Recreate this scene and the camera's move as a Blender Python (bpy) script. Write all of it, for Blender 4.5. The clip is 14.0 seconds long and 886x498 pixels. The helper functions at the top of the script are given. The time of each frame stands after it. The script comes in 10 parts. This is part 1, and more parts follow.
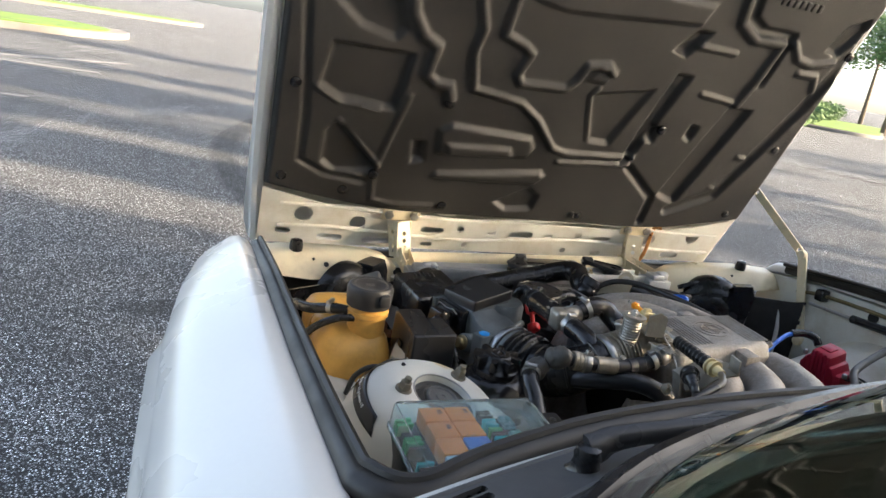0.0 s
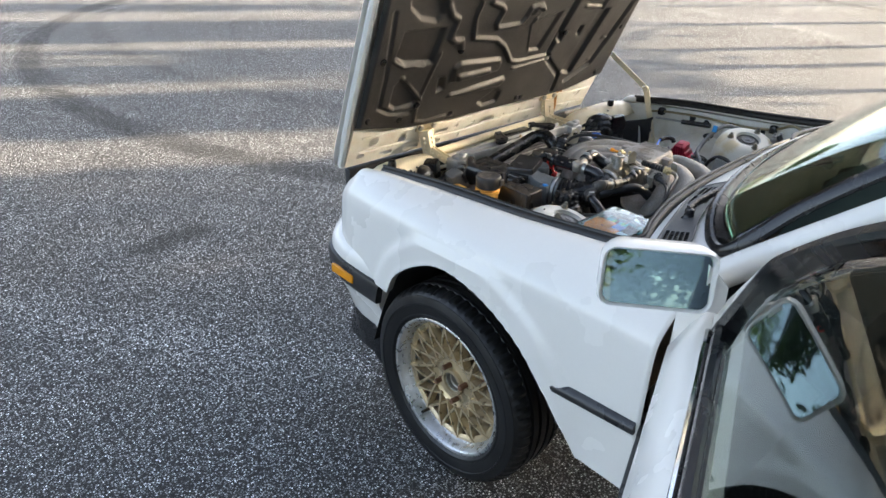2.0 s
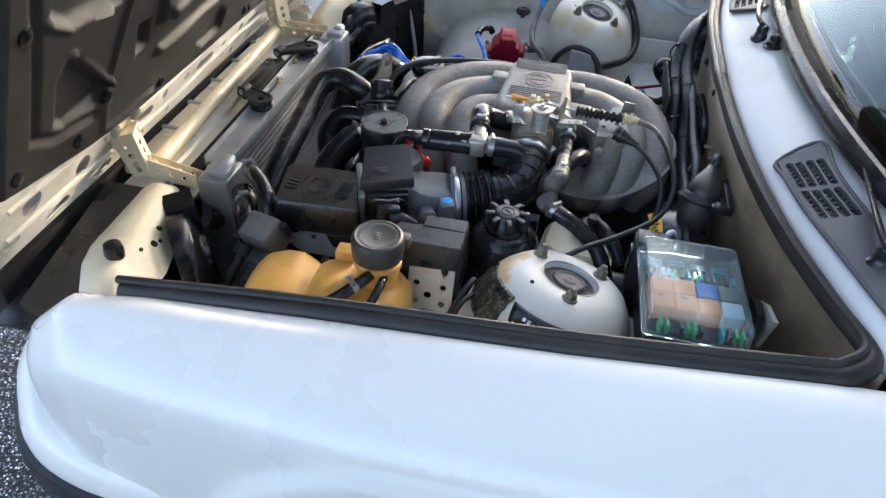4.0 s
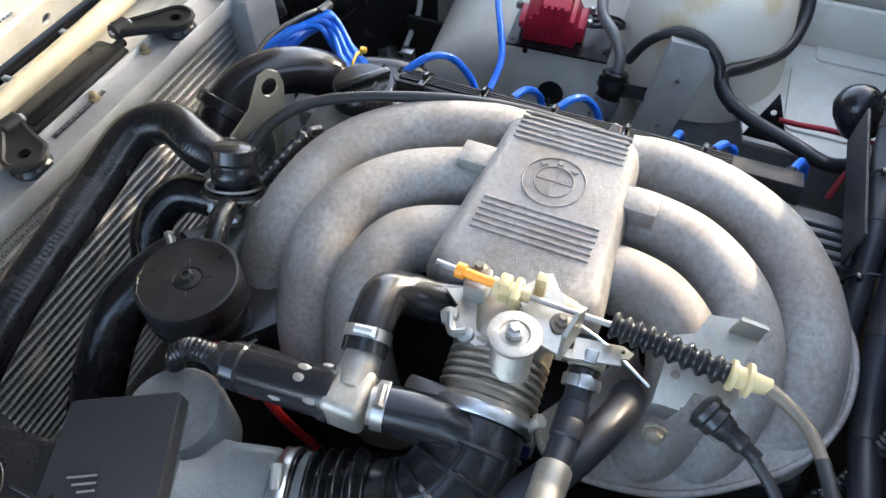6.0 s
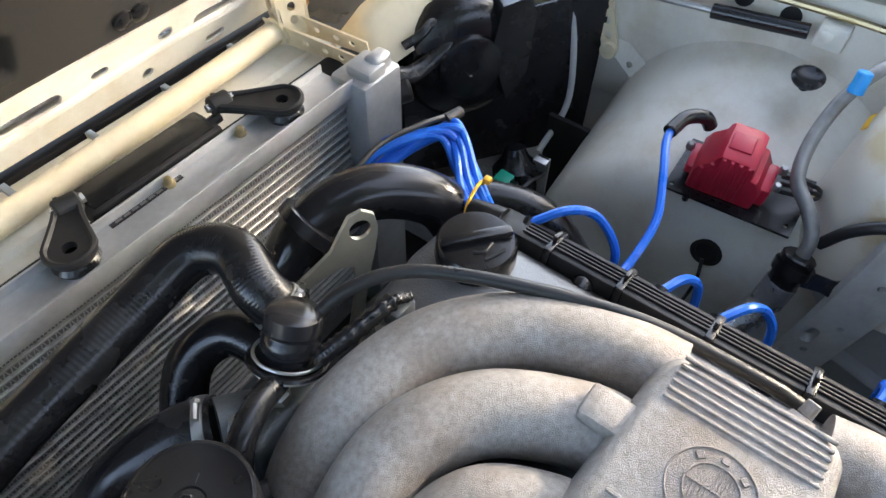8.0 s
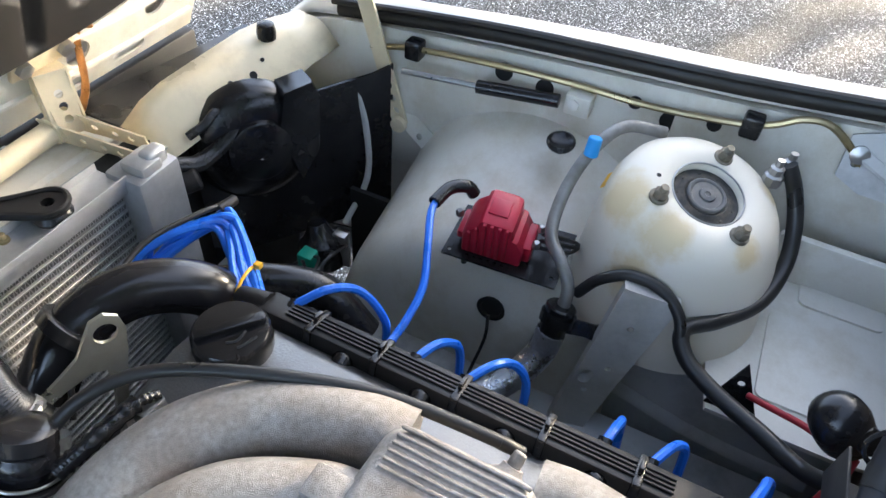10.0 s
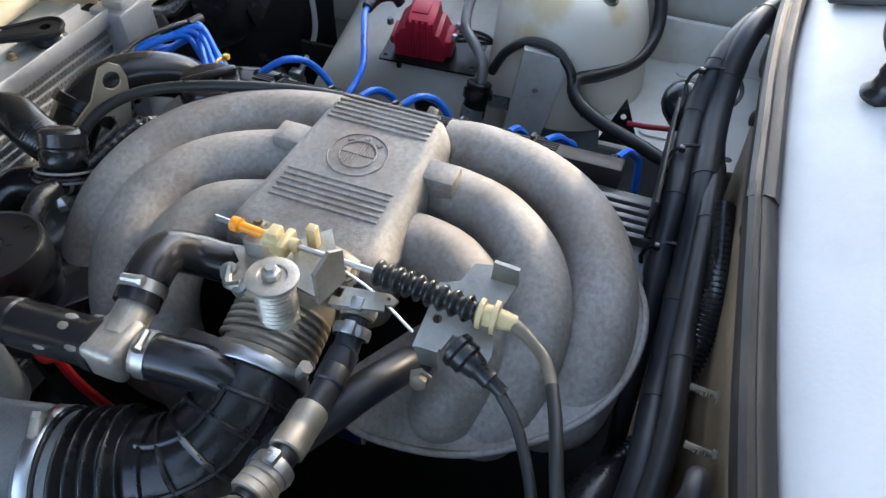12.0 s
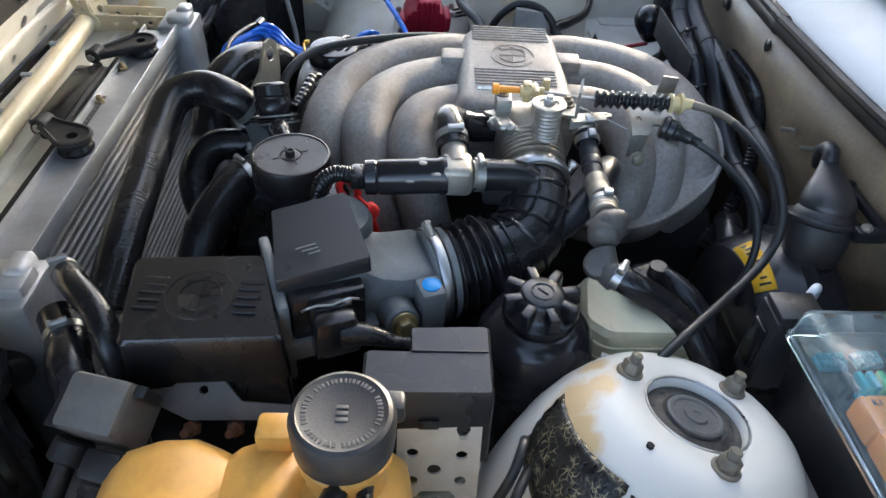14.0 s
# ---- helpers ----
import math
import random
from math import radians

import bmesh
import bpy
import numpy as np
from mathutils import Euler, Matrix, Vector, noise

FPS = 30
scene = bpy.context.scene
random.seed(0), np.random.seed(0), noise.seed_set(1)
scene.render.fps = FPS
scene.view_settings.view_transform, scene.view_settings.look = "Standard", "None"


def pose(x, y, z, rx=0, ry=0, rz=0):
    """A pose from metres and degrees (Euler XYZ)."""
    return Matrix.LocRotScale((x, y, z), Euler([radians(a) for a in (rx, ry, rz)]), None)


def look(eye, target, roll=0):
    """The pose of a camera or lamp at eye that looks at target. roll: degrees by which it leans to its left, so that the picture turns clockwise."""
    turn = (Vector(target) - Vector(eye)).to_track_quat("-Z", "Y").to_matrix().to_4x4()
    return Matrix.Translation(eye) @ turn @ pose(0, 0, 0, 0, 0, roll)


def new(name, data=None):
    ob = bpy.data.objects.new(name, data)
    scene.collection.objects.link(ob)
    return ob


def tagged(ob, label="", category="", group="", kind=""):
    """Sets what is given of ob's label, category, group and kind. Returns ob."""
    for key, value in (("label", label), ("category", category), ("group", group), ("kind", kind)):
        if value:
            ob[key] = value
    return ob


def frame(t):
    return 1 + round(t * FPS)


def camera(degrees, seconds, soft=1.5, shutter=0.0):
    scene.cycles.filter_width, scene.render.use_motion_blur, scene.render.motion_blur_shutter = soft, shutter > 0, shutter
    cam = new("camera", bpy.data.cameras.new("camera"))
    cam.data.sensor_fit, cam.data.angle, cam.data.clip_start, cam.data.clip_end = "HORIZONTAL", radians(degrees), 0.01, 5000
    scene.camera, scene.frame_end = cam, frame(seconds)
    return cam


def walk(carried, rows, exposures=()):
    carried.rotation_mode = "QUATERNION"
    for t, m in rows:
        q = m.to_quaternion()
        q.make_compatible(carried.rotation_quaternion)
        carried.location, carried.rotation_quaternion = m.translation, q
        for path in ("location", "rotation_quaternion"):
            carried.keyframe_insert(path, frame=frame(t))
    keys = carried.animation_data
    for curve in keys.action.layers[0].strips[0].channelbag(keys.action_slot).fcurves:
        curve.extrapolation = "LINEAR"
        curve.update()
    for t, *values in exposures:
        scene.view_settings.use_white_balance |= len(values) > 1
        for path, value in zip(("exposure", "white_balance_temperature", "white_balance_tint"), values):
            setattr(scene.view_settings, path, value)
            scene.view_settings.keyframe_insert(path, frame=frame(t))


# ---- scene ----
cam = camera(65.1, 14.0)
PATH = [
    (0, (-0.807, -0.816, 1.192), (-0.086, 0.96, 0.62), 9.4),
    (0.5, (-0.893, -0.875, 1.456), (-0.035, 0.734, 0.635), 8.9),
    (0.8, (-1.113, -1.02, 1.5), (-0.35, 0.629, 0.663), 5.8),
    (1, (-1.271, -1.092, 1.541), (-0.542, 0.555, 0.672), 4.4),
    (1.5, (-1.612, -1.165, 1.536), (-0.783, 0.426, 0.651), 1.7),
    (2, (-1.858, -1.095, 1.534), (-0.652, 0.203, 0.607), 1.7),
    (2.5, (-1.89, -0.849, 1.497), (-0.396, 0.084, 0.55), 2.2),
    (2.7, (-1.841, -0.688, 1.482), (-0.277, 0.114, 0.527), 2.2),
    (4.8, (-0.747, 0.053, 1.316), (0.678, 0.107, -0.086), 9.0),
    (5, (-0.632, 0.02, 1.289), (0.745, 0.104, -0.16), 8.8),
    (5.5, (-0.47, -0.035, 1.25), (0.767, 0.199, -0.304), 5.4),
    (6, (-0.394, -0.058, 1.236), (0.75, 0.391, -0.342), 0.3),
    (6.5, (-0.276, -0.106, 1.243), (0.838, 0.463, -0.318), 0.3),
    (7, (-0.215, -0.025, 1.218), (0.847, 0.654, -0.335), 1.4),
    (7.2, (-0.209, 0.025, 1.204), (0.832, 0.735, -0.349), 2.0),
    (9.3, (-0.159, 0.055, 1.224), (0.986, 0.764, -0.255), 4.1),
    (9.5, (-0.144, 0.009, 1.231), (1.053, 0.678, -0.225), 4.3),
    (10, (-0.141, -0.059, 1.249), (1.163, 0.467, -0.174), 5.5),
    (10.5, (-0.158, -0.137, 1.254), (1.19, 0.326, -0.149), 5.6),
    (11, (-0.267, -0.168, 1.232), (1.079, 0.283, -0.177), 4.9),
    (11.5, (-0.349, -0.188, 1.212), (0.97, 0.27, -0.22), 3.5),
    (12, (-0.406, -0.221, 1.199), (0.885, 0.219, -0.263), 1.8),
    (12.5, (-0.502, -0.234, 1.175), (0.792, 0.142, -0.303), 1.1),
    (13, (-0.666, -0.192, 1.201), (0.69, 0.045, -0.25), 2.8),
    (13.5, (-0.811, -0.092, 1.228), (0.618, 0.024, -0.166), 3.0),
    (14, (-0.792, 0.123, 1.2), (0.706, 0.031, -0.122), 3.7),
]
walk(cam, [(t, look(eye, target, roll)) for t, eye, target, roll in PATH], [(0, 2.5, 6900, 8), (0.5, 2.6, 6900, 8), (1.0, 2.72, 6900, 8), (1.5, 2.72, 6850, 8), (2.0, 2.68, 7000, 8), (2.7, 2.67, 7000, 8), (5, 3.15, 5950, 7), (5.5, 3.47, 6150, 7), (6, 3.64, 6400, 7), (7, 3.6, 6650, 8), (9.5, 3.39, 6550, 8), (10.5, 3.27, 6350, 7), (11.2, 3.08, 6200, 7), (12.5, 3.21, 6300, 7), (13, 3.22, 6300, 7), (13.5, 3.16, 6300, 7), (14, 3.01, 6300, 7)])

# ---- light ----
SUN_AZ, SUN_EL = (0.86, -0.5), 19.0
world = bpy.data.worlds.new("sky")
scene.world = world
world.use_nodes = True
wn = world.node_tree.nodes
sky = wn.new("ShaderNodeTexSky")
sky.sky_type = "NISHITA"
sky.sun_disc = False
sky.sun_elevation = radians(SUN_EL)
sky.sun_rotation = math.atan2(SUN_AZ[0], SUN_AZ[1])
haze = wn.new("ShaderNodeHueSaturation")
haze.inputs["Saturation"].default_value = 0.78
world.node_tree.links.new(sky.outputs[0], haze.inputs["Color"])
world.node_tree.links.new(haze.outputs[0], wn["Background"].inputs[0])
wn["Background"].inputs[1].default_value = 0.15
sky.air_density = 0.6
sky.dust_density = 2.4
sky.ozone_density = 0.8
sun_data = bpy.data.lights.new("sun", "SUN")
sun_data.energy, sun_data.angle, sun_data.color = 4.2, radians(0.6), (1.0, 0.82, 0.62)
sun = new("sun", sun_data)
h = math.hypot(*SUN_AZ)
SUN_DIR = Vector((SUN_AZ[0] / h * math.cos(radians(SUN_EL)), SUN_AZ[1] / h * math.cos(radians(SUN_EL)), math.sin(radians(SUN_EL))))
sun.matrix_world = look(SUN_DIR * 30, (0, 0, 0))


# ---- materials ----
def mat(name, base, rough=0.5, metal=0.0, var=0.12, scale=8.0, bump=0.0, bscale=150.0, dirt=None, dscale=5.0, damount=0.5, coat=0.0, rvar=0.12, trans=0.0, ior=1.45, coord="Object", dlo=0.48, dhi=0.72):
    """A surface with broad tone changes, fine grain and, where asked, blotches of dirt."""
    m = bpy.data.materials.new(name)
    m.use_nodes = True
    nt = m.node_tree
    n, link = nt.nodes, nt.links.new
    b = n["Principled BSDF"]
    b.inputs["Metallic"].default_value = metal
    b.inputs["IOR"].default_value = ior
    b.inputs["Coat Weight"].default_value = coat
    b.inputs["Coat Roughness"].default_value = 0.06
    b.inputs["Transmission Weight"].default_value = trans
    tc = n.new("ShaderNodeTexCoord")
    src = tc.outputs[coord]
    broad = n.new("ShaderNodeTexNoise")
    broad.inputs["Scale"].default_value, broad.inputs["Detail"].default_value = scale, 5
    link(src, broad.inputs["Vector"])
    fine = n.new("ShaderNodeTexNoise")
    fine.inputs["Scale"].default_value, fine.inputs["Detail"].default_value = bscale, 3
    link(src, fine.inputs["Vector"])
    ramp = n.new("ShaderNodeMapRange")
    ramp.inputs["From Min"].default_value, ramp.inputs["From Max"].default_value = 0.3, 0.7
    ramp.inputs["To Min"].default_value, ramp.inputs["To Max"].default_value = 1 - var, 1 + var
    link(broad.outputs["Fac"], ramp.inputs["Value"])
    ramp2 = n.new("ShaderNodeMapRange")
    ramp2.inputs["To Min"].default_value, ramp2.inputs["To Max"].default_value = 1 - var * 0.6, 1 + var * 0.6
    link(fine.outputs["Fac"], ramp2.inputs["Value"])
    mul = n.new("ShaderNodeMath")
    mul.operation = "MULTIPLY"
    link(ramp.outputs[0], mul.inputs[0])
    link(ramp2.outputs[0], mul.inputs[1])
    tone = n.new("ShaderNodeMix")
    tone.data_type, tone.blend_type = "RGBA", "MULTIPLY"
    tone.inputs[0].default_value = 1.0
    tone.inputs[6].default_value = (*base, 1)
    link(mul.outputs[0], tone.inputs[7])
    out = tone.outputs[2]
    if dirt:
        d = n.new("ShaderNodeTexNoise")
        d.inputs["Scale"].default_value, d.inputs["Detail"].default_value, d.inputs["Roughness"].default_value = dscale, 8, 0.7
        link(src, d.inputs["Vector"])
        r = n.new("ShaderNodeMapRange")
        r.inputs["From Min"].default_value, r.inputs["From Max"].default_value = dlo, dhi
        r.inputs["To Max"].default_value = damount
        link(d.outputs["Fac"], r.inputs["Value"])
        mix = n.new("ShaderNodeMix")
        mix.data_type = "RGBA"
        link(r.outputs[0], mix.inputs[0])
        link(out, mix.inputs[6])
        mix.inputs[7].default_value = (*dirt, 1)
        out = mix.outputs[2]
    link(out, b.inputs["Base Color"])
    rr = n.new("ShaderNodeMapRange")
    rr.inputs["From Min"].default_value, rr.inputs["From Max"].default_value = 0.3, 0.7
    rr.inputs["To Min"].default_value, rr.inputs["To Max"].default_value = max(0.02, rough - rvar), min(1, rough + rvar)
    link(broad.outputs["Fac"], rr.inputs["Value"])
    link(rr.outputs[0], b.inputs["Roughness"])
    if bump:
        bp = n.new("ShaderNodeBump")
        bp.inputs["Strength"].default_value, bp.inputs["Distance"].default_value = bump, 0.002
        link(fine.outputs["Fac"], bp.inputs["Height"])
        link(bp.outputs[0], b.inputs["Normal"])
    return m


M_PAINT = mat("white_paint", (0.735, 0.705, 0.655), 0.28, var=0.03, scale=3, coat=0.3, rvar=0.06)
M_BAY = mat("bay_paint", (0.68, 0.655, 0.585), 0.5, var=0.07, scale=9, dirt=(0.4, 0.32, 0.18), dscale=7, damount=0.55, rvar=0.15, bump=0.04, bscale=300)
M_TOWER = mat("stained_tower_paint", (0.66, 0.625, 0.545), 0.45, var=0.07, scale=9, dirt=(0.5, 0.4, 0.22), dscale=6, damount=0.4, rvar=0.15, bump=0.05, bscale=250, dlo=0.5, dhi=0.66)
M_CREAM = mat("cream_paint", (0.74, 0.64, 0.45), 0.35, var=0.06, dirt=(0.3, 0.22, 0.13), dscale=14, damount=0.35)
M_DULLPIPE = mat("dull_pipe", (0.24, 0.235, 0.225), 0.5, 0.5, var=0.2, scale=40, dirt=(0.12, 0.1, 0.08), dscale=25, damount=0.6)
M_SEAL = mat("seal_rubber", (0.014, 0.0125, 0.011), 0.5, var=0.3, scale=14, rvar=0.1, dirt=(0.06, 0.045, 0.032), dscale=12, damount=0.5)
# for plain grey parts, and for low bay panels greyed as if in shade
M_GREYP = mat("grey_and_shaded_paint", (0.5, 0.5, 0.49), 0.45, var=0.08, dirt=(0.12, 0.11, 0.1), dscale=9, damount=0.55)
M_BLACK = mat("black_plastic", (0.011, 0.011, 0.012), 0.24, rvar=0.07, var=0.2, scale=12, bump=0.04, bscale=900, dirt=(0.04, 0.037, 0.033), dscale=34, damount=0.2)
M_GLOSSB = mat("gloss_black_paint", (0.014, 0.014, 0.016), 0.2, var=0.2, scale=10, rvar=0.08, dirt=(0.06, 0.055, 0.05), dscale=18, damount=0.2)
M_GREYPL = mat("charcoal_plastic", (0.02, 0.02, 0.021), 0.3, rvar=0.08, var=0.15, scale=14, bump=0.05, bscale=900, dirt=(0.05, 0.046, 0.04), dscale=25, damount=0.3)
M_RUBBER = mat("black_rubber", (0.012, 0.012, 0.013), 0.25, rvar=0.08, var=0.2, scale=20, bump=0.05, bscale=600, dirt=(0.045, 0.042, 0.038), dscale=20, damount=0.22)
M_TYRE = mat("tyre_rubber", (0.008, 0.008, 0.0085), 0.42, var=0.25, scale=10, bump=0.2, bscale=250, dirt=(0.035, 0.031, 0.027), dscale=8, damount=0.3)
M_FELT = mat("hood_felt", (0.021, 0.0198, 0.0187), 0.52, var=0.25, scale=5, bump=0.35, bscale=900, dirt=(0.036, 0.031, 0.028), dscale=4, damount=0.5)
M_CAST = mat("cast_aluminium", (0.285, 0.268, 0.25), 0.55, 0.3, var=0.24, scale=220, bump=0.5, bscale=1200, dirt=(0.145, 0.10, 0.066), dscale=13, damount=0.72, dlo=0.44, dhi=0.74)
M_CASTD = mat("dull_cast_alloy", (0.135, 0.146, 0.148), 0.5, 0.3, var=0.4, scale=18, bump=0.16, bscale=500, dirt=(0.075, 0.072, 0.066), dscale=22, damount=0.5)
M_VALVE = mat("grey_valve_cover_paint", (0.16, 0.165, 0.17), 0.4, 0.7, var=0.14, scale=16, bump=0.3, bscale=500, dirt=(0.09, 0.08, 0.07), dscale=10, damount=0.5)
M_ALU = mat("bright_aluminium", (0.46, 0.465, 0.47), 0.36, 1.0, var=0.12, scale=30, rvar=0.1)
M_RAD = mat("radiator_aluminium", (0.43, 0.438, 0.446), 0.45, 0.55, var=0.16, scale=20, dirt=(0.3, 0.285, 0.26), dscale=12, damount=0.4)
M_TUBE = mat("dull_cooling_tube", (0.44, 0.445, 0.45), 0.5, 0.5, var=0.2, scale=40, dirt=(0.2, 0.19, 0.17), dscale=20)
M_SHEATH = mat("brown_cable_sheath", (0.13, 0.105, 0.075), 0.42, var=0.2, scale=40)
M_FIN = mat("radiator_fin", (0.19, 0.192, 0.195), 0.5, 0.6, var=0.3, scale=60)
M_ZINC = mat("zinc_plate", (0.5, 0.485, 0.41), 0.35, 0.8, var=0.1, scale=30, dirt=(0.4, 0.3, 0.16), dscale=20, damount=0.4)
M_PLATED = mat("zinc_plated_sheet", (0.345, 0.34, 0.31), 0.42, 0.75, var=0.2, scale=40, bump=0.1, bscale=300, dirt=(0.36, 0.28, 0.15), dscale=26, damount=0.5)
M_STEEL = mat("steel", (0.4, 0.395, 0.38), 0.38, 0.9, var=0.1, scale=40)
M_RUST = mat("rusty_steel", (0.15, 0.07, 0.038), 0.7, 0.3, var=0.3, scale=40, bump=0.4)
M_BRASS = mat("brassy_pipe", (0.36, 0.29, 0.16), 0.35, 0.8, var=0.15, scale=20, dirt=(0.2, 0.17, 0.13), dscale=15)
M_CHROME = mat("chrome", (0.8, 0.81, 0.82), 0.08, 1.0, var=0.03, rvar=0.03)
M_GOLD = mat("gold_wheel_paint", (0.52, 0.405, 0.25), 0.32, 0.55, var=0.12, scale=20, dirt=(0.24, 0.15, 0.075), dscale=18, damount=0.5)
M_TANK = mat("yellowed_tank_plastic", (0.66, 0.36, 0.085), 0.34, var=0.15, scale=12, dirt=(0.3, 0.14, 0.04), dscale=10, damount=0.6)
M_RESV = mat("cloudy_reservoir_plastic", (0.68, 0.66, 0.47), 0.35, var=0.1, scale=12, dirt=(0.5, 0.36, 0.14), dscale=7, damount=0.5)
M_BLUE = mat("blue_cable_sleeve", (0.02, 0.16, 0.72), 0.33, var=0.08, scale=30)
M_RED = mat("red_coil_plastic", (0.42, 0.015, 0.04), 0.4, var=0.1, scale=30)
M_REDP = mat("red_plastic", (0.6, 0.02, 0.02), 0.35, var=0.08)
M_ORANGE = mat("orange_plastic", (0.85, 0.3, 0.02), 0.35, var=0.08)
M_NYLON = mat("cream_nylon", (0.55, 0.44, 0.23), 0.42, var=0.2, scale=60, dirt=(0.22, 0.15, 0.07), dscale=60, damount=0.5)
M_YELLOW = mat("yellow_sticker", (0.75, 0.42, 0.025), 0.4, var=0.1, scale=40)
M_DOT = mat("blue_dot", (0.02, 0.3, 0.72), 0.35, var=0.04)
M_AMBER = mat("amber_lens", (0.7, 0.27, 0.015), 0.15, var=0.06)
M_CABLE = mat("black_cable", (0.02, 0.02, 0.02), 0.38, var=0.2, scale=20)
M_LOOM = mat("dark_loom_sleeve", (0.016, 0.017, 0.021), 0.4, var=0.2, scale=12)
# near black for deep parts; also stands for shade in holes and voids
M_DARK = mat("near_black_fill", (0.012, 0.012, 0.012), 0.85, var=0.3)
M_COPPER = mat("copper_braid", (0.55, 0.26, 0.1), 0.35, 0.8, var=0.2, scale=90, bump=0.6, bscale=500)
M_FOIL = mat("foil_sleeve", (0.5, 0.52, 0.55), 0.3, 0.9, var=0.15, scale=60, bump=0.8, bscale=260)
M_BROWN = mat("dusty_bulkhead", (0.15, 0.108, 0.066), 0.42, var=0.4, scale=9, dirt=(0.045, 0.037, 0.03), dscale=8, damount=0.8, bump=0.2, bscale=200)
M_CLOTH = mat("dark_cabin_trim", (0.025, 0.026, 0.028), 0.8, var=0.2, scale=6)
M_GREEN = mat("green_plug", (0.01, 0.3, 0.2), 0.4)
M_MATTB = mat("matt_black_plastic", (0.011, 0.011, 0.012), 0.55, var=0.2, scale=14, bump=0.1, bscale=700, dirt=(0.05, 0.046, 0.04), dscale=30, damount=0.25)
M_DUSTY = mat("dusty_grey_plastic", (0.1, 0.096, 0.09), 0.55, var=0.2, scale=20, dirt=(0.2, 0.18, 0.15), dscale=18, damount=0.5)
M_SCUFF = mat("scuffed_alloy", (0.36, 0.335, 0.29), 0.42, 0.6, var=0.2, scale=40, bump=0.2, bscale=400, dirt=(0.2, 0.16, 0.11), dscale=30, damount=0.5)
M_TARN = mat("tarnished_alloy", (0.34, 0.3, 0.24), 0.45, 0.55, var=0.2, scale=30, dirt=(0.15, 0.11, 0.07), dscale=22, damount=0.7)
M_LABEL = mat("black_label", (0.015, 0.015, 0.016), 0.35, var=0.05)
M_INK = mat("white_ink", (0.75, 0.75, 0.73), 0.5, var=0.03)
M_GREYINK = mat("grey_ink", (0.13, 0.13, 0.125), 0.5, var=0.03)
M_TAN = mat("tan_relay", (0.95, 0.27, 0.035), 0.4, var=0.05)
M_SKYR = mat("blue_relay", (0.08, 0.2, 0.6), 0.4, var=0.05)
M_TEAL = mat("teal_fuse", (0.03, 0.45, 0.5), 0.35, var=0.05)
M_GFUSE = mat("green_fuse", (0.08, 0.5, 0.2), 0.35, var=0.05)
M_GRAYR = mat("pale_relay", (0.5, 0.58, 0.62), 0.4, var=0.05)
M_MIRROR = mat("mirror_glass", (0.42, 0.53, 0.53), 0.015, 1.0, var=0.0, rvar=0.0)


def glass_mat(name, colour, rough=0.02, ior=1.5, mixin=0.0):
    m = bpy.data.materials.new(name)
    m.use_nodes = True
    b = m.node_tree.nodes["Principled BSDF"]
    b.inputs["Base Color"].default_value = (*colour, 1)
    b.inputs["Roughness"].default_value = rough
    b.inputs["IOR"].default_value = ior
    b.inputs["Transmission Weight"].default_value = 1.0 - mixin
    return m


M_GLASS = glass_mat("tinted_glass", (0.5, 0.62, 0.58))
M_SCREEN = glass_mat("green_screen_glass", (0.26, 0.43, 0.4))
M_CLEAR = glass_mat("clear_blue_lid", (0.79, 0.925, 0.955), 0.05, 1.3, 0.06)


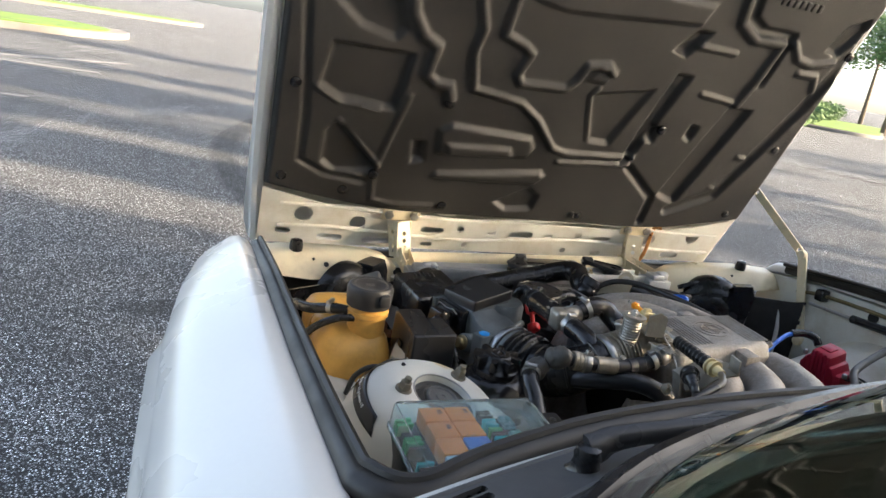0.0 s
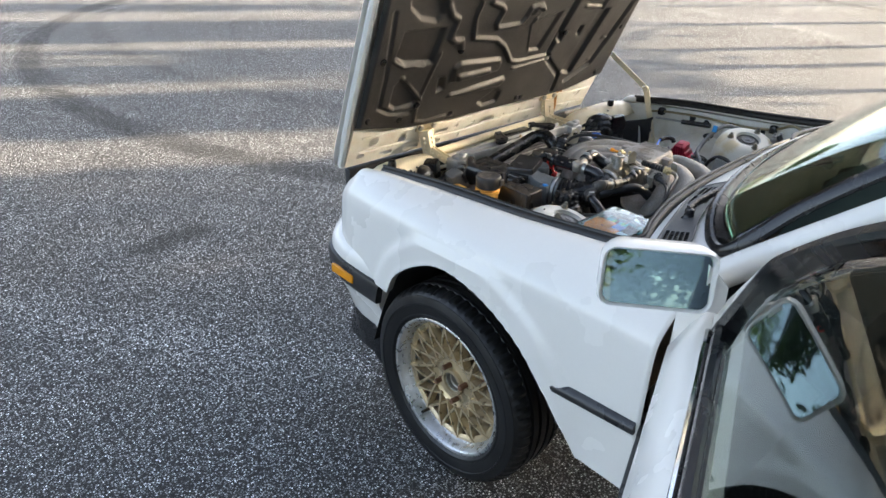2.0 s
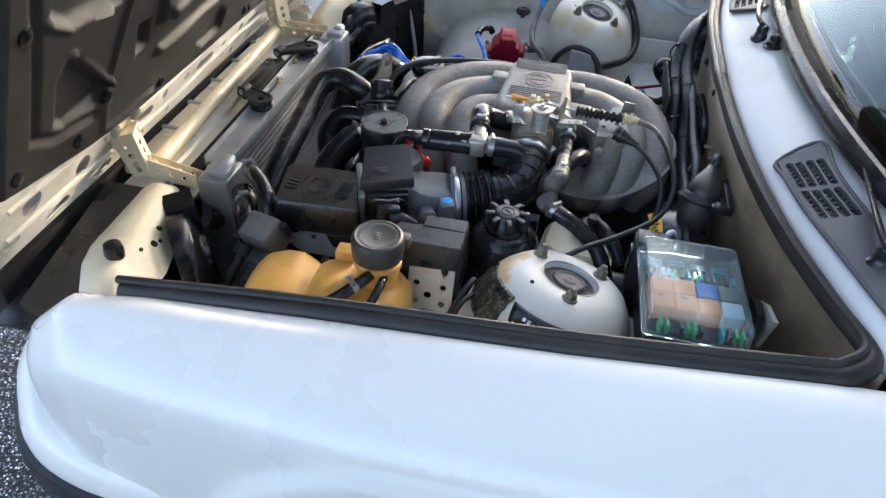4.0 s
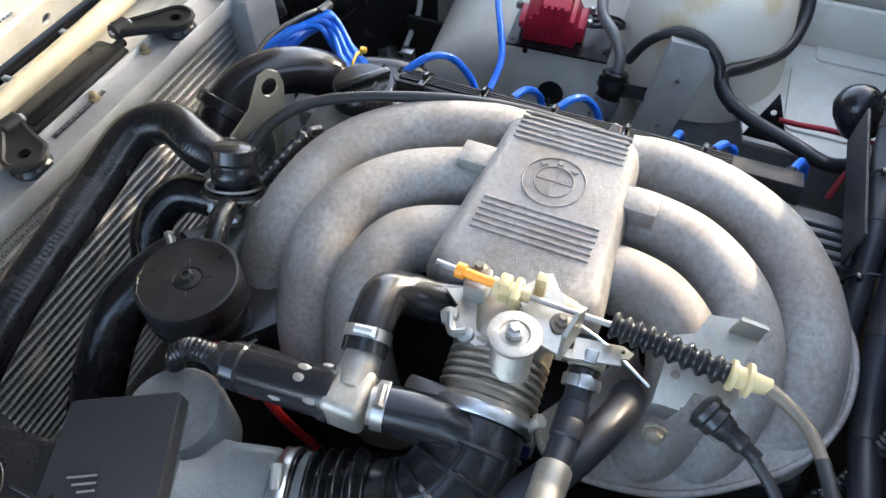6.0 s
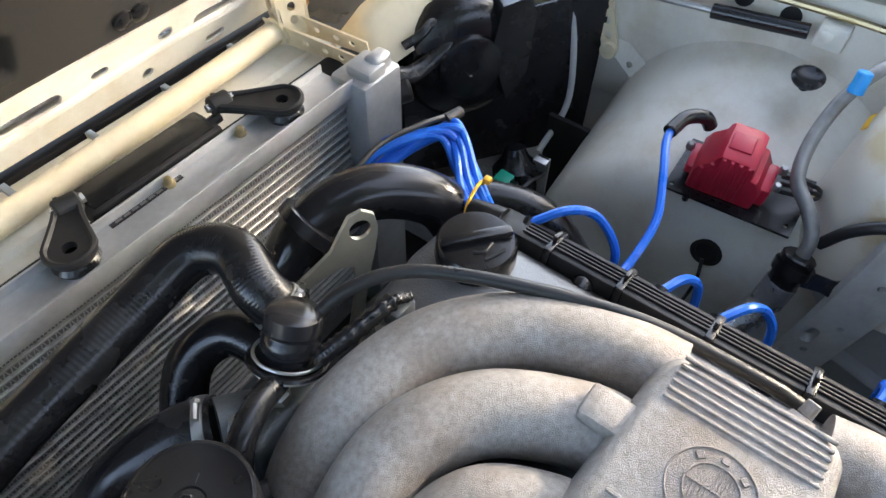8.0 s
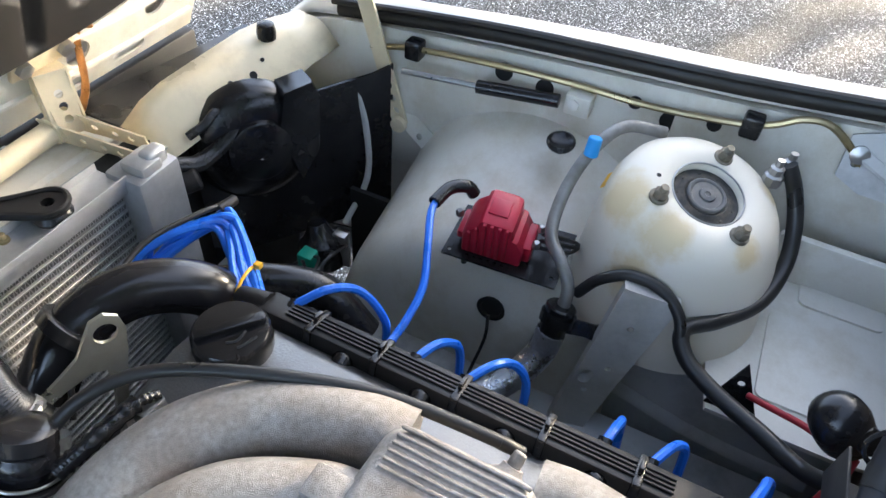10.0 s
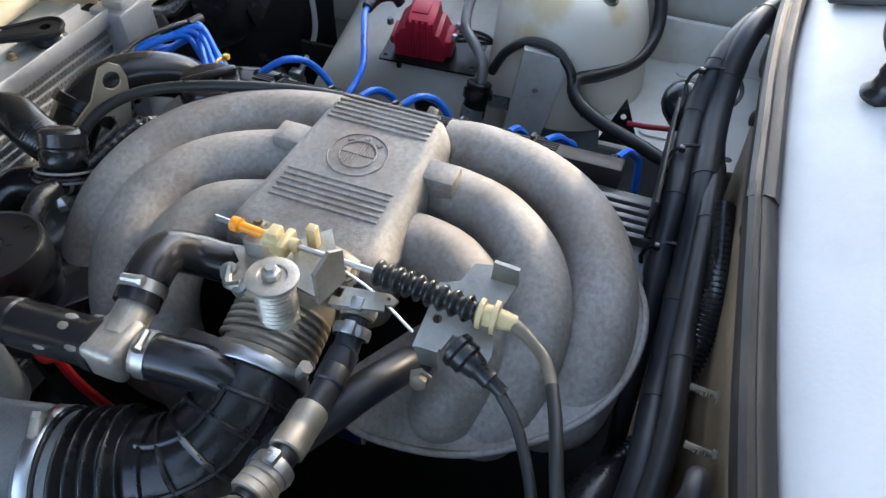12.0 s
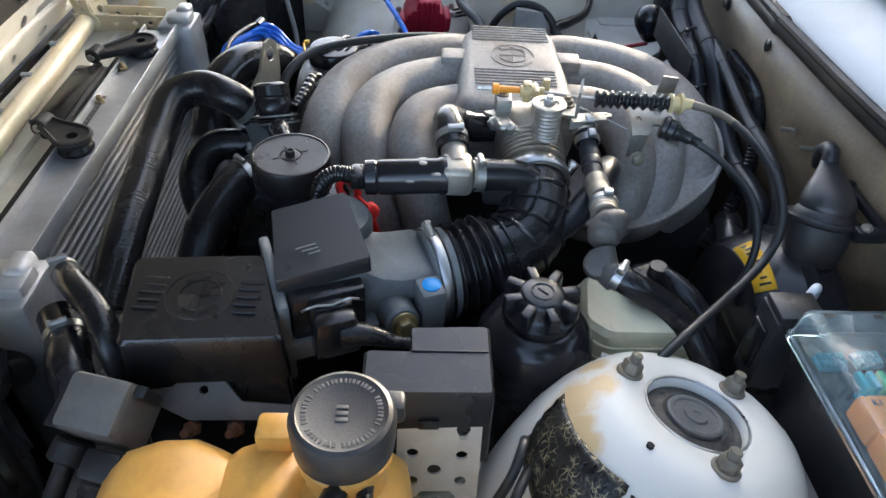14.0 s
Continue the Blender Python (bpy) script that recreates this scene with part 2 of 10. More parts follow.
def ground_mat():
    m = bpy.data.materials.new("worn_asphalt")
    m.use_nodes = True
    n, link = m.node_tree.nodes, m.node_tree.links.new
    b = n["Principled BSDF"]
    b.inputs["Roughness"].default_value = 0.82
    pos = n.new("ShaderNodeNewGeometry").outputs["Position"]

    def noise_at(scale, detail=4, rough=0.6):
        t = n.new("ShaderNodeTexNoise")
        t.inputs["Scale"].default_value, t.inputs["Detail"].default_value, t.inputs["Roughness"].default_value = scale, detail, rough
        link(pos, t.inputs["Vector"])
        return t.outputs["Fac"]

    def ranged(v, a, bb, c, d):
        r = n.new("ShaderNodeMapRange")
        for k, val in zip(("From Min", "From Max", "To Min", "To Max"), (a, bb, c, d)):
            r.inputs[k].default_value = val
        link(v, r.inputs["Value"])
        return r.outputs[0]

    def maths(op, a, bb):
        t = n.new("ShaderNodeMath")
        t.operation = op
        for i, v in enumerate((a, bb)):
            if isinstance(v, (int, float)):
                t.inputs[i].default_value = v
            else:
                link(v, t.inputs[i])
        return t.outputs[0]

    def stones(scale):
        vor = n.new("ShaderNodeTexVoronoi")
        vor.inputs["Scale"].default_value = scale
        link(pos, vor.inputs["Vector"])
        split = n.new("ShaderNodeSeparateColor")
        link(vor.outputs["Color"], split.inputs[0])
        return vor, split

    vor, stone = stones(175)
    fine, chip = stones(380)
    grain = maths("POWER", ranged(stone.outputs[0], 0.0, 1.0, 0.12, 1.5), 1.7)
    grain = maths("MULTIPLY", grain, ranged(chip.outputs[0], 0.0, 1.0, 0.45, 1.55))
    pale = ranged(stone.outputs[1], 0.88, 0.93, 0.0, 1.0)
    gaps = ranged(vor.outputs["Distance"], 0.22, 0.55, 1.2, 0.04)
    broad = ranged(noise_at(0.7, 6), 0.35, 0.65, 0.78, 1.25)
    mid = ranged(noise_at(4.0, 6, 0.7), 0.35, 0.65, 0.86, 1.15)
    v = maths("MULTIPLY", maths("MULTIPLY", grain, gaps), maths("MULTIPLY", broad, mid))
    v = maths("ADD", v, maths("MULTIPLY", maths("MULTIPLY", pale, gaps), 3.0))
    xyz = n.new("ShaderNodeSeparateXYZ")
    link(pos, xyz.inputs[0])

    def ring(cx, cy, r, width, amount, ragged):
        dx, dy = maths("SUBTRACT", xyz.outputs[0], cx), maths("SUBTRACT", xyz.outputs[1], cy)
        d = maths("SQRT", maths("ADD", maths("MULTIPLY", dx, dx), maths("MULTIPLY", dy, dy)), 0)
        off = maths("ABSOLUTE", maths("SUBTRACT", d, r), 0)
        band = ranged(off, width * 0.45, width, 1.0, 0.0)
        torn = ranged(noise_at(2.2, 6, 0.75), 0.36, 0.6, ragged, 1.0)
        return maths("SUBTRACT", 1.0, maths("MULTIPLY", maths("MULTIPLY", band, torn), amount))

    for args in ((5.39, 4.98, 5.85, 0.16, 0.72, 0.55), (6.6, 5.9, 6.1, 0.12, 0.4, 0.2), (9.5, 9.0, 7.3, 0.1, 0.3, 0.1), (5.2, 7.6, 3.4, 0.1, 0.3, 0.0), (12.0, 3.0, 5.0, 0.12, 0.3, 0.1)):
        v = maths("MULTIPLY", v, ring(*args))
    # a pale scuffed arc
    dx, dy = maths("SUBTRACT", xyz.outputs[0], 3.0), maths("SUBTRACT", xyz.outputs[1], 4.1)
    d = maths("SQRT", maths("ADD", maths("MULTIPLY", dx, dx), maths("MULTIPLY", dy, dy)), 0)
    scuff = maths("MULTIPLY", ranged(maths("ABSOLUTE", maths("SUBTRACT", d, 5.1), 0), 0.03, 0.2, 0.95, 0.0), ranged(noise_at(6, 6, 0.8), 0.4, 0.65, 0.1, 1.0))
    v = maths("MULTIPLY", v, maths("ADD", scuff, 1.0))
    # oily stains with ragged rims
    for sx, sy, sr, k in ((-0.8, 1.95, 0.26, 0.65), (-0.6, 1.78, 0.05, 0.6), (-1.75, 1.2, 0.1, 0.4)):
        dx, dy = maths("SUBTRACT", xyz.outputs[0], sx), maths("SUBTRACT", xyz.outputs[1], sy)
        dy = maths("MULTIPLY", dy, 2.4)
        d = maths("SQRT", maths("ADD", maths("MULTIPLY", dx, dx), maths("MULTIPLY", dy, dy)), 0)
        d = maths("ADD", d, ranged(noise_at(7, 5, 0.7), 0.3, 0.7, -0.12, 0.12))
        v = maths("MULTIPLY", v, ranged(d, sr * 0.5, sr, 1 - k, 1.0))
    col = n.new("ShaderNodeMix")
    col.data_type, col.blend_type = "RGBA", "MULTIPLY"
    col.inputs[0].default_value = 1
    col.inputs[6].default_value = (0.262, 0.272, 0.282, 1)
    link(v, col.inputs[7])
    link(col.outputs[2], b.inputs["Base Color"])
    bp = n.new("ShaderNodeBump")
    bp.inputs["Strength"].default_value, bp.inputs["Distance"].default_value = 0.9, 0.004
    link(maths("SUBTRACT", grain, vor.outputs["Distance"]), bp.inputs["Height"])
    link(bp.outputs[0], b.inputs["Normal"])
    return m


M_ASPHALT = ground_mat()
M_GRASS = mat("lawn_grass", (0.12, 0.2, 0.03), 0.9, var=0.4, scale=3, bump=1.0, bscale=60)
M_LEAF = mat("leaf_green", (0.06, 0.11, 0.025), 0.6, var=0.45, scale=1.5)
M_BARK = mat("bark", (0.11, 0.085, 0.06), 0.9, var=0.3, scale=6, bump=1.0, bscale=40)
M_KERB = mat("concrete_kerb", (0.17, 0.16, 0.145), 0.85, var=0.15, scale=4, bump=0.4, bscale=80)
M_LINE = mat("faded_white_line", (0.26, 0.26, 0.25), 0.8, var=0.3, scale=10)


# ---- building helpers ----
class Shape:
    """Collects the geometry of one mesh."""

    def __init__(self):
        self.bm = bmesh.new()

    def _add(self, other, m=None):
        if m is not None:
            bmesh.ops.transform(other, matrix=m, verts=other.verts)
        made = [self.bm.verts.new(v.co) for v in other.verts]
        other.verts.index_update()
        for f in other.faces:
            try:
                self.bm.faces.new([made[v.index] for v in f.verts])
            except ValueError:
                pass
        other.free()
        return self

    def box(self, lo, hi, bev=0.0, m=None, seg=2):
        b = bmesh.new()
        bmesh.ops.create_cube(b, size=1)
        for v in b.verts:
            v.co = Vector([lo[i] if v.co[i] < 0 else hi[i] for i in range(3)])
        if bev:
            bmesh.ops.bevel(b, geom=b.edges[:], offset=bev, segments=seg, affect="EDGES", profile=0.5)
        return self._add(b, m)

    def frustum(self, lo, hi, top, bev=0.0, m=None):
        """A box whose top is drawn in by top (x, y)."""
        b = bmesh.new()
        bmesh.ops.create_cube(b, size=1)
        for v in b.verts:
            up = v.co.z > 0
            co = [lo[i] if v.co[i] < 0 else hi[i] for i in range(3)]
            if up:
                co[0] += top[0] if v.co.x < 0 else -top[0]
                co[1] += top[1] if v.co.y < 0 else -top[1]
            v.co = Vector(co)
        if bev:
            bmesh.ops.bevel(b, geom=b.edges[:], offset=bev, segments=2, affect="EDGES", profile=0.5)
        return self._add(b, m)

    def loft(self, rings, caps=True, closed=True):
        vs = [[self.bm.verts.new(p) for p in r] for r in rings]
        n = len(vs[0])
        for a, b in zip(vs, vs[1:]):
            for i in range(n if closed else n - 1):
                j = (i + 1) % n
                self.bm.faces.new((a[i], a[j], b[j], b[i]))
        if caps and closed:
            self.bm.faces.new(vs[0][::-1])
            self.bm.faces.new(vs[-1])
        return self

    def lathe(self, profile, base=(0, 0, 0), axis=(0, 0, 1), seg=32, wob=None, caps=True):
        """profile: (radius, height along the axis) rows."""
        q = Vector((0, 0, 1)).rotation_difference(Vector(axis).normalized()).to_matrix()
        rings = []
        for r, z in profile:
            ring = []
            for i in range(seg):
                a = 2 * math.pi * i / seg
                rr = r * (wob(a, z) if wob else 1)
                ring.append(Vector(base) + q @ Vector((rr * math.cos(a), rr * math.sin(a), z)))
            rings.append(ring)
        return self.loft(rings, caps)

    def cyl(self, p0, p1, r0, r1=None, seg=20, bev=0.0):
        p0, p1 = Vector(p0), Vector(p1)
        L = (p1 - p0).length
        r1 = r0 if r1 is None else r1
        prof = [(r0, 0), (r1, L)] if not bev else [(r0 - bev, 0), (r0, bev), (r1, L - bev), (r1 - bev, L)]
        return self.lathe(prof, p0, p1 - p0, seg)

    def tube(self, pts, r, seg=12, steps=8, flat=1.0, ripple=0.0, waves=0):
        pts = [Vector(p) for p in pts]
        path = smooth_path(pts, steps)
        n = len(path)
        rad = r if callable(r) else (lambda u: r)
        rings, side = [], None
        for i, p in enumerate(path):
            d = (path[min(i + 1, n - 1)] - path[max(i - 1, 0)]).normalized()
            if side is None:
                side = d.orthogonal().normalized()
            side = (side - d * side.dot(d)).normalized()
            up = d.cross(side)
            u = i / (n - 1)
            rr = rad(u) * (1 + ripple * math.sin(2 * math.pi * waves * u))
            rings.append([p + side * (rr * math.cos(2 * math.pi * k / seg)) + up * (rr * flat * math.sin(2 * math.pi * k / seg)) for k in range(seg)])
        return self.loft(rings)

    def plate(self, outline, thick, m=None, holes=()):
        """A flat sheet in its own xy plane with real holes, thickened along z."""
        b = bmesh.new()
        edges = []
        for loop in (outline, *holes):
            vs = [b.verts.new((x, y, 0)) for x, y in loop]
            edges += [b.edges.new((vs[i], vs[(i + 1) % len(vs)])) for i in range(len(vs))]
        bmesh.ops.triangle_fill(b, use_beauty=True, use_dissolve=False, edges=edges)
        b.faces.ensure_lookup_table()
        b.normal_update()
        if b.faces[0].normal.z > 0:
            bmesh.ops.reverse_faces(b, faces=b.faces)
        out = bmesh.ops.extrude_face_region(b, geom=b.faces[:])
        bmesh.ops.translate(b, vec=(0, 0, thick), verts=[v for v in out["geom"] if isinstance(v, bmesh.types.BMVert)])
        return self._add(b, m)

    def ball(self, c, r, scale=(1, 1, 1), seg=16):
        b = bmesh.new()
        bmesh.ops.create_uvsphere(b, u_segments=seg, v_segments=seg // 2 + 1, radius=r)
        return self._add(b, Matrix.Translation(c) @ Matrix.Diagonal((*scale, 1)))


def smooth_path(pts, steps=8):
    if len(pts) < 3 or steps < 2:
        return pts
    out = []
    ext = [2 * pts[0] - pts[1], *pts, 2 * pts[-1] - pts[-2]]
    for i in range(1, len(ext) - 2):
        a, b, c, d = ext[i - 1 : i + 3]
        for k in range(steps):
            t = k / steps
            out.append(0.5 * (2 * b + (c - a) * t + (2 * a - 5 * b + 4 * c - d) * t * t + (3 * b - a - 3 * c + d) * t**3))
    out.append(pts[-1])
    return out


def circle(x, y, r, n=16, sx=1.0):
    return [(x + r * sx * math.cos(2 * math.pi * i / n), y + r * math.sin(2 * math.pi * i / n)) for i in range(n)]


def slot(x, y, w, h, n=6):
    """An oblong hole, w long and h high."""
    r, e = h / 2, w / 2 - h / 2
    return [(x + e + r * math.cos(a), y + r * math.sin(a)) for a in (math.pi * (i / n - 0.5) for i in range(n + 1))] + [(x - e + r * math.cos(a), y + r * math.sin(a)) for a in (math.pi * (i / n + 0.5) for i in range(n + 1))]


def thing(name, label, category, at=(0, 0, 0), group="", kind=""):
    e = new(name)
    e.empty_display_size = 0.05
    e.matrix_world = Matrix.Translation(at)
    return tagged(e, label, category, group, kind)


def mesh_of(shape, name, material, sharp=38):
    me = bpy.data.meshes.new(name)
    bmesh.ops.remove_doubles(shape.bm, verts=shape.bm.verts, dist=1e-6)
    bmesh.ops.recalc_face_normals(shape.bm, faces=shape.bm.faces)
    shape.bm.to_mesh(me)
    shape.bm.free()
    me.materials.append(material)
    for p in me.polygons:
        p.use_smooth = True
    me.set_sharp_from_angle(angle=radians(sharp))
    return me




def part(name, shape, material, parent, label="", sharp=38):
    """One mesh, in world places, under a thing or a part."""
    me = shape if isinstance(shape, bpy.types.Mesh) else mesh_of(shape, name, material, sharp)
    ob = new(name, me)
    if parent is not None:
        ob.parent = parent
        if parent.type == "EMPTY":
            ob.matrix_parent_inverse = Matrix.Translation(parent.location).inverted()
    return tagged(ob, label)


def solo(name, shape, material, label, category, kind="", group="", sharp=38):
    return tagged(new(name, mesh_of(shape, name, material, sharp)), label, category, group, kind)


def solid(ob, thick, offset=-1.0):
    md = ob.modifiers.new("thickness", "SOLIDIFY")
    md.thickness, md.offset = thick, offset
    return ob


def letters(text, size, m, name, material, parent, depth=0.0004):
    """A short word as a thin mesh, standing in the xy plane of m."""
    cu = bpy.data.curves.new(name, "FONT")
    cu.body, cu.size, cu.extrude, cu.align_x, cu.align_y = text, size, depth, "CENTER", "CENTER"
    tmp = bpy.data.objects.new(name, cu)
    scene.collection.objects.link(tmp)
    bpy.context.view_layer.update()
    me = bpy.data.meshes.new_from_object(tmp)
    bpy.data.objects.remove(tmp)
    me.transform(m)
    me.materials.clear()
    me.materials.append(material)
    return part(name, me, material, parent)


def frame_of(origin, xdir, up):
    """A pose at origin whose x runs along xdir and whose z is nearest to up."""
    x = Vector(xdir).normalized()
    z = Vector(up)
    z = (z - x * z.dot(x)).normalized()
    y = z.cross(x)
    m = Matrix((x, y, z)).transposed().to_4x4()
    m.translation = Vector(origin)
    return m

# ---- ground and distance ----
s = Shape()
s.plate([(-300, -300), (300, -300), (300, 300), (-300, 300)], 0.02, Matrix.Translation((0, 0, -0.02)))
solo("ground", s, M_ASPHALT, "worn grey asphalt of a car park with tyre marks", "ground", "structure")

for line in (((-3.3, 10.95), (-1.6, 11.9), 0.1), ((-4.2, 7.5), (-2.25, 7.18), 0.07), ((-4.5, 10.5), (-1.9, 10.1), 0.1)):
    (xa, ya), (xb, yb), w = line
    d = Vector((xb - xa, yb - ya)).normalized()
    s = Shape()
    s.plate([(xa - d.y * w / 2, ya + d.x * w / 2), (xa + d.y * w / 2, ya - d.x * w / 2), (xb + d.y * w / 2, yb - d.x * w / 2), (xb - d.y * w / 2, yb + d.x * w / 2)], 0.002, Matrix.Translation((0, 0, 0.003)))
    solo("painted_line", s, M_LINE, "faded white parking line painted on the asphalt", "line", "structure", "parking lines")


def island(outline, name="kerb_island"):
    t = thing(name, "low kerbed island of mown grass in the car park", "traffic island", (*outline[0], 0), "grass islands")
    cx = sum(p[0] for p in outline) / len(outline)
    cy = sum(p[1] for p in outline) / len(outline)
    inner = [(cx + (x - cx) * 0.93, cy + (y - cy) * 0.93) for x, y in outline]
    s = Shape()
    s.plate(outline, 0.14, None, [inner])
    part("kerb", s, M_KERB, t)
    s = Shape()
    s.plate([(cx + (x - cx) * 0.928, cy + (y - cy) * 0.928) for x, y in outline], 0.16)
    part("lawn", s, M_GRASS, t)


def oblong(x, y, w, h, turn, n=8):
    c, sn = math.cos(radians(turn)), math.sin(radians(turn))
    return [(x + px * c - py * sn, y + px * sn + py * c) for px, py in slot(0, 0, w, h, n)]


island(oblong(-8.0, 17.5, 12.0, 3.4, 8))
island(oblong(-5.5, 33.0, 11.0, 3.0, 8))
island(oblong(34, 28.5, 20, 3.6, 38))
island(oblong(31, -24, 44, 8, 60))


def leaf_clump(s, c, r, n, rng, size):
    """Many small bent leaves thrown about a centre."""
    bm = s.bm
    for _ in range(n):
        d = Vector((rng.gauss(0, 1), rng.gauss(0, 1), rng.gauss(0, 0.8)))
        d = d.normalized() * r * rng.random() ** 0.45
        p = Vector(c) + d
        a = Vector((rng.gauss(0, 1), rng.gauss(0, 1), rng.gauss(0, 0.6))).normalized()
        b = a.orthogonal().normalized()
        k = size * rng.uniform(0.6, 1.4)
        v = [bm.verts.new(p + a * k), bm.verts.new(p + b * k * 0.45), bm.verts.new(p - a * k), bm.verts.new(p - b * k * 0.45)]
        bm.faces.new(v)


def tree(x, y, height, spread, seed, leaves=2600, low=0.6, trunk=0.16, name="tree", leaf=0.16):
    rng = random.Random(seed)
    t = thing(name, "broad leafy tree with a bare lower trunk", "tree", (x, y, 0), "trees round the car park")
    s = Shape()
    lean = rng.uniform(-0.4, 0.4)
    top = Vector((x + lean, y + rng.uniform(-0.3, 0.3), height * 0.6))
    s.tube([(x, y, -0.05), (x + lean * 0.3, y, height * 0.3), top], lambda u: trunk * (1 - 0.5 * u), 9, 5)
    tips = []
    limbs = 9 if low > 0.5 else 22
    for i in range(limbs):
        a = i * 2.4 + rng.uniform(-0.3, 0.3)
        r = spread * rng.uniform(0.45, 0.85)
        climb = height * (low - 0.6 + (0.96 - low) * (i + rng.random()) / limbs)
        tip = top + Vector((r * math.cos(a), r * math.sin(a), climb))
        start = top + Vector((0, 0, min(0, climb - 0.4))) - Vector((0, 0, rng.uniform(0, height * 0.1)))
        s.tube([start, (start + tip) / 2 + Vector((0, 0, 0.3)), tip], lambda u: trunk * 0.4 * (1 - 0.75 * u), 6, 4)
        tips.append(tip)
    tips.append(top + Vector((0, 0, height * 0.28)))
    part("trunk", s, M_BARK, t)
    s = Shape()
    for tip in tips:
        for k in range(4):
            leaf_clump(s, tip + Vector((rng.gauss(0, 0.4), rng.gauss(0, 0.4), rng.gauss(0, 0.3))) * min(1.2, spread * 0.4), min(1.1, spread * rng.uniform(0.22, 0.42)), leaves // (4 * len(tips)), rng, leaf)
    me = bpy.data.meshes.new("crown")
    s.bm.to_mesh(me)
    s.bm.free()
    me.materials.append(M_LEAF)
    tagged(part("crown", me, M_LEAF, t), kind="stuff")


# the trees that shade the car park from the sun's side, and those ahead and behind
def sunward(d, u):
    """A place d metres towards the sun and u metres across."""
    return (d * 0.864 + u * 0.503, -d * 0.503 + u * 0.864)


# the first two are unseen, added to dim the sky overhead
TREES = [(-4.4, -4.2, 8.0, 5.6, 34000, 0.62), (4.6, -7.0, 8.5, 5.0, 23000, 0.62), (*sunward(30, 15.0), 9.0, 2.2, 2000, 0.5), (39.0, 30.0, 7.0, 3.0, 2600, 0.6), (33.0, 25.5, 6.0, 2.4, 2600, 0.6), (44.0, 36.0, 8.0, 3.2, 2600, 0.6), (-9.0, -18.0, 8.0, 4.2, 40000, 0.1), (-15.0, -13.0, 8.0, 4.2, 40000, 0.1), (-3.0, -20.0, 9.0, 3.8, 5000, 0.1), (5.0, -24.0, 9.0, 4.0, 4000, 0.1), (-19.0, -5.0, 8.0, 3.6, 4000, 0.1)]
for i, (x, y, hgt, sp, many, low) in enumerate(TREES):
    tree(x, y, hgt, sp, 11 + i, many, low, leaf=0.088 if i < 2 else 0.16)

# an unseen row of tall bare-stemmed trees between the sun and the car, laid out from shadows; leaves are left out to
# shape sun streaks
# (u across the sun's rays, height where the row stands; in thin places also the share of leaves gone)
OPEN = ((2.28, 2.92, 5.0, 9.6), (3.9, 4.5, 5.0, 7.2), (4.95, 5.5, 6.2, 9.6), (5.6, 6.1, 5.0, 7.0), (7.3, 8.05, 5.0, 9.6), (8.7, 9.6, 5.0, 9.6), (1.35, 1.7, 6.6, 7.1), (-2.6, -2.2, 5.6, 6.4), (10.2, 11.4, 5.0, 9.6))
THIN = ((0.4, 1.05, 5.9, 6.8, 0.58), (-0.26, 0.17, 6.25, 6.66, 0.82))


def shade_tree(d, u, seed, leaves=2500, wide=1.35, stem=0.11):
    """A tall tree with a bare stem and a crown of loose leaf clumps."""
    rng = random.Random(seed)
    x, y = sunward(d, u)
    t = thing("tree", "tall leafy tree with a long bare stem", "tree", (x, y, 0), "trees round the car park")
    s = Shape()
    s.tube([(x, y, -0.05), (x + 0.05, y - 0.04, 3.0), (x - 0.03, y + 0.03, 5.6), (x, y, 8.6)], lambda k: stem * (1 - 0.6 * k), 9, 5)
    crown = Shape()
    for k in range(16):
        cu, cd, cz = u + rng.uniform(-wide, wide), d + rng.uniform(-1.2, 1.2), 4.7 + 4.8 * (k + rng.random()) / 16
        tip = Vector((*sunward(cd, cu), cz))
        s.tube([(x, y, max(4.2, cz - 1.3)), (Vector((x, y, cz - 0.8)) + tip) / 2, tip], lambda q: stem * 0.3 * (1 - 0.8 * q), 5, 4)
        for _ in range(leaves // 16):
            lu, ld, lz = cu + rng.gauss(0, 0.42), cd + rng.gauss(0, 0.5), cz + rng.gauss(0, 0.34)
            level = lz - (ld - 16) * math.tan(radians(SUN_EL))
            if level < 4.35 + 0.2 * math.sin(lu * 5) or (level < 5.0 and rng.random() < 0.55) or any(a < lu < b and lo < level < hi for a, b, lo, hi in OPEN) or any(a < lu < b and lo < level < hi and rng.random() < bare for a, b, lo, hi, bare in THIN):
                continue
            leaf_clump(crown, (*sunward(ld, lu), lz), 0.02, 1, rng, 0.15)
    part("trunk", s, M_BARK, t)
    me = bpy.data.meshes.new("crown")
    crown.bm.to_mesh(me)
    crown.bm.free()
    me.materials.append(M_LEAF)
    tagged(part("crown", me, M_LEAF, t), kind="stuff")


for i, (d, u) in enumerate(((16.2, -8.2), (15.4, -6.1), (16.6, -4.2), (15.8, -2.3), (16.3, -0.75), (15.5, 0.85), (16.4, 2.1), (15.9, 3.4), (16.2, 4.35), (15.6, 5.2), (16.5, 6.7), (16.1, 8.3), (16.8, 11.3))):
    shade_tree(d, u, 70 + i, 2950 if u < 8 else 1700, 1.35 if u < 2 else 0.95)

rng = random.Random(5)
s = Shape()
for k in range(60):
    a = k / 59
    leaf_clump(s, (20 + 34 * a, 16.5 + 27 * a + 3.2, 0.55), 0.75, 90, rng, 0.13)
me = bpy.data.meshes.new("hedge")
s.bm.to_mesh(me)
s.bm.free()
me.materials.append(M_LEAF)
tagged(new("hedge", me), "clipped green hedge behind the far kerb", "hedge", kind="stuff")

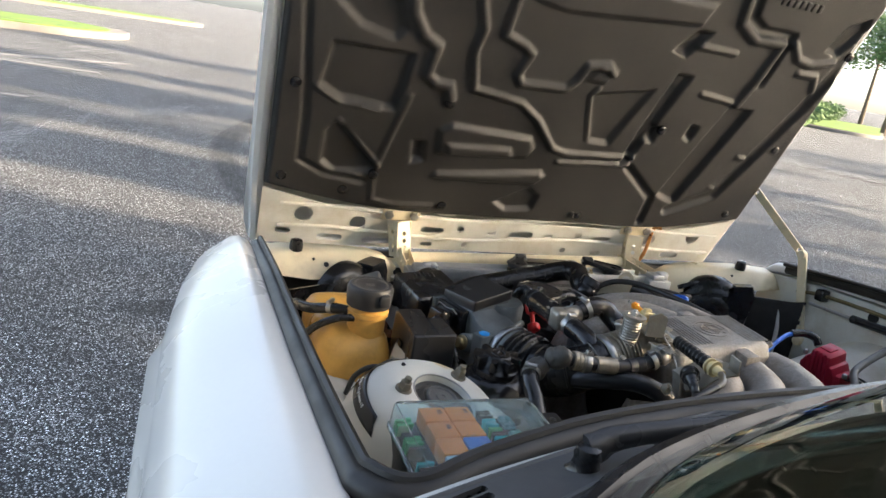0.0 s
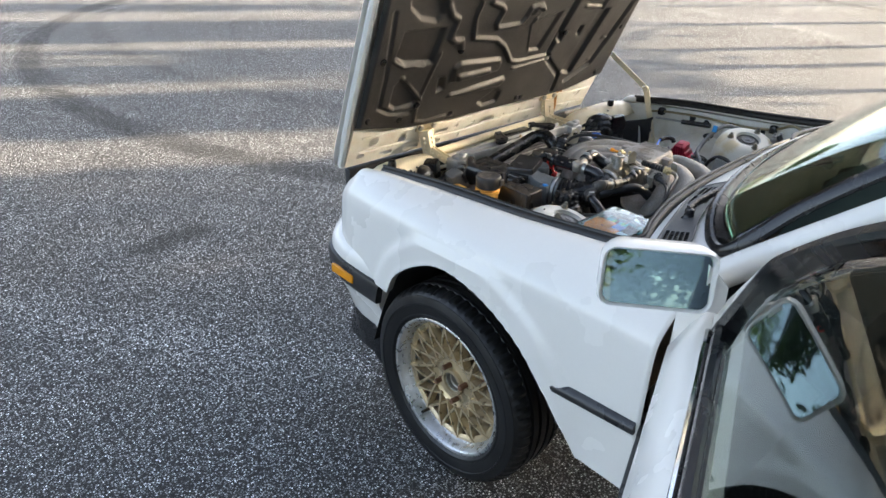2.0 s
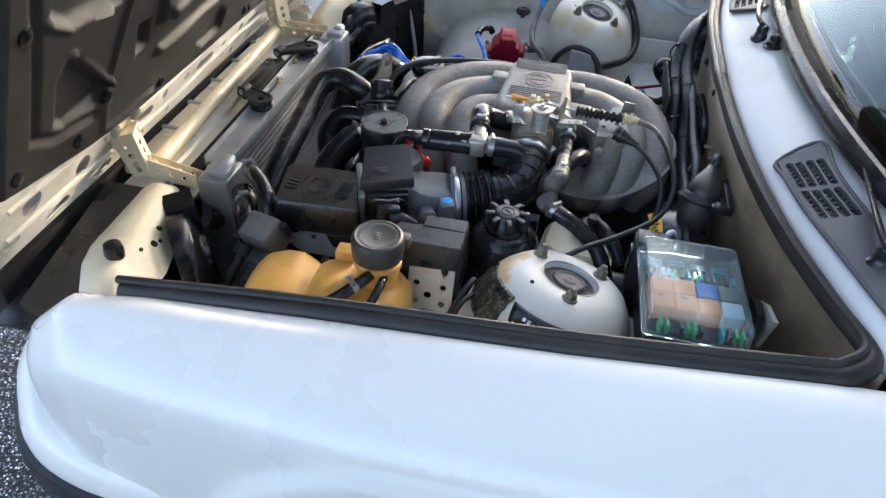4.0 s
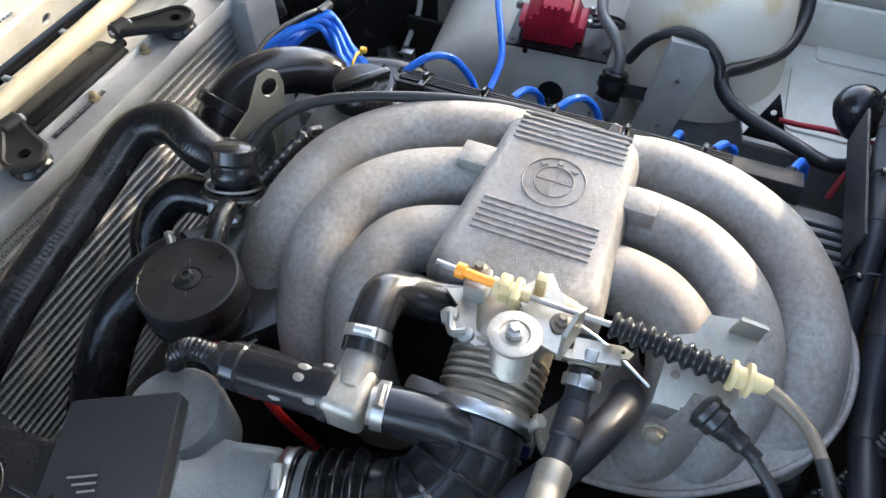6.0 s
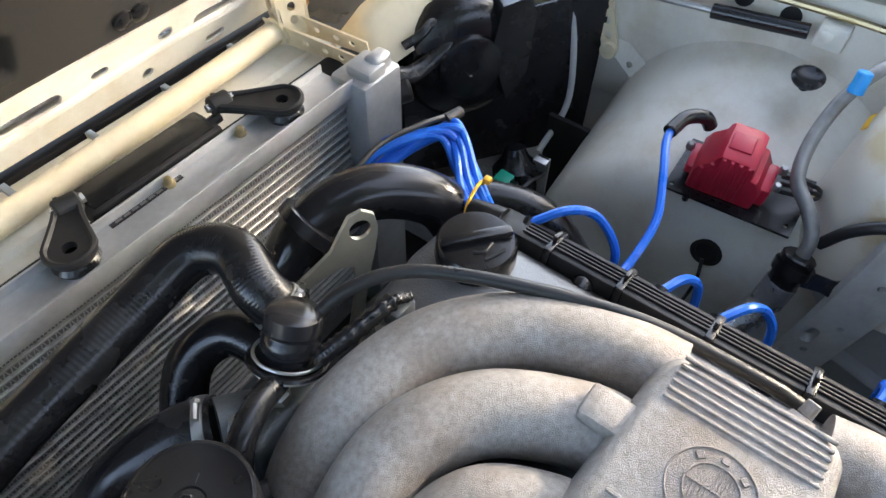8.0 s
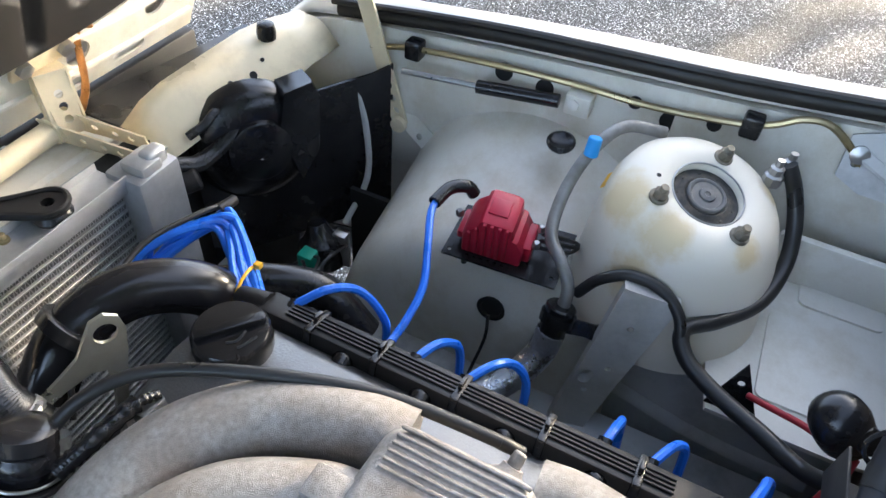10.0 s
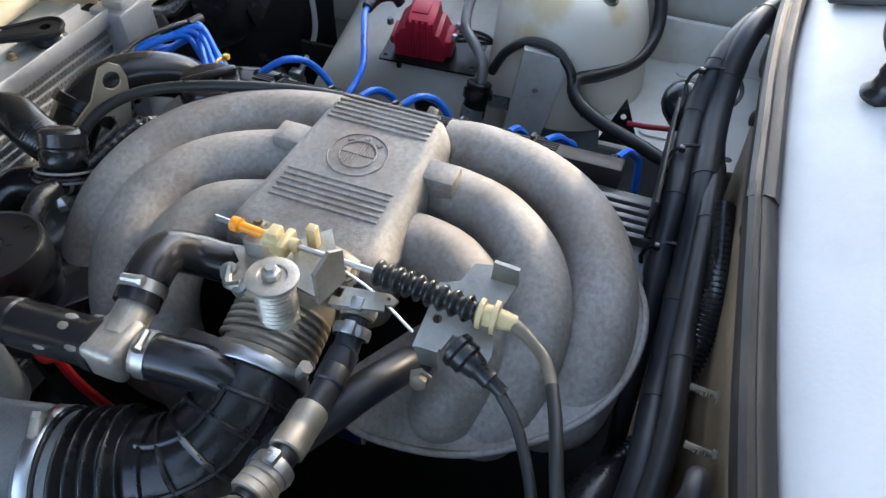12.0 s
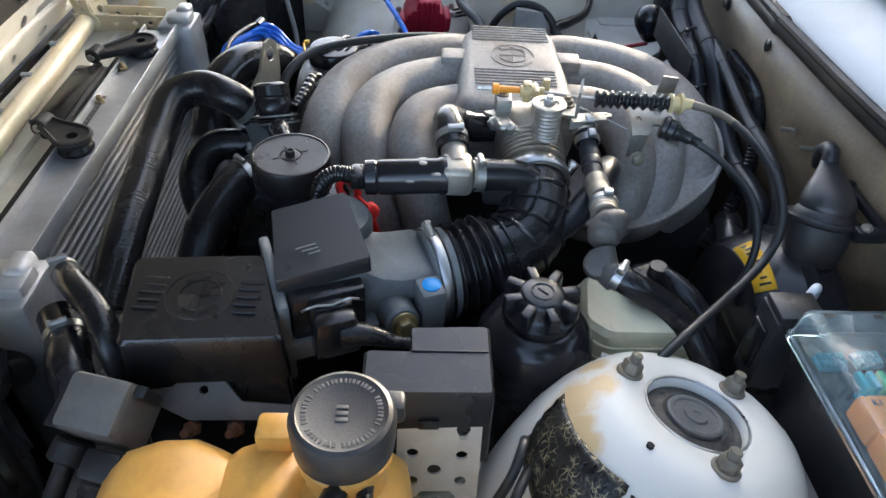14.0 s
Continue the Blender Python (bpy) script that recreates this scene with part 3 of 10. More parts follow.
# ---- the car ----
car = thing("car", "white two-door saloon with its bonnet and driver's door open", "car", (0, -0.6, 0))


def smoothstep(a, b, v):
    t = min(1.0, max(0.0, (v - a) / (b - a)))
    return t * t * (3 - 2 * t)



def z_top(y):
    return float(np.interp(y, [-0.6, -0.36, -0.1, 0.2, 0.42, 0.52, 0.575], [0.872, 0.856, 0.826, 0.803, 0.782, 0.765, 0.715]))


def z_crease(y):
    return float(np.interp(y, [-0.6, -0.3, 0.0, 0.23, 0.5, 0.575], [0.782, 0.774, 0.757, 0.744, 0.72, 0.69]))


def x_out(y):
    return float(np.interp(y, [-0.6, -0.3, 0.1, 0.35, 0.5, 0.56, 0.575], [0.828, 0.826, 0.818, 0.795, 0.772, 0.75, 0.735]))


ARCH_Y = [-0.445, -0.427, -0.398, -0.343, -0.257, -0.128, 0.008, 0.106, 0.201, 0.245, 0.295, 0.335]
ARCH_Z = [0.398, 0.427, 0.474, 0.537, 0.618, 0.677, 0.693, 0.658, 0.588, 0.515, 0.40, 0.28]
arch = smooth_path([Vector((0, y, z)) for y, z in zip(ARCH_Y, ARCH_Z)], 4)


def arch_z(y):
    return float(np.interp(y, [p.y for p in arch], [p.z for p in arch]))


def arch_gap(y, z):
    return min(math.hypot(y - p.y, z - p.z) for p in arch)


def fender(side):
    s = Shape()
    ys = sorted(set([round(v, 4) for v in np.linspace(-0.585, 0.575, 101)] + [-0.4449, 0.2499, 0.30]))
    rings = []
    for y in ys:
        zt, zc, xo = z_top(y), z_crease(y), x_out(y)
        zb = 0.398 if y < -0.445 else arch_z(y) if y < 0.25 else 0.505
        pts = [(0.672, zt - 0.02), (0.678, zt - 0.002), (0.70, zt + 0.003), (0.73 - 0.2 * (0.83 - xo), zt - 0.006), (xo - 0.03, zc + 0.028), (xo - 0.008, zc + 0.004), (xo - 0.001, zc - 0.012)]
        pts = [(p.x, p.y) for p in smooth_path([Vector((x, z, 0)) for x, z in pts], 3)]
        top = zc - 0.03
        zs = [top - (top - zb) * (k / 20) ** 0.92 for k in range(21)]
        for z in zs:
            d = arch_gap(y, z)
            flare = 0.0125 * (1 - smoothstep(0.05, 0.084, d)) + 0.003 * math.exp(-((d / 0.01) ** 2))
            flare *= smoothstep(-0.46, -0.39, y)
            bulge = 0.006 * math.sin(math.pi * min(1, max(0, (zc - z) / 0.35)))
            pts.append((xo + bulge + flare, z))
        pts.append((pts[-1][0] - 0.02, zb + 0.003))
        rings.append([Vector((side * x, y, z)) for x, z in pts])
    s.loft(rings, closed=False)
    ob = part("fender", s, M_PAINT, car, "glossy white front wing", 60)
    solid(ob, 0.003, 0)
    return ob


fender(-1)
fender(1)


def arch_end(z):
    return float(np.interp(z, [0.14, 0.285, 0.42, 0.56], [0.352, 0.342, 0.32, 0.285]))


def sweep_front(section, name, material, parent, label="", y_end=0.3):
    """A strip round the front of the car from wheel arch to wheel arch. section: (outward offset, height) loop."""
    plan = [(-0.772, y_end), (-0.772, 0.42), (-0.766, 0.51), (-0.74, 0.59), (-0.69, 0.645), (-0.6, 0.70), (-0.4, 0.725), (0, 0.735), (0.4, 0.725), (0.6, 0.70), (0.69, 0.645), (0.74, 0.59), (0.766, 0.51), (0.772, 0.42), (0.772, y_end)]
    path = smooth_path([Vector((x, y, 0)) for x, y in plan], 5)
    s = Shape()
    rings = []
    for i, p in enumerate(path):
        d = (path[min(i + 1, len(path) - 1)] - path[max(i - 1, 0)]).normalized()
        out = Vector((-d.y, d.x, 0))
        back = max(0, (0.42 - p.y) / 0.12)
        rings.append([p + out * o + Vector((0, back * (arch_end(z) - y_end), z - (0.05 * min(1, back) if z < 0.3 else 0))) for o, z in section])
    s.loft(rings)
    return part(name, s, material, parent, label)


bumper = sweep_front([(-0.05, 0.56), (0.0, 0.556), (0.022, 0.54), (0.03, 0.515), (0.03, 0.50), (0.02, 0.50), (0.02, 0.425), (0.028, 0.425), (0.018, 0.40), (-0.008, 0.345), (-0.032, 0.275), (-0.055, 0.27), (-0.065, 0.34), (-0.06, 0.4)], "bumper", M_PAINT, car, "white painted front bumper")
sweep_front([(0.018, 0.50), (0.038, 0.497), (0.043, 0.485), (0.043, 0.44), (0.038, 0.428), (0.018, 0.425)], "rubbing_strip", M_GREYPL, bumper, "black rubbing strip of the bumper", 0.315)
sweep_front([(-0.06, 0.28), (-0.036, 0.277), (-0.032, 0.26), (-0.026, 0.20), (-0.02, 0.178), (-0.028, 0.172), (-0.04, 0.21), (-0.06, 0.25)], "lip_spoiler", M_BLACK, bumper, "black plastic lip spoiler", 0.33)
for sd in (-1, 1):
    s = Shape()
    s.box((sd * 0.8135 - 0.006, 0.425, 0.450), (sd * 0.8135 + 0.006, 0.535, 0.478), 0.003)
    part("side_marker", s, M_AMBER, bumper, "amber side marker lens")

# nose between the wings
s = Shape()
s.box((-0.68, 0.555, 0.36), (0.68, 0.585, 0.695), 0.008)
part("front_panel", s, M_DARK, car)
s = Shape()
s.box((-0.62, 0.704, 0.60), (0.62, 0.735, 0.688), 0.006)
part("grille_surround", s, M_MATTB, car, "black upper edge of the grille")
for sd in (-1, 1):
    s = Shape()
    s.lathe([(0.085, 0), (0.09, 0.006), (0.09, 0.03), (0.08, 0.034)], (sd * 0.5, 0.585, 0.61), (0, 1, 0), 28)
    s.lathe([(0.07, 0), (0.075, 0.006), (0.075, 0.03), (0.065, 0.034)], (sd * 0.31, 0.585, 0.605), (0, 1, 0), 28)
    part("headlamp", s, M_ALU, car, "round headlamps")
    s = Shape()
    s.plate([(0.36, 0.69), (0.66, 0.64), (0.68, 0.55), (0.36, 0.60)] if sd > 0 else [(-0.36, 0.69), (-0.36, 0.60), (-0.68, 0.55), (-0.66, 0.64)], 0.004, Matrix.Translation((0, 0, 0.69)))
    part("headlamp_cover", s, M_GREYPL, car, "dusty dark grey sheet over the headlamp")

# hood, hinged at the front, held open
HP = Vector((0, 0.712, 0.692))
HM = Matrix.Translation(HP) @ Matrix(((1, 0, 0, 0), (0, -0.391, -0.9205, 0), (0, 0.9205, -0.391, 0), (0, 0, 0, 1)))
# in the hood's own plane: x across, y up along the sheet, z away from its underside


def hood_half(v):
    return float(np.interp(v, [0, 0.03, 0.3, 1.14], [0.655, 0.668, 0.672, 0.69]))


HOOD_L = 1.14
s = Shape()
rings = []
for k in range(25):
    v = HOOD_L * k / 24
    w = hood_half(v)
    row = []
    for j in range(21):
        u = -1 + 2 * j / 20
        crown = -0.022 * (1 - u * u) - 0.012 * math.sin(math.pi * v / HOOD_L)
        row.append(HM @ Vector((u * w * (0.965 if u > 0 else 1), v, -0.03 + crown)))
    rings.append(row)
s.loft(rings, closed=False)
hood = part("hood", s, M_PAINT, car, "white bonnet raised on its front hinges", 60)
solid(hood, 0.003, 0)

# rolled rim round the underside
s = Shape()
for sd in (-1, 1):
    s.tube([HM @ Vector((-sd * x, v, -0.016)) for x, v in ((0.64, 0.012), (0.657, 0.3), (0.675, 1.13))] if sd > 0 else [HM @ Vector((x, v, -0.016)) for x, v in ((0.617, 0.012), (0.634, 0.3), (0.651, 1.13))], 0.0175, 8, 6, 0.8)
s.tube([HM @ Vector((x, 0.012, -0.018)) for x in (-0.645, -0.2, 0.2, 0.622)], 0.017, 8, 6, 0.8)
part("rolled_rim", s, M_PAINT, hood)

# pierced beam along the hinge side
holes = []
for sd in (-1, 1):
    holes += [circle(-0.545 if sd < 0 else 0.522, 0.098, 0.021), circle(-0.42 if sd < 0 else 0.385, 0.082, 0.019), slot(sd * 0.585, 0.048, 0.035, 0.016), slot(sd * 0.478, 0.034, 0.06, 0.02), slot(sd * 0.365, 0.03, 0.07, 0.018),
              slot(sd * 0.235, 0.072, 0.06, 0.02), circle(sd * 0.165, 0.08, 0.01), slot(sd * 0.08, 0.076, 0.022, 0.012), slot(sd * 0.24, 0.028, 0.03, 0.012), circle(sd * 0.14, 0.03, 0.008)]
holes.append(slot(0.0, 0.072, 0.07, 0.02))
s = Shape()
edge_top = [(-0.64 + 1.25 * i / 24, 0.165 - 0.055 * math.sin(math.pi * min(1, (0.64 - abs(-0.64 + 1.28 * i / 24)) / 0.3) / 2)) for i in range(25)]
s.plate([(-0.64, 0.012), *edge_top, (0.61, 0.012)], 0.003, HM @ Matrix.Translation((0, 0, 0.002)), holes)
part("hood_beam", s, M_BAY, hood, "cream white pierced hood beam")
s = Shape()
s.box((-0.635, 0.01, -0.05), (0.605, 0.16, -0.045), 0, HM)
part("beam_back", s, M_BAY, hood)
s = Shape()
for v, z in ((0.118, 0.006), (0.058, 0.006)):
    s.tube([HM @ Vector((x, v + 0.01 * math.sin(x * 9), z)) for x in np.linspace(-0.6, 0.6, 9)], 0.005, 6, 4, 0.6)
part("pressed_ridge", s, M_BAY, hood)


# moulded sound pad
RELIEF = []


def relief(depth, *outline):
    """A raised or sunk field of the pad with its outline in the hood's plane."""
    us, vs = [p[0] for p in outline], [p[1] for p in outline]
    RELIEF.append((depth, outline, (min(us) - 0.02, min(vs) - 0.02, max(us) + 0.02, max(vs) + 0.02)))


def inside(u, v, outline):
    hit = False
    n = len(outline)
    for i in range(n):
        (ax, ay), (bx, by) = outline[i], outline[(i + 1) % n]
        if (ay > v) != (by > v) and u < ax + (v - ay) / (by - ay) * (bx - ax):
            hit = not hit
    return hit


def edge_gap(u, v, pts):
    best = 9
    for (ax, ay), (bx, by) in zip(pts, pts[1:]):
        dx, dy = bx - ax, by - ay
        t = max(0, min(1, ((u - ax) * dx + (v - ay) * dy) / (dx * dx + dy * dy)))
        best = min(best, math.hypot(u - ax - t * dx, v - ay - t * dy))
    return best


relief(-1.3, (-0.555, 0.516), (-0.396, 0.513), (-0.397, 0.459), (-0.406, 0.388), (-0.516, 0.389), (-0.565, 0.422))
relief(-1.1, (-0.538, 0.324), (-0.517, 0.351), (-0.499, 0.345), (-0.412, 0.248), (-0.419, 0.232), (-0.503, 0.223), (-0.537, 0.249))
relief(0.9, (-0.306, 0.36), (-0.28, 0.378), (-0.089, 0.366), (-0.071, 0.339), (-0.081, 0.31), (-0.296, 0.3))
relief(0.7, (-0.286, 0.335), (-0.134, 0.339), (-0.117, 0.31), (-0.276, 0.3))
relief(0.9, (-0.283, 0.254), (-0.033, 0.281), (-0.016, 0.263), (-0.039, 0.24), (-0.291, 0.235))
relief(-1.2, (-0.355, 0.325), (-0.325, 0.325), (-0.315, 0.275), (-0.345, 0.265))
relief(-0.9, (-0.121, 0.182), (-0.043, 0.231), (-0.009, 0.209), (-0.013, 0.166), (-0.082, 0.156))
relief(-1.5, (0.375, 0.501), (0.314, 0.239), (0.379, 0.218), (0.442, 0.502))
relief(-1.4, (0.194, 0.561), (0.233, 0.56), (0.183, 0.328), (0.156, 0.317))
relief(-0.8, (0.125, 0.509), (0.159, 0.517), (0.108, 0.367), (0.047, 0.368), (0.007, 0.485))
relief(0.8, (-0.12, 0.72), (-0.192, 0.657), (-0.126, 0.646), (0.105, 0.663), (0.187, 0.671), (0.2, 0.72))
relief(-1.3, (0.188, 0.66), (0.225, 0.66), (0.19, 0.6), (0.15, 0.61))
relief(-1.5, (0.538, 0.67), (0.558, 0.728), (0.604, 0.755), (0.615, 0.724), (0.579, 0.663))
relief(-1.0, (-0.565, 0.62), (-0.558, 0.59), (-0.509, 0.551), (-0.441, 0.535), (-0.42, 0.56), (-0.45, 0.62))
relief(0.6, (0.0, 0.555), (0.025, 0.56), (0.04, 0.54), (0.03, 0.51), (-0.02, 0.515))
relief(-1.2, (0.3, 0.445), (0.325, 0.44), (0.318, 0.4), (0.295, 0.41))
relief(-1.2, (0.196, 0.428), (0.226, 0.43), (0.22, 0.385), (0.195, 0.39))
relief(0.5, (0.478, 0.383), (0.52, 0.376), (0.515, 0.362), (0.473, 0.368))
relief(0.5, (0.45, 0.284), (0.489, 0.278), (0.486, 0.265), (0.446, 0.272))
relief(-0.8, (-0.5, 0.68), (-0.34, 0.68), (-0.30, 0.95), (-0.5, 0.95))
relief(-0.8, (-0.14, 0.76), (0.2, 0.78), (0.2, 1.0), (-0.14, 1.0))
relief(-0.8, (0.34, 0.88), (0.58, 0.86), (0.58, 1.0), (0.34, 1.0))
# pressed lines: height, half width, course
RIDGES = [(0.007, 0.008, [(-0.568, 0.421), (-0.523, 0.397), (-0.441, 0.389)]), (0.007, 0.007, [(-0.514, 0.351), (-0.497, 0.332), (-0.414, 0.255)]),
          (-0.006, 0.008, [(-0.611, 0.581), (-0.582, 0.357), (-0.578, 0.251), (-0.526, 0.221), (-0.438, 0.208)]), (0.005, 0.007, [(-0.385, 0.423), (-0.42, 0.24), (-0.41, 0.164), (-0.362, 0.152), (-0.269, 0.157)]),
          (0.010, 0.011, [(-0.43, 0.99), (-0.42, 0.8), (-0.43, 0.64), (-0.418, 0.594), (-0.39, 0.555), (-0.357, 0.537), (-0.363, 0.476), (-0.341, 0.461), (-0.311, 0.459), (-0.3, 0.432)]),
          (0.009, 0.008, [(-0.27, 1.0), (-0.3, 0.75), (-0.297, 0.638), (-0.275, 0.586), (-0.281, 0.538), (-0.258, 0.46), (-0.202, 0.452), (-0.146, 0.443), (-0.092, 0.409), (-0.03, 0.343), (0.011, 0.333), (0.184, 0.341)]),
          (0.008, 0.006, [(-0.001, 0.308), (0.187, 0.321)]),
          (0.010, 0.009, [(-0.215, 0.72), (-0.231, 0.649), (-0.23, 0.582), (-0.181, 0.566), (-0.162, 0.551), (-0.176, 0.505), (-0.163, 0.487), (-0.058, 0.49), (-0.04, 0.512), (-0.029, 0.547), (0.016, 0.554), (0.038, 0.537)]),
          (-0.012, 0.016, [(0.639, 0.9), (0.639, 0.755), (0.581, 0.529), (0.483, 0.255), (0.372, 0.198)]), (-0.010, 0.011, [(0.191, 0.313), (0.302, 0.229), (0.307, 0.155)]),
          (0.010, 0.011, [(0.25, 0.85), (0.267, 0.74), (0.28, 0.693), (0.336, 0.664), (0.415, 0.666), (0.399, 0.563), (0.385, 0.51)]), (-0.010, 0.010, [(0.29, 0.76), (0.305, 0.705), (0.345, 0.685), (0.43, 0.685), (0.42, 0.57)]),
          (0.006, 0.007, [(0.278, 0.524), (0.366, 0.515)]), (0.006, 0.007, [(0.205, 0.629), (0.307, 0.626)]), (0.009, 0.009, [(0.446, 0.669), (0.477, 0.639), (0.517, 0.632), (0.574, 0.648)]), (0.007, 0.008, [(0.502, 0.608), (0.553, 0.608), (0.572, 0.574)]),
          (0.007, 0.007, [(0.05, 0.375), (0.01, 0.48), (0.02, 0.5)]), (0.009, 0.010, [(-0.10, 0.80), (0.02, 0.83), (0.06, 0.92), (0.20, 0.93)])]


RIDGE_FIELDS = [(high, half, pts, (min(p[0] for p in pts) - 0.03, min(p[1] for p in pts) - 0.03, max(p[0] for p in pts) + 0.03, max(p[1] for p in pts) + 0.03)) for high, half, pts in RIDGES]


def pad_height(u, v):
    z = 0.017
    for k, outline, (u0, v0, u1, v1) in RELIEF:
        if u0 < u < u1 and v0 < v < v1:
            d = edge_gap(u, v, (*outline, outline[0]))
            d = -d if inside(u, v, outline) else d
            z += 0.012 * k * (1 - smoothstep(-0.010, 0.004, d))
    for high, half, pts, (u0, v0, u1, v1) in RIDGE_FIELDS:
        if u0 < u < u1 and v0 < v < v1:
            z += high * (1 - smoothstep(half * 0.45, half * 1.25, edge_gap(u, v, pts)))
    z += 0.002 * noise.noise((u * 7, v * 7, 2))
    return z


s = Shape()
rings = []
NU, NV = 290, 210
for k in range(NV + 1):
    row = []
    for j in range(NU + 1):
        u0 = -1 + 2 * j / NU
        low = 0.176 - 0.052 * math.sin(math.pi * min(1, (1 - abs(u0)) / 0.55) / 2)
        v = low + (1.07 - low) * k / NV
        u = u0 * (hood_half(v) - (0.03 if u0 < 0 else 0.052))
        edge = min(1, min(1 - abs(u0), k / NV, 1 - k / NV) / 0.012)
        row.append(HM @ Vector((u, v, max(0.003, pad_height(u, v)) * edge + 0.004)))
    rings.append(row)
s.loft(rings, closed=False)
pad = part("insulation_pad", s, M_FELT, hood, "moulded black sound insulation pad", 80)
for u, v in ((-0.61, 0.21), (-0.477, 0.184), (-0.242, 0.16), (0.119, 0.159), (0.1, 0.16), (0.582, 0.407), (0.625, 0.663), (-0.61, 0.424), (-0.3, 0.422), (0.228, 0.421), (-0.419, 0.232), (0.56, 0.2)):
    s = Shape()
    s.lathe([(0.011, -0.004), (0.011, 0.004), (0.006, 0.007)], HM @ Vector((u, v, max(0.004, pad_height(u, v)) + 0.003)), HM.to_3x3() @ Vector((0, 0, 1)), 12)
    part("clip", s, M_BLACK, pad)
# moulded part marks that cannot be read
for r in range(2):
    for k in range(7):
        s = Shape()
        u, v = 0.345 + k * 0.017, 0.775 - r * 0.03
        s.box((u, v, pad_height(u, v) - 0.002), (u + 0.011, v + 0.018, pad_height(u, v) + 0.007), 0.002, HM)
        part("moulded_mark", s, M_FELT, pad)

# hinge brackets of the hood
for sd in (-1, 1):
    s = Shape()
    x = sd * 0.325
    a, b = HM @ Vector((x, 0.10, 0.012)), Vector((x * 0.98, 0.645, 0.70))
    m = Matrix.Translation(a) @ (b - a).to_track_quat("Z", "X").to_matrix().to_4x4()
    L = (b - a).length
    s.plate([(-0.022, -0.017), (0.022, -0.017), (0.022, 0.017), (-0.022, 0.017)], 0.003, m)
    for e in (-0.02, 0.017):
        s.plate([(-0.02, 0), (0.02, 0), (0.014, L), (-0.014, L)], 0.003, m @ Matrix.Rotation(radians(90), 4, "X") @ Matrix.Translation((0, 0, e)), [circle(0, L * q, 0.0055, 10) for q in (0.3, 0.5, 0.7, 0.85)])
    s.plate([(-0.02, 0), (0.02, 0), (0.014, L), (-0.014, L)], 0.003, m @ Matrix.Rotation(radians(90), 4, "Z") @ Matrix.Rotation(radians(90), 4, "X") @ Matrix.Translation((0, 0, 0.014)), [circle(0, L * q, 0.0055, 10) for q in (0.35, 0.55, 0.75)])
    s.box((x - 0.045, 0.10, 0.004), (x + 0.045, 0.135, 0.012), 0.003, HM)
    ob = part("hood_hinge", s, M_CREAM, car, "pierced cream hinge arm")
    for e in (-0.03, 0.03):
        s = Shape()
        s.lathe([(0.011, 0), (0.011, 0.007), (0.007, 0.009)], HM @ Vector((x + e, 0.118, 0.012)), HM.to_3x3() @ Vector((0, 0, 1)), 6)
        part("bolt", s, M_STEEL, ob)

# hood stay on the passenger side
s = Shape()
top, knee, bot = Vector((0.625, 0.603, 0.944)), Vector((0.645, 0.416, 0.825)), Vector((0.640, 0.347, 0.625))
for a, b, w in ((top, knee, 0.010), (knee, bot, 0.013)):
    m = Matrix.Translation(a) @ (b - a).to_track_quat("Y", "X").to_matrix().to_4x4()
    L = (b - a).length
    s.plate([(-w, 0), (w, 0), (w, L), (-w, L)], 0.004, m, [circle(0, L * q, 0.006, 10) for q in ((0.7, 0.8, 0.9) if b is bot else (0.05, 0.93))])
s.lathe([(0.011, -0.006), (0.012, 0), (0.011, 0.006)], knee, (1, 0, 0), 14)
s.lathe([(0.012, -0.008), (0.013, 0), (0.008, 0.006)], bot, (1, 0, 0), 14)
part("hood_stay", s, M_CREAM, car, "folding cream hood stay")
s = Shape()
s.plate([(-0.03, 0.02), (0.06, -0.035), (0.085, -0.02), (0.06, 0.0), (0.0, 0.035)], 0.004, Matrix.Translation((0.645, 0.347, 0.62)) @ Matrix.Rotation(radians(-90), 4, "Z") @ Matrix.Rotation(radians(70), 4, "X"), [circle(0.035, -0.008, 0.005, 8), circle(0.06, -0.018, 0.005, 8)])
part("stay_bracket", s, M_BAY, car)
# copper earth braid from bonnet to front
s = Shape()
s.tube([HM @ Vector((0.40, 0.13, 0.01)), Vector((0.385, 0.665, 0.80)), Vector((0.37, 0.66, 0.735)), Vector((0.36, 0.675, 0.69))], 0.006, 10, 8, 0.6, 0.05, 30)
part("earth_strap", s, M_COPPER, car, "braided copper earth strap")


# ---- wheels ----
def wheel_carrier(x, y, side):
    s = Shape()
    s.cyl((x - side * 0.09, y, 0.292), (x - side * 0.03, y, 0.292), 0.05, 0.045, 20, 0.004)
    return part("wheel", s, M_RUST, car, "lattice-spoked gold alloy wheel with a polished lip")


M_LIP = mat("scuffed_polished_lip", (0.62, 0.62, 0.615), 0.33, 0.85, var=0.14, scale=60, bump=0.1, bscale=300, dirt=(0.35, 0.33, 0.3), dscale=14, damount=0.4)


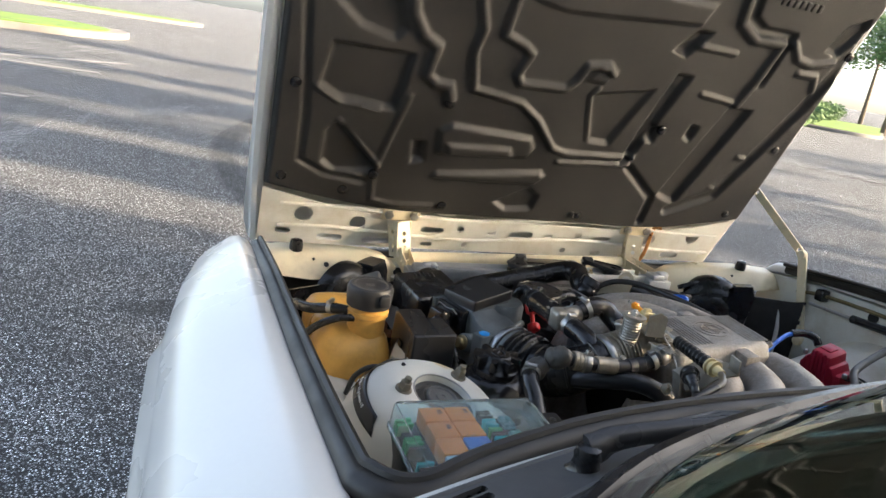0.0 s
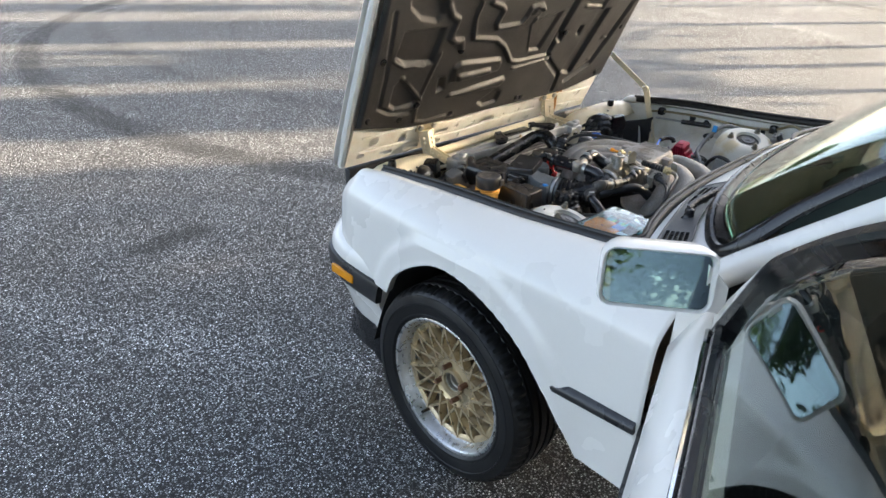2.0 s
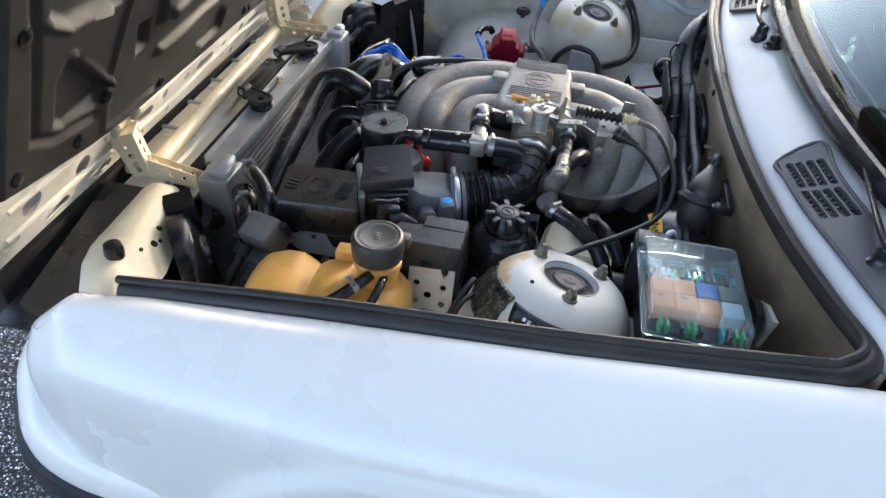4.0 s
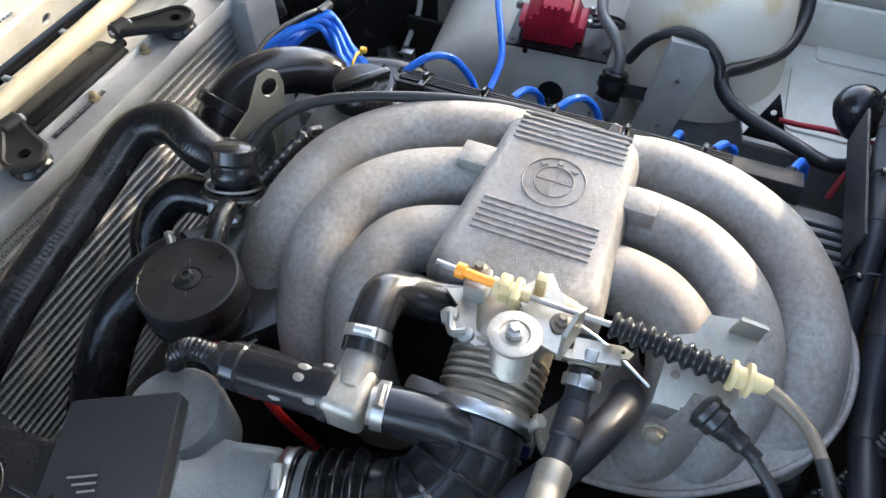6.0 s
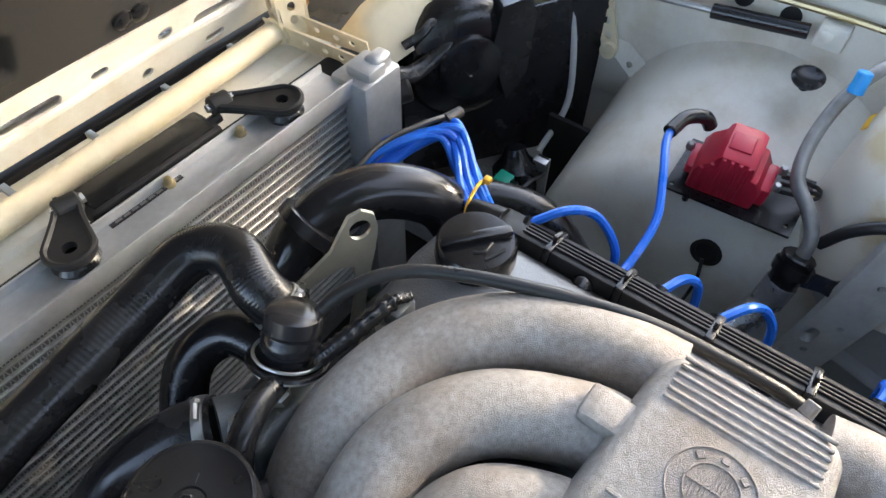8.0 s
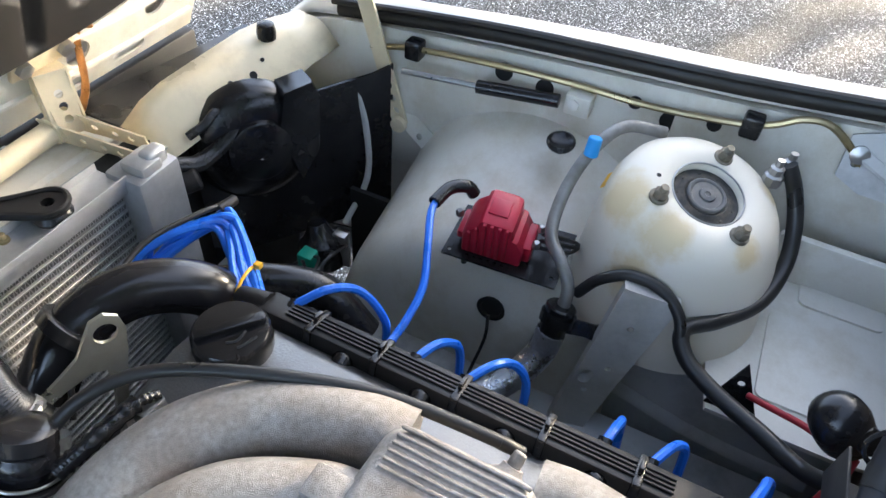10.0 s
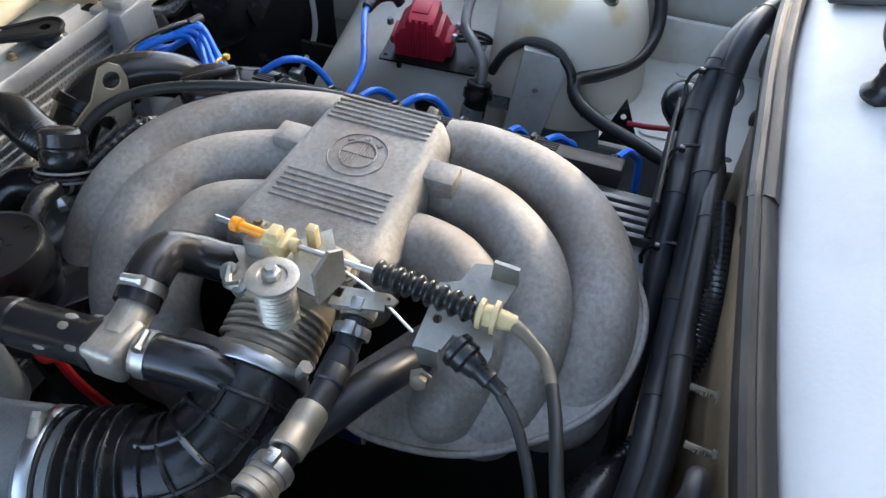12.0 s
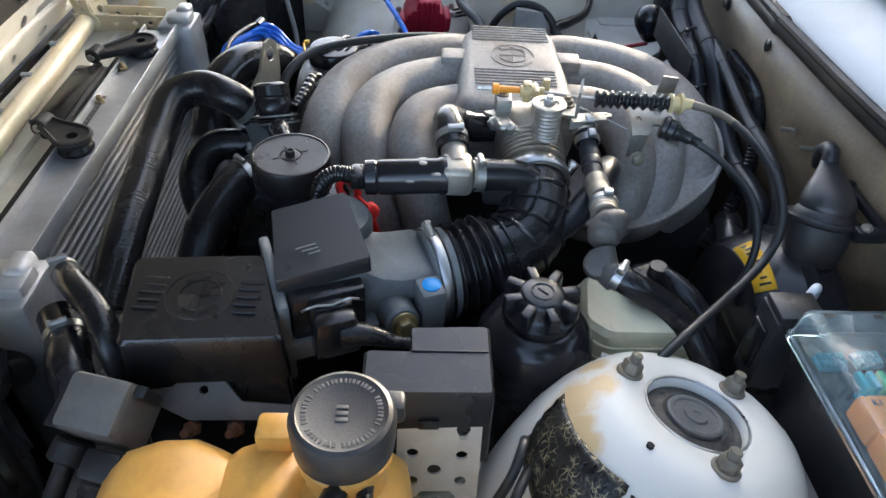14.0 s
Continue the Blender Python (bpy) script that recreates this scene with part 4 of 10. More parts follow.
def wheel(x, y, side):
    hub = wheel_carrier(x, y, side)
    ax = Vector((side, 0, 0))
    c = Vector((x, y, 0.292))
    # tyre
    s = Shape()
    prof = [(0.196, -0.075), (0.21, -0.088), (0.24, -0.1), (0.268, -0.098), (0.284, -0.088), (0.2925, -0.07)]
    for g in (-0.045, -0.015, 0.015, 0.045):
        prof += [(0.2945, g - 0.006), (0.2945, g - 0.005), (0.286, g - 0.004), (0.286, g + 0.004), (0.2945, g + 0.005), (0.2945, g + 0.006)]
    prof += [(0.2925, 0.07), (0.284, 0.088), (0.276, 0.0935), (0.2755, 0.0955), (0.268, 0.098), (0.255, 0.1005), (0.254, 0.1025), (0.251, 0.1025), (0.25, 0.1005), (0.232, 0.0985), (0.222, 0.0955), (0.221, 0.097), (0.215, 0.096), (0.205, 0.086), (0.196, 0.075)]
    n = 180

    def tread(a, z):
        k = int(a / (2 * math.pi) * n + 0.5)
        return 0.983 if 0.05 < abs(z) < 0.09 and k % 3 == 0 else 1.0

    s.lathe([*prof, prof[0]], c, ax, n, tread, False)
    part("tyre", s, M_TYRE, hub, "black road tyre with a dusty tread", 25)
    # rim
    s = Shape()
    s.lathe([(0.1985, 0.074), (0.207, 0.083), (0.2085, 0.089), (0.205, 0.0905), (0.199, 0.089), (0.194, 0.082), (0.191, 0.06), (0.186, 0.05), (0.181, 0.046), (0.178, 0.0), (0.176, -0.06), (0.196, -0.075), (0.19, -0.07), (0.182, 0.0), (0.186, 0.03), (0.1985, 0.074)], c, ax, 72, None, False)
    part("rim", s, M_LIP, hub, "scuffed polished wheel lip", 30)
    s = Shape()
    s.lathe([(0.03, 0.02), (0.03, 0.05), (0.031, 0.056), (0.04, 0.056), (0.042, 0.046), (0.066, 0.044), (0.078, 0.05), (0.084, 0.048), (0.085, 0.03), (0.078, 0.0), (0.03, 0.02)], c, ax, 40, None, False)
    part("wheel_centre", s, M_GOLD, hub, "gold painted wheel centre without a cap", 30)
    s = Shape()
    s.lathe([(0.034, 0.0), (0.034, 0.045), (0.031, 0.049), (0.027, 0.048), (0.026, 0.036), (0.022, 0.034), (0.0215, 0.022), (0.012, 0.020), (0.002, 0.020)], c, ax, 32)
    part("hub", s, M_SCUFF, hub, "bare metal hub ring round a dark bore")
    q = Vector((0, 0, 1)).rotation_difference(ax).to_matrix().to_4x4()
    place = Matrix.Translation(c) @ q
    for i in range(4):
        a = math.pi / 2 * i + 0.35
        s = Shape()
        p = Vector((0.052 * math.cos(a), 0.052 * math.sin(a), 0.038))
        s.cyl(place @ p, place @ (p + Vector((0, 0, 0.034))), 0.0085, 0.0078, 10, 0.0015)
        part("lug_bolt", s, M_RUST, hub)
    # crossing spokes share two meshes
    meshes = []
    for sg in (-1, 1):
        s = Shape()
        pts = []
        for u in np.linspace(0, 1, 6):
            p0 = Vector((0.074 * math.cos(-sg * 0.26), 0.074 * math.sin(-sg * 0.26)))
            p1 = Vector((0.182 * math.cos(sg * 0.2), 0.182 * math.sin(sg * 0.2)))
            q2 = p0.lerp(p1, u)
            pts.append(Vector((q2.x, q2.y, 0.047 + 0.016 * math.sin(math.pi * u * 0.55) - 0.01 * u * u + 0.0015 * sg)))
        rings = []
        for i, p in enumerate(pts):
            d = (pts[min(i + 1, 5)] - pts[max(i - 1, 0)]).normalized()
            n2 = Vector((-d.y, d.x, 0)).normalized()
            w = 0.0082 - 0.0026 * math.sin(math.pi * i / 5)
            rings.append([p + n2 * a + Vector((0, 0, b)) for a, b in ((-w, -0.022), (-w, -0.010), (-0.0042, -0.006), (-0.0034, 0.0035), (0.0034, 0.0035), (0.0042, -0.006), (w, -0.010), (w, -0.022))])
        s.loft(rings)
        meshes.append(mesh_of(s, "spoke", M_GOLD))
    for i in range(16):
        for me in meshes:
            ob = new("spoke", me)
            ob.matrix_world = place @ Matrix.Rotation(2 * math.pi * i / 16, 4, "Z")
            keep = ob.matrix_world.copy()
            ob.parent = hub
            ob.matrix_parent_inverse = Matrix.Identity(4)
            ob.matrix_basis = keep
    s = Shape()
    s.lathe([(0.164, 0.05), (0.172, 0.056), (0.182, 0.054), (0.186, 0.045), (0.18, 0.038), (0.164, 0.05)], c, ax, 72, None, False)
    part("spoke_ring", s, M_GOLD, hub)
    s = Shape()
    a = 2.6
    s.cyl(place @ Vector((0.182 * math.cos(a), 0.182 * math.sin(a), 0.05)), place @ Vector((0.172 * math.cos(a), 0.172 * math.sin(a), 0.085)), 0.0055, 0.0045, 10, 0.001)
    part("valve", s, M_RUBBER, hub)
    # dark brake behind
    s = Shape()
    s.lathe([(0.03, -0.02), (0.13, -0.02), (0.13, -0.035), (0.03, -0.035)], c, ax, 40)
    s.box(c + Vector((-0.03, -0.16, -0.02)), c + Vector((0.03, -0.07, 0.09)), 0.01)
    part("brake", s, M_RUST, hub)
    return hub


wheel(-0.715, 0.025, -1)
wheel(0.715, 0.025, 1)

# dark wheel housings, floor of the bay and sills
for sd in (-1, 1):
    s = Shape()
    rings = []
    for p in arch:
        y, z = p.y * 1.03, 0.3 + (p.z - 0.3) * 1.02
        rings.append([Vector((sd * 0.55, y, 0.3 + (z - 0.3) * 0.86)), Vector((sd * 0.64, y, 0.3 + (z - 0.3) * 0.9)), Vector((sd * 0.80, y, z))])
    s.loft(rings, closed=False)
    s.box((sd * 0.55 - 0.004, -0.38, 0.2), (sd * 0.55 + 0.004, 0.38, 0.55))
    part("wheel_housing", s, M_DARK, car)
# near-black floor added to keep ground light out of the bay
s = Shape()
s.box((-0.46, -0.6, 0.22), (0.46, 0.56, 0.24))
part("dark_bay_floor", s, M_DARK, car)
for sd in (-1, 1):
    s = Shape()
    s.box((sd * 0.75 - 0.02, -1.9, 0.24), (sd * 0.75 + 0.02, -0.60, 0.388), 0.012)
    part("sill", s, M_PAINT, car)
for sd in (-1, 1):
    s = Shape()
    m = Matrix.Translation((sd * 0.834, 0, 0))
    s.tube([(sd * 0.834, -0.362, 0.5635), (sd * 0.833, -0.46, 0.571), (sd * 0.832, -0.578, 0.580)], lambda u: 0.0195 * min(1, 0.7 + u * 10), 10, 10, 0.55)
    part("side_moulding", s, M_GREYPL, car, "black side moulding")

# ---- cabin, windscreen and door ----
WB = [(-0.642, -0.583, 0.916), (-0.5, -0.484, 0.930), (-0.25, -0.425, 0.94), (0, -0.41, 0.942), (0.25, -0.425, 0.94), (0.5, -0.484, 0.930), (0.642, -0.583, 0.916)]
WT = [(-0.535, -1.09, 1.335), (-0.4, -1.05, 1.35), (-0.2, -1.02, 1.358), (0, -1.01, 1.36), (0.2, -1.02, 1.358), (0.4, -1.05, 1.35), (0.535, -1.09, 1.335)]
wb, wt = smooth_path([Vector(p) for p in WB], 6), smooth_path([Vector(p) for p in WT], 6)
s = Shape()
rings = []
for k in range(13):
    u = k / 12
    rings.append([a.lerp(b, u) + Vector((0, 0.02 * math.sin(math.pi * u), 0.03 * math.sin(math.pi * u))) for a, b in zip(wb, wt)])
s.loft(rings, closed=False)
screen = part("windscreen", s, M_SCREEN, car, "green-tinted laminated windscreen", 80)
solid(screen, 0.005, 0)
screen.visible_shadow = False
s = Shape()
s.tube([*wt[:1], *[wb[0].lerp(wt[0], k) + Vector((-0.004, 0.02 * math.sin(math.pi * k), 0.03 * math.sin(math.pi * k))) for k in (0.75, 0.5, 0.25)], *wb[::6], *[wb[-1].lerp(wt[-1], k) + Vector((0.004, 0.02 * math.sin(math.pi * k), 0.03 * math.sin(math.pi * k))) for k in (0.25, 0.5, 0.75)], wt[-1]], 0.015, 10, 7, 0.7)
part("screen_seal", s, M_RUBBER, screen, "black rubber screen seal")
for sd in (-1, 1):
    s = Shape()
    base = [Vector((sd * 0.685, -0.57, 0.85)), Vector((sd * 0.672, -0.635, 0.915)), Vector((sd * 0.642, -0.78, 1.04)), Vector((sd * 0.60, -0.96, 1.19)), Vector((sd * 0.565, -1.12, 1.315)), Vector((sd * 0.54, -1.35, 1.37))]
    s.tube(base, 0.028, 12, 6, 1.1)
    part("screen_pillar", s, M_PAINT, car, "white painted screen pillar")
s = Shape()
rings = []
for k in range(10):
    y = -1.04 - 1.2 * k / 9
    rings.append([Vector((x, y - 0.06 * (abs(x) / 0.55) ** 2, 1.375 + 0.02 * math.sin(math.pi * k / 9) - 0.05 * (abs(x) / 0.6) ** 2.4)) for x in np.linspace(-0.58, 0.58, 13)])
s.loft(rings, closed=False)
roof = part("roof", s, M_PAINT, car, "white roof skin", 60)
solid(roof, 0.02, 0)
s = Shape()
s.box((-0.72, -2.3, 0.3), (0.72, -2.2, 1.37), 0.02)
s.box((-0.72, -2.25, 0.28), (0.72, -0.66, 0.3))
s.box((0.68, -2.2, 0.3), (0.72, -0.66, 0.92))
s.box((-0.66, -0.70, 0.3), (0.68, -0.64, 0.86), 0.01)
part("cabin_lining", s, M_CLOTH, car)
# solid wall added in place of the far windows to keep the cabin dark
s = Shape()
s.box((0.66, -2.2, 0.92), (0.70, -0.75, 1.36))
part("far_side_closing_wall", s, M_CLOTH, car)
dash = Shape()
dash.loft([[Vector((x, -0.58 - 0.02 * abs(x), 0.80)), Vector((x, -0.56 - 0.12 * abs(x), 0.915)), Vector((x, -0.74, 0.925)), Vector((x, -0.86, 0.88)), Vector((x, -0.88, 0.7))] for x in np.linspace(-0.64, 0.64, 9)])
dashboard = part("dashboard", dash, M_CLOTH, car, "dark dashboard")
s = Shape()
s.tube([Vector((-0.34 + 0.185 * math.cos(a), -0.99 + 0.07 * math.sin(a), 0.90 + 0.17 * math.sin(a))) for a in np.linspace(0, 2 * math.pi, 17)], 0.013, 8, 3)
s.cyl((-0.34, -1.0, 0.9), (-0.34, -0.85, 0.83), 0.05, 0.035)
s.box((-0.5, -1.0, 0.885), (-0.18, -0.985, 0.915), 0.005)
part("steering_wheel", s, M_BLACK, car)
for x in (-0.34, 0.34):
    s = Shape()
    s.box((x - 0.25, -1.75, 0.5), (x + 0.25, -1.62, 1.08), 0.05)
    s.box((x - 0.25, -1.65, 0.42), (x + 0.25, -1.15, 0.58), 0.05)
    s.box((x - 0.13, -1.78, 1.1), (x + 0.13, -1.7, 1.27), 0.03)
    part("seat", s, M_CLOTH, car, "dark cloth front seat")

# driver's door, swung well open
DM = Matrix.Translation((-0.812, -0.637, 0)) @ Matrix.Rotation(radians(-67), 4, "Z")
# in the door's own axes: -y runs back along the door, -x is its outside, z up
s = Shape()
rings = []
for y in np.linspace(0.05, -1.2, 26):
    f = max(0, (y - 0.0) / 0.05)
    o = 0.03 * f * f
    rings.append([Vector((0.040 + o, y, 0.893)), Vector((0.022 + o, y, 0.888)), Vector((-0.006 + o, y, 0.85)), Vector((-0.036 + o, y, 0.79)), Vector((-0.034 + o, y, 0.74)), Vector((-0.042 + o, y, 0.62)), Vector((-0.04 + o, y, 0.5)), Vector((-0.03 + o, y, 0.40)), Vector((0.0, y, 0.385)),
                  Vector((0.085, y, 0.40)), Vector((0.085, y, 0.88)), Vector((0.065, y, 0.893))])
for r in rings:
    for i, p in enumerate(r):
        r[i] = DM @ p
s.loft(rings)
door = part("door", s, M_PAINT, car, "white driver's door standing wide open", 45)
s = Shape()
s.tube([DM @ Vector((0.026, y, 0.892)) for y in (-0.085, -0.4, -0.8, -1.19)], 0.0075, 8, 6, 0.8)
part("sill_trim", s, M_CHROME, door, "bright metal belt trim")
s = Shape()
s.tube([DM @ Vector((0.045, y, 0.903)) for y in (-0.08, -0.4, -0.8, -1.19)], 0.015, 8, 6, 0.9)
part("window_wiper_seal", s, M_RUBBER, door, "black rubber belt seal")
s = Shape()
s.tube([DM @ Vector((-0.042, y, 0.575)) for y in (0.045, -0.4, -0.8, -1.18)], 0.0195, 10, 6, 0.55)
part("side_moulding", s, M_GREYPL, door, "black side moulding")


def door_up(y, z):
    """A place in the leaning plane of the side window."""
    return DM @ Vector((0.045 + (z - 0.89) * 0.40, y, z))


s = Shape()
frame_pts = [door_up(y, z) for y, z in ((-0.083, 0.893), (-0.077, 0.96), (-0.08, 1.02), (-0.125, 1.068), (-0.27, 1.175), (-0.43, 1.268), (-0.57, 1.318), (-0.8, 1.345), (-1.1, 1.335), (-1.17, 1.29), (-1.19, 0.95))]
s.tube(frame_pts, 0.0165, 8, 6, 1.25)
part("window_frame", s, M_RUBBER, door, "matt black window frame")
s = Shape()
GZ = [0.88, 0.92, 0.96, 1.0, 1.03, 1.06, 1.1, 1.14, 1.18, 1.22, 1.26, 1.29, 1.315, 1.335]
gl = []
for z in GZ:
    y0 = float(np.interp(z, [0.89, 1.015, 1.06, 1.167, 1.26, 1.31, 1.34], [-0.09, -0.088, -0.13, -0.27, -0.43, -0.57, -0.8]))
    y1 = float(np.interp(z, [1.28, 1.33, 1.34], [-1.18, -1.1, -0.82]))
    # the glass is rounder than its frame: steep at the belt, leaning in at the top
    gl.append([DM @ Vector((0.045 + (z - 0.89) * 0.27 + (z - 0.89) ** 2 * 0.29, y0 + (y1 - y0) * k / 10, z)) for k in range(11)])
s.loft(gl, closed=False)
glass = part("side_window", s, M_GLASS, door, "closed tinted door glass")
solid(glass, 0.004, 0)
glass.visible_shadow = False
s = Shape()
sail = [(-0.03, 0.90), (-0.072, 1.02), (-0.078, 0.90)]
s.loft([[door_up(y, z) + (DM.to_3x3() @ Vector((-0.02, 0, 0))) for y, z in sail], [door_up(y, z) + (DM.to_3x3() @ Vector((0.008, 0, 0))) for y, z in sail]])
part("mirror_sail", s, M_PAINT, door)
# door mirror: glass from four corners in space, its housing grown round it
ML = [Vector(p) for p in ((-0.968, -0.552, 1.008), (-0.968, -0.56, 0.932), (-0.883, -0.668, 0.93), (-0.872, -0.657, 1.008))]
mc = sum(ML, Vector()) / 4
mx = (ML[3] + ML[2] - ML[0] - ML[1]).normalized()
my = Vector((0, 0, 1))
my = (my - mx * my.dot(mx)).normalized()
mn = mx.cross(my)
if mn.dot(Vector((-1, -0.5, 0.3))) < 0:
    mn = -mn
mn = (mn + Vector((0, 0, 0.10))).normalized()
my = mn.cross(mx).normalized()
MW, MH = 0.086, 0.047


def rounded(w, h, r, n=5):
    pts = []
    for cx, cy, a0 in ((w - r, h - r, 0), (-w + r, h - r, 90), (-w + r, -h + r, 180), (w - r, -h + r, 270)):
        pts += [(cx + r * math.cos(radians(a0 + 90 * k / n)), cy + r * math.sin(radians(a0 + 90 * k / n))) for k in range(n + 1)]
    return pts


def mir(w, h, r, d, grow=0.0):
    return [mc + mx * x + my * y + mn * d for x, y in rounded(w, h, r)]


s = Shape()
s.loft([mir(MW, MH, 0.016, -0.022), mir(MW, MH, 0.016, -0.006), mir(MW + 0.003, MH + 0.003, 0.018, 0.001), mir(MW + 0.006, MH + 0.006, 0.021, 0.003), mir(MW + 0.009, MH + 0.009, 0.023, -0.008), mir(MW + 0.008, MH + 0.008, 0.03, -0.03), mir(MW + 0.004, MH + 0.004, 0.035, -0.055), mir(MW - 0.02, MH - 0.012, 0.03, -0.072)])
s.loft([[mc + mx * 0.08 + my * y + mn * d for y, d in ((0.03, -0.006), (0.03, -0.045), (-0.05, -0.045), (-0.05, -0.006))], [mc + mx * 0.118 + my * y + mn * d for y, d in ((-0.01, -0.014), (-0.01, -0.04), (-0.06, -0.04), (-0.06, -0.014))]])
mirror = part("door_mirror", s, M_PAINT, door, "white painted door mirror")
s = Shape()
# the pane is set a little steeper than its housing
pn = (mn + Vector((0, 0, 0.18))).normalized()
py = pn.cross(mx).normalized()
py = py if py.z > 0 else -py
s.loft([[mc + mx * x + py * y + mn * -0.007 + pn * d for x, y in rounded(MW - 0.0005, MH + 0.0005, 0.016)] for d in (-0.0025, 0.0)])
part("mirror_pane", s, M_MIRROR, door, "reflecting mirror pane")
# hinge side of the opening
s = Shape()
s.box((-0.80, -0.66, 0.40), (-0.74, -0.59, 0.88), 0.01)
part("door_post", s, M_PAINT, car)

# ---- inner body of the engine bay ----
M_SCUTTLE = mat("dusty_scuttle_plastic", (0.05, 0.051, 0.054), 0.5, var=0.2, scale=14, bump=0.1, bscale=700, dirt=(0.11, 0.105, 0.1), dscale=20, damount=0.4)
M_STUD = mat("dull_zinc_stud", (0.2, 0.18, 0.14), 0.55, 0.5, var=0.3, scale=60, dirt=(0.2, 0.11, 0.05), dscale=60, damount=0.5)
M_DISH = mat("dusty_bearing_rubber", (0.03, 0.029, 0.028), 0.6, var=0.3, scale=60, bump=0.2, bscale=500, dirt=(0.14, 0.115, 0.085), dscale=55, damount=0.75)
M_CAPD = mat("worn_bearing_cap", (0.085, 0.087, 0.09), 0.42, var=0.2, scale=50, bump=0.1, bscale=400, dirt=(0.17, 0.15, 0.125), dscale=45, damount=0.6)
TOWER = {-1: Vector((-0.482, -0.098, 0.766)), 1: Vector((0.507, -0.098, 0.779))}


def run_out(z, deg, side):
    """How far the driver's side tower spreads forward towards its foot."""
    if side > 0:
        return 0.0
    return float(np.interp(z, [-0.18, -0.12, -0.065, -0.03, -0.012], [0.055, 0.046, 0.024, 0.006, 0.0])) * max(0.0, math.cos(radians(deg - 108))) ** 1.3


def tower(side):
    c = TOWER[side]
    s = Shape()
    ax = Vector((-side * 0.2, -0.2, 1)).normalized()
    prof = [(0.038, -0.012), (0.0395, -0.001), (0.043, 0.001), (0.062, 0.001), (0.074, -0.003), (0.085, -0.011), (0.094, -0.023), (0.101, -0.04), (0.106, -0.065), (0.110, -0.1), (0.114, -0.14), (0.118, -0.18)]
    rings = []
    for r, z in prof:
        lean = min(1.0, max(0.0, 1 + (z + 0.03) / 0.09))
        a = Vector((0, 0, 1)).lerp(ax, lean).normalized()
        q = Vector((0, 0, 1)).rotation_difference(a).to_matrix()
        mid = c + (ax * z if z > -0.03 else ax * -0.03 + Vector((0, 0, z + 0.03)))
        ring = []
        for i in range(64):
            a = 2 * math.pi * i / 64
            k = r + run_out(z, math.degrees(a), side)
            ring.append(mid + q @ Vector((k * math.cos(a), k * math.sin(a), 0)))
        rings.append(ring)
    s.loft(rings, False)
    t = part("strut_tower", s, M_TOWER, car, "white strut tower with rust stains", 60)
    s = Shape()
    s.lathe([(0.0392, -0.011), (0.037, -0.0085), (0.034, -0.0095), (0.030, -0.0085), (0.0255, -0.006), (0.0235, -0.0065), (0.02, -0.009)], c + ax * 0.001, ax, 48, None, False)
    bearing = part("strut_bearing", s, M_DISH, t, "dusty black rubber strut bearing")
    q = Vector((0, 0, 1)).rotation_difference(ax).to_matrix()
    for k in range(9):
        a = 0.5 + k * 0.7
        s = Shape()
        s.box((-0.0012, -0.002, -0.0006), (0.0012, 0.002, 0.0008), 0.0004, Matrix.Translation(c + q @ Vector((0.0315 * math.cos(a), 0.0315 * math.sin(a), -0.008))) @ q.to_4x4() @ Matrix.Rotation(a, 4, "Z"), 1)
        part("moulded_mark", s, M_DISH, bearing)
    s = Shape()
    s.lathe([(0.022, -0.011), (0.0228, -0.006), (0.0222, -0.0035), (0.0205, -0.0025), (0.0185, -0.0028), (0.0172, -0.0042), (0.0095, -0.0042), (0.0085, -0.0024), (0.0035, -0.0018), (0.0025, -0.0026)], c + ax * 0.001, ax, 48)
    part("bearing_cap", s, M_CAPD, bearing, "worn grey bearing cap")
    s = Shape()
    s.tube([c + Vector((0, 0, 1)).rotation_difference(ax).to_matrix() @ Vector((0.0405 * math.cos(a), 0.0405 * math.sin(a), 0.0004)) for a in np.linspace(0, 2 * math.pi, 33)], 0.0011, 6, 2)
    part("hole_rim", s, M_STEEL, t, "bare worn edge of the tower's hole")
    studs = [(-0.446, -0.053), (-0.537, -0.098), (-0.45, -0.14)] if side < 0 else [(0.470, -0.051), (0.563, -0.1), (0.473, -0.141)]
    for x, y in studs:
        s = Shape()
        p = Vector((x, y, c.z - (ax.x * (x - c.x) + ax.y * (y - c.y)) / ax.z))
        s.lathe([(0.0108, 0), (0.0108, 0.002), (0.0095, 0.0035)], p, ax, 20)
        s.lathe([(0.0082, 0.003), (0.0082, 0.0105), (0.0066, 0.0125)], p, ax, 6)
        for k in range(4):
            s.lathe([(0.0042, 0.011 + k * 0.002), (0.0048, 0.012 + k * 0.002), (0.0042, 0.013 + k * 0.002)], p, ax, 12)
        part("strut_nut", s, M_STUD, t, "dull threaded stud and nut")
    # solid dark disc stands for the shade inside the drain hole
    s = Shape()
    hx, hy = (-0.041, 0.051) if side < 0 else (-0.01, 0.055)
    s.lathe([(0.0028, -0.0015), (0.0028, 0.0012)], c + Vector((hx, hy, -(ax.x * hx + ax.y * hy) / ax.z)), ax, 12)
    part("drain_hole_disc", s, M_DARK, t)
    return t


tow_l, tow_r = tower(-1), tower(1)


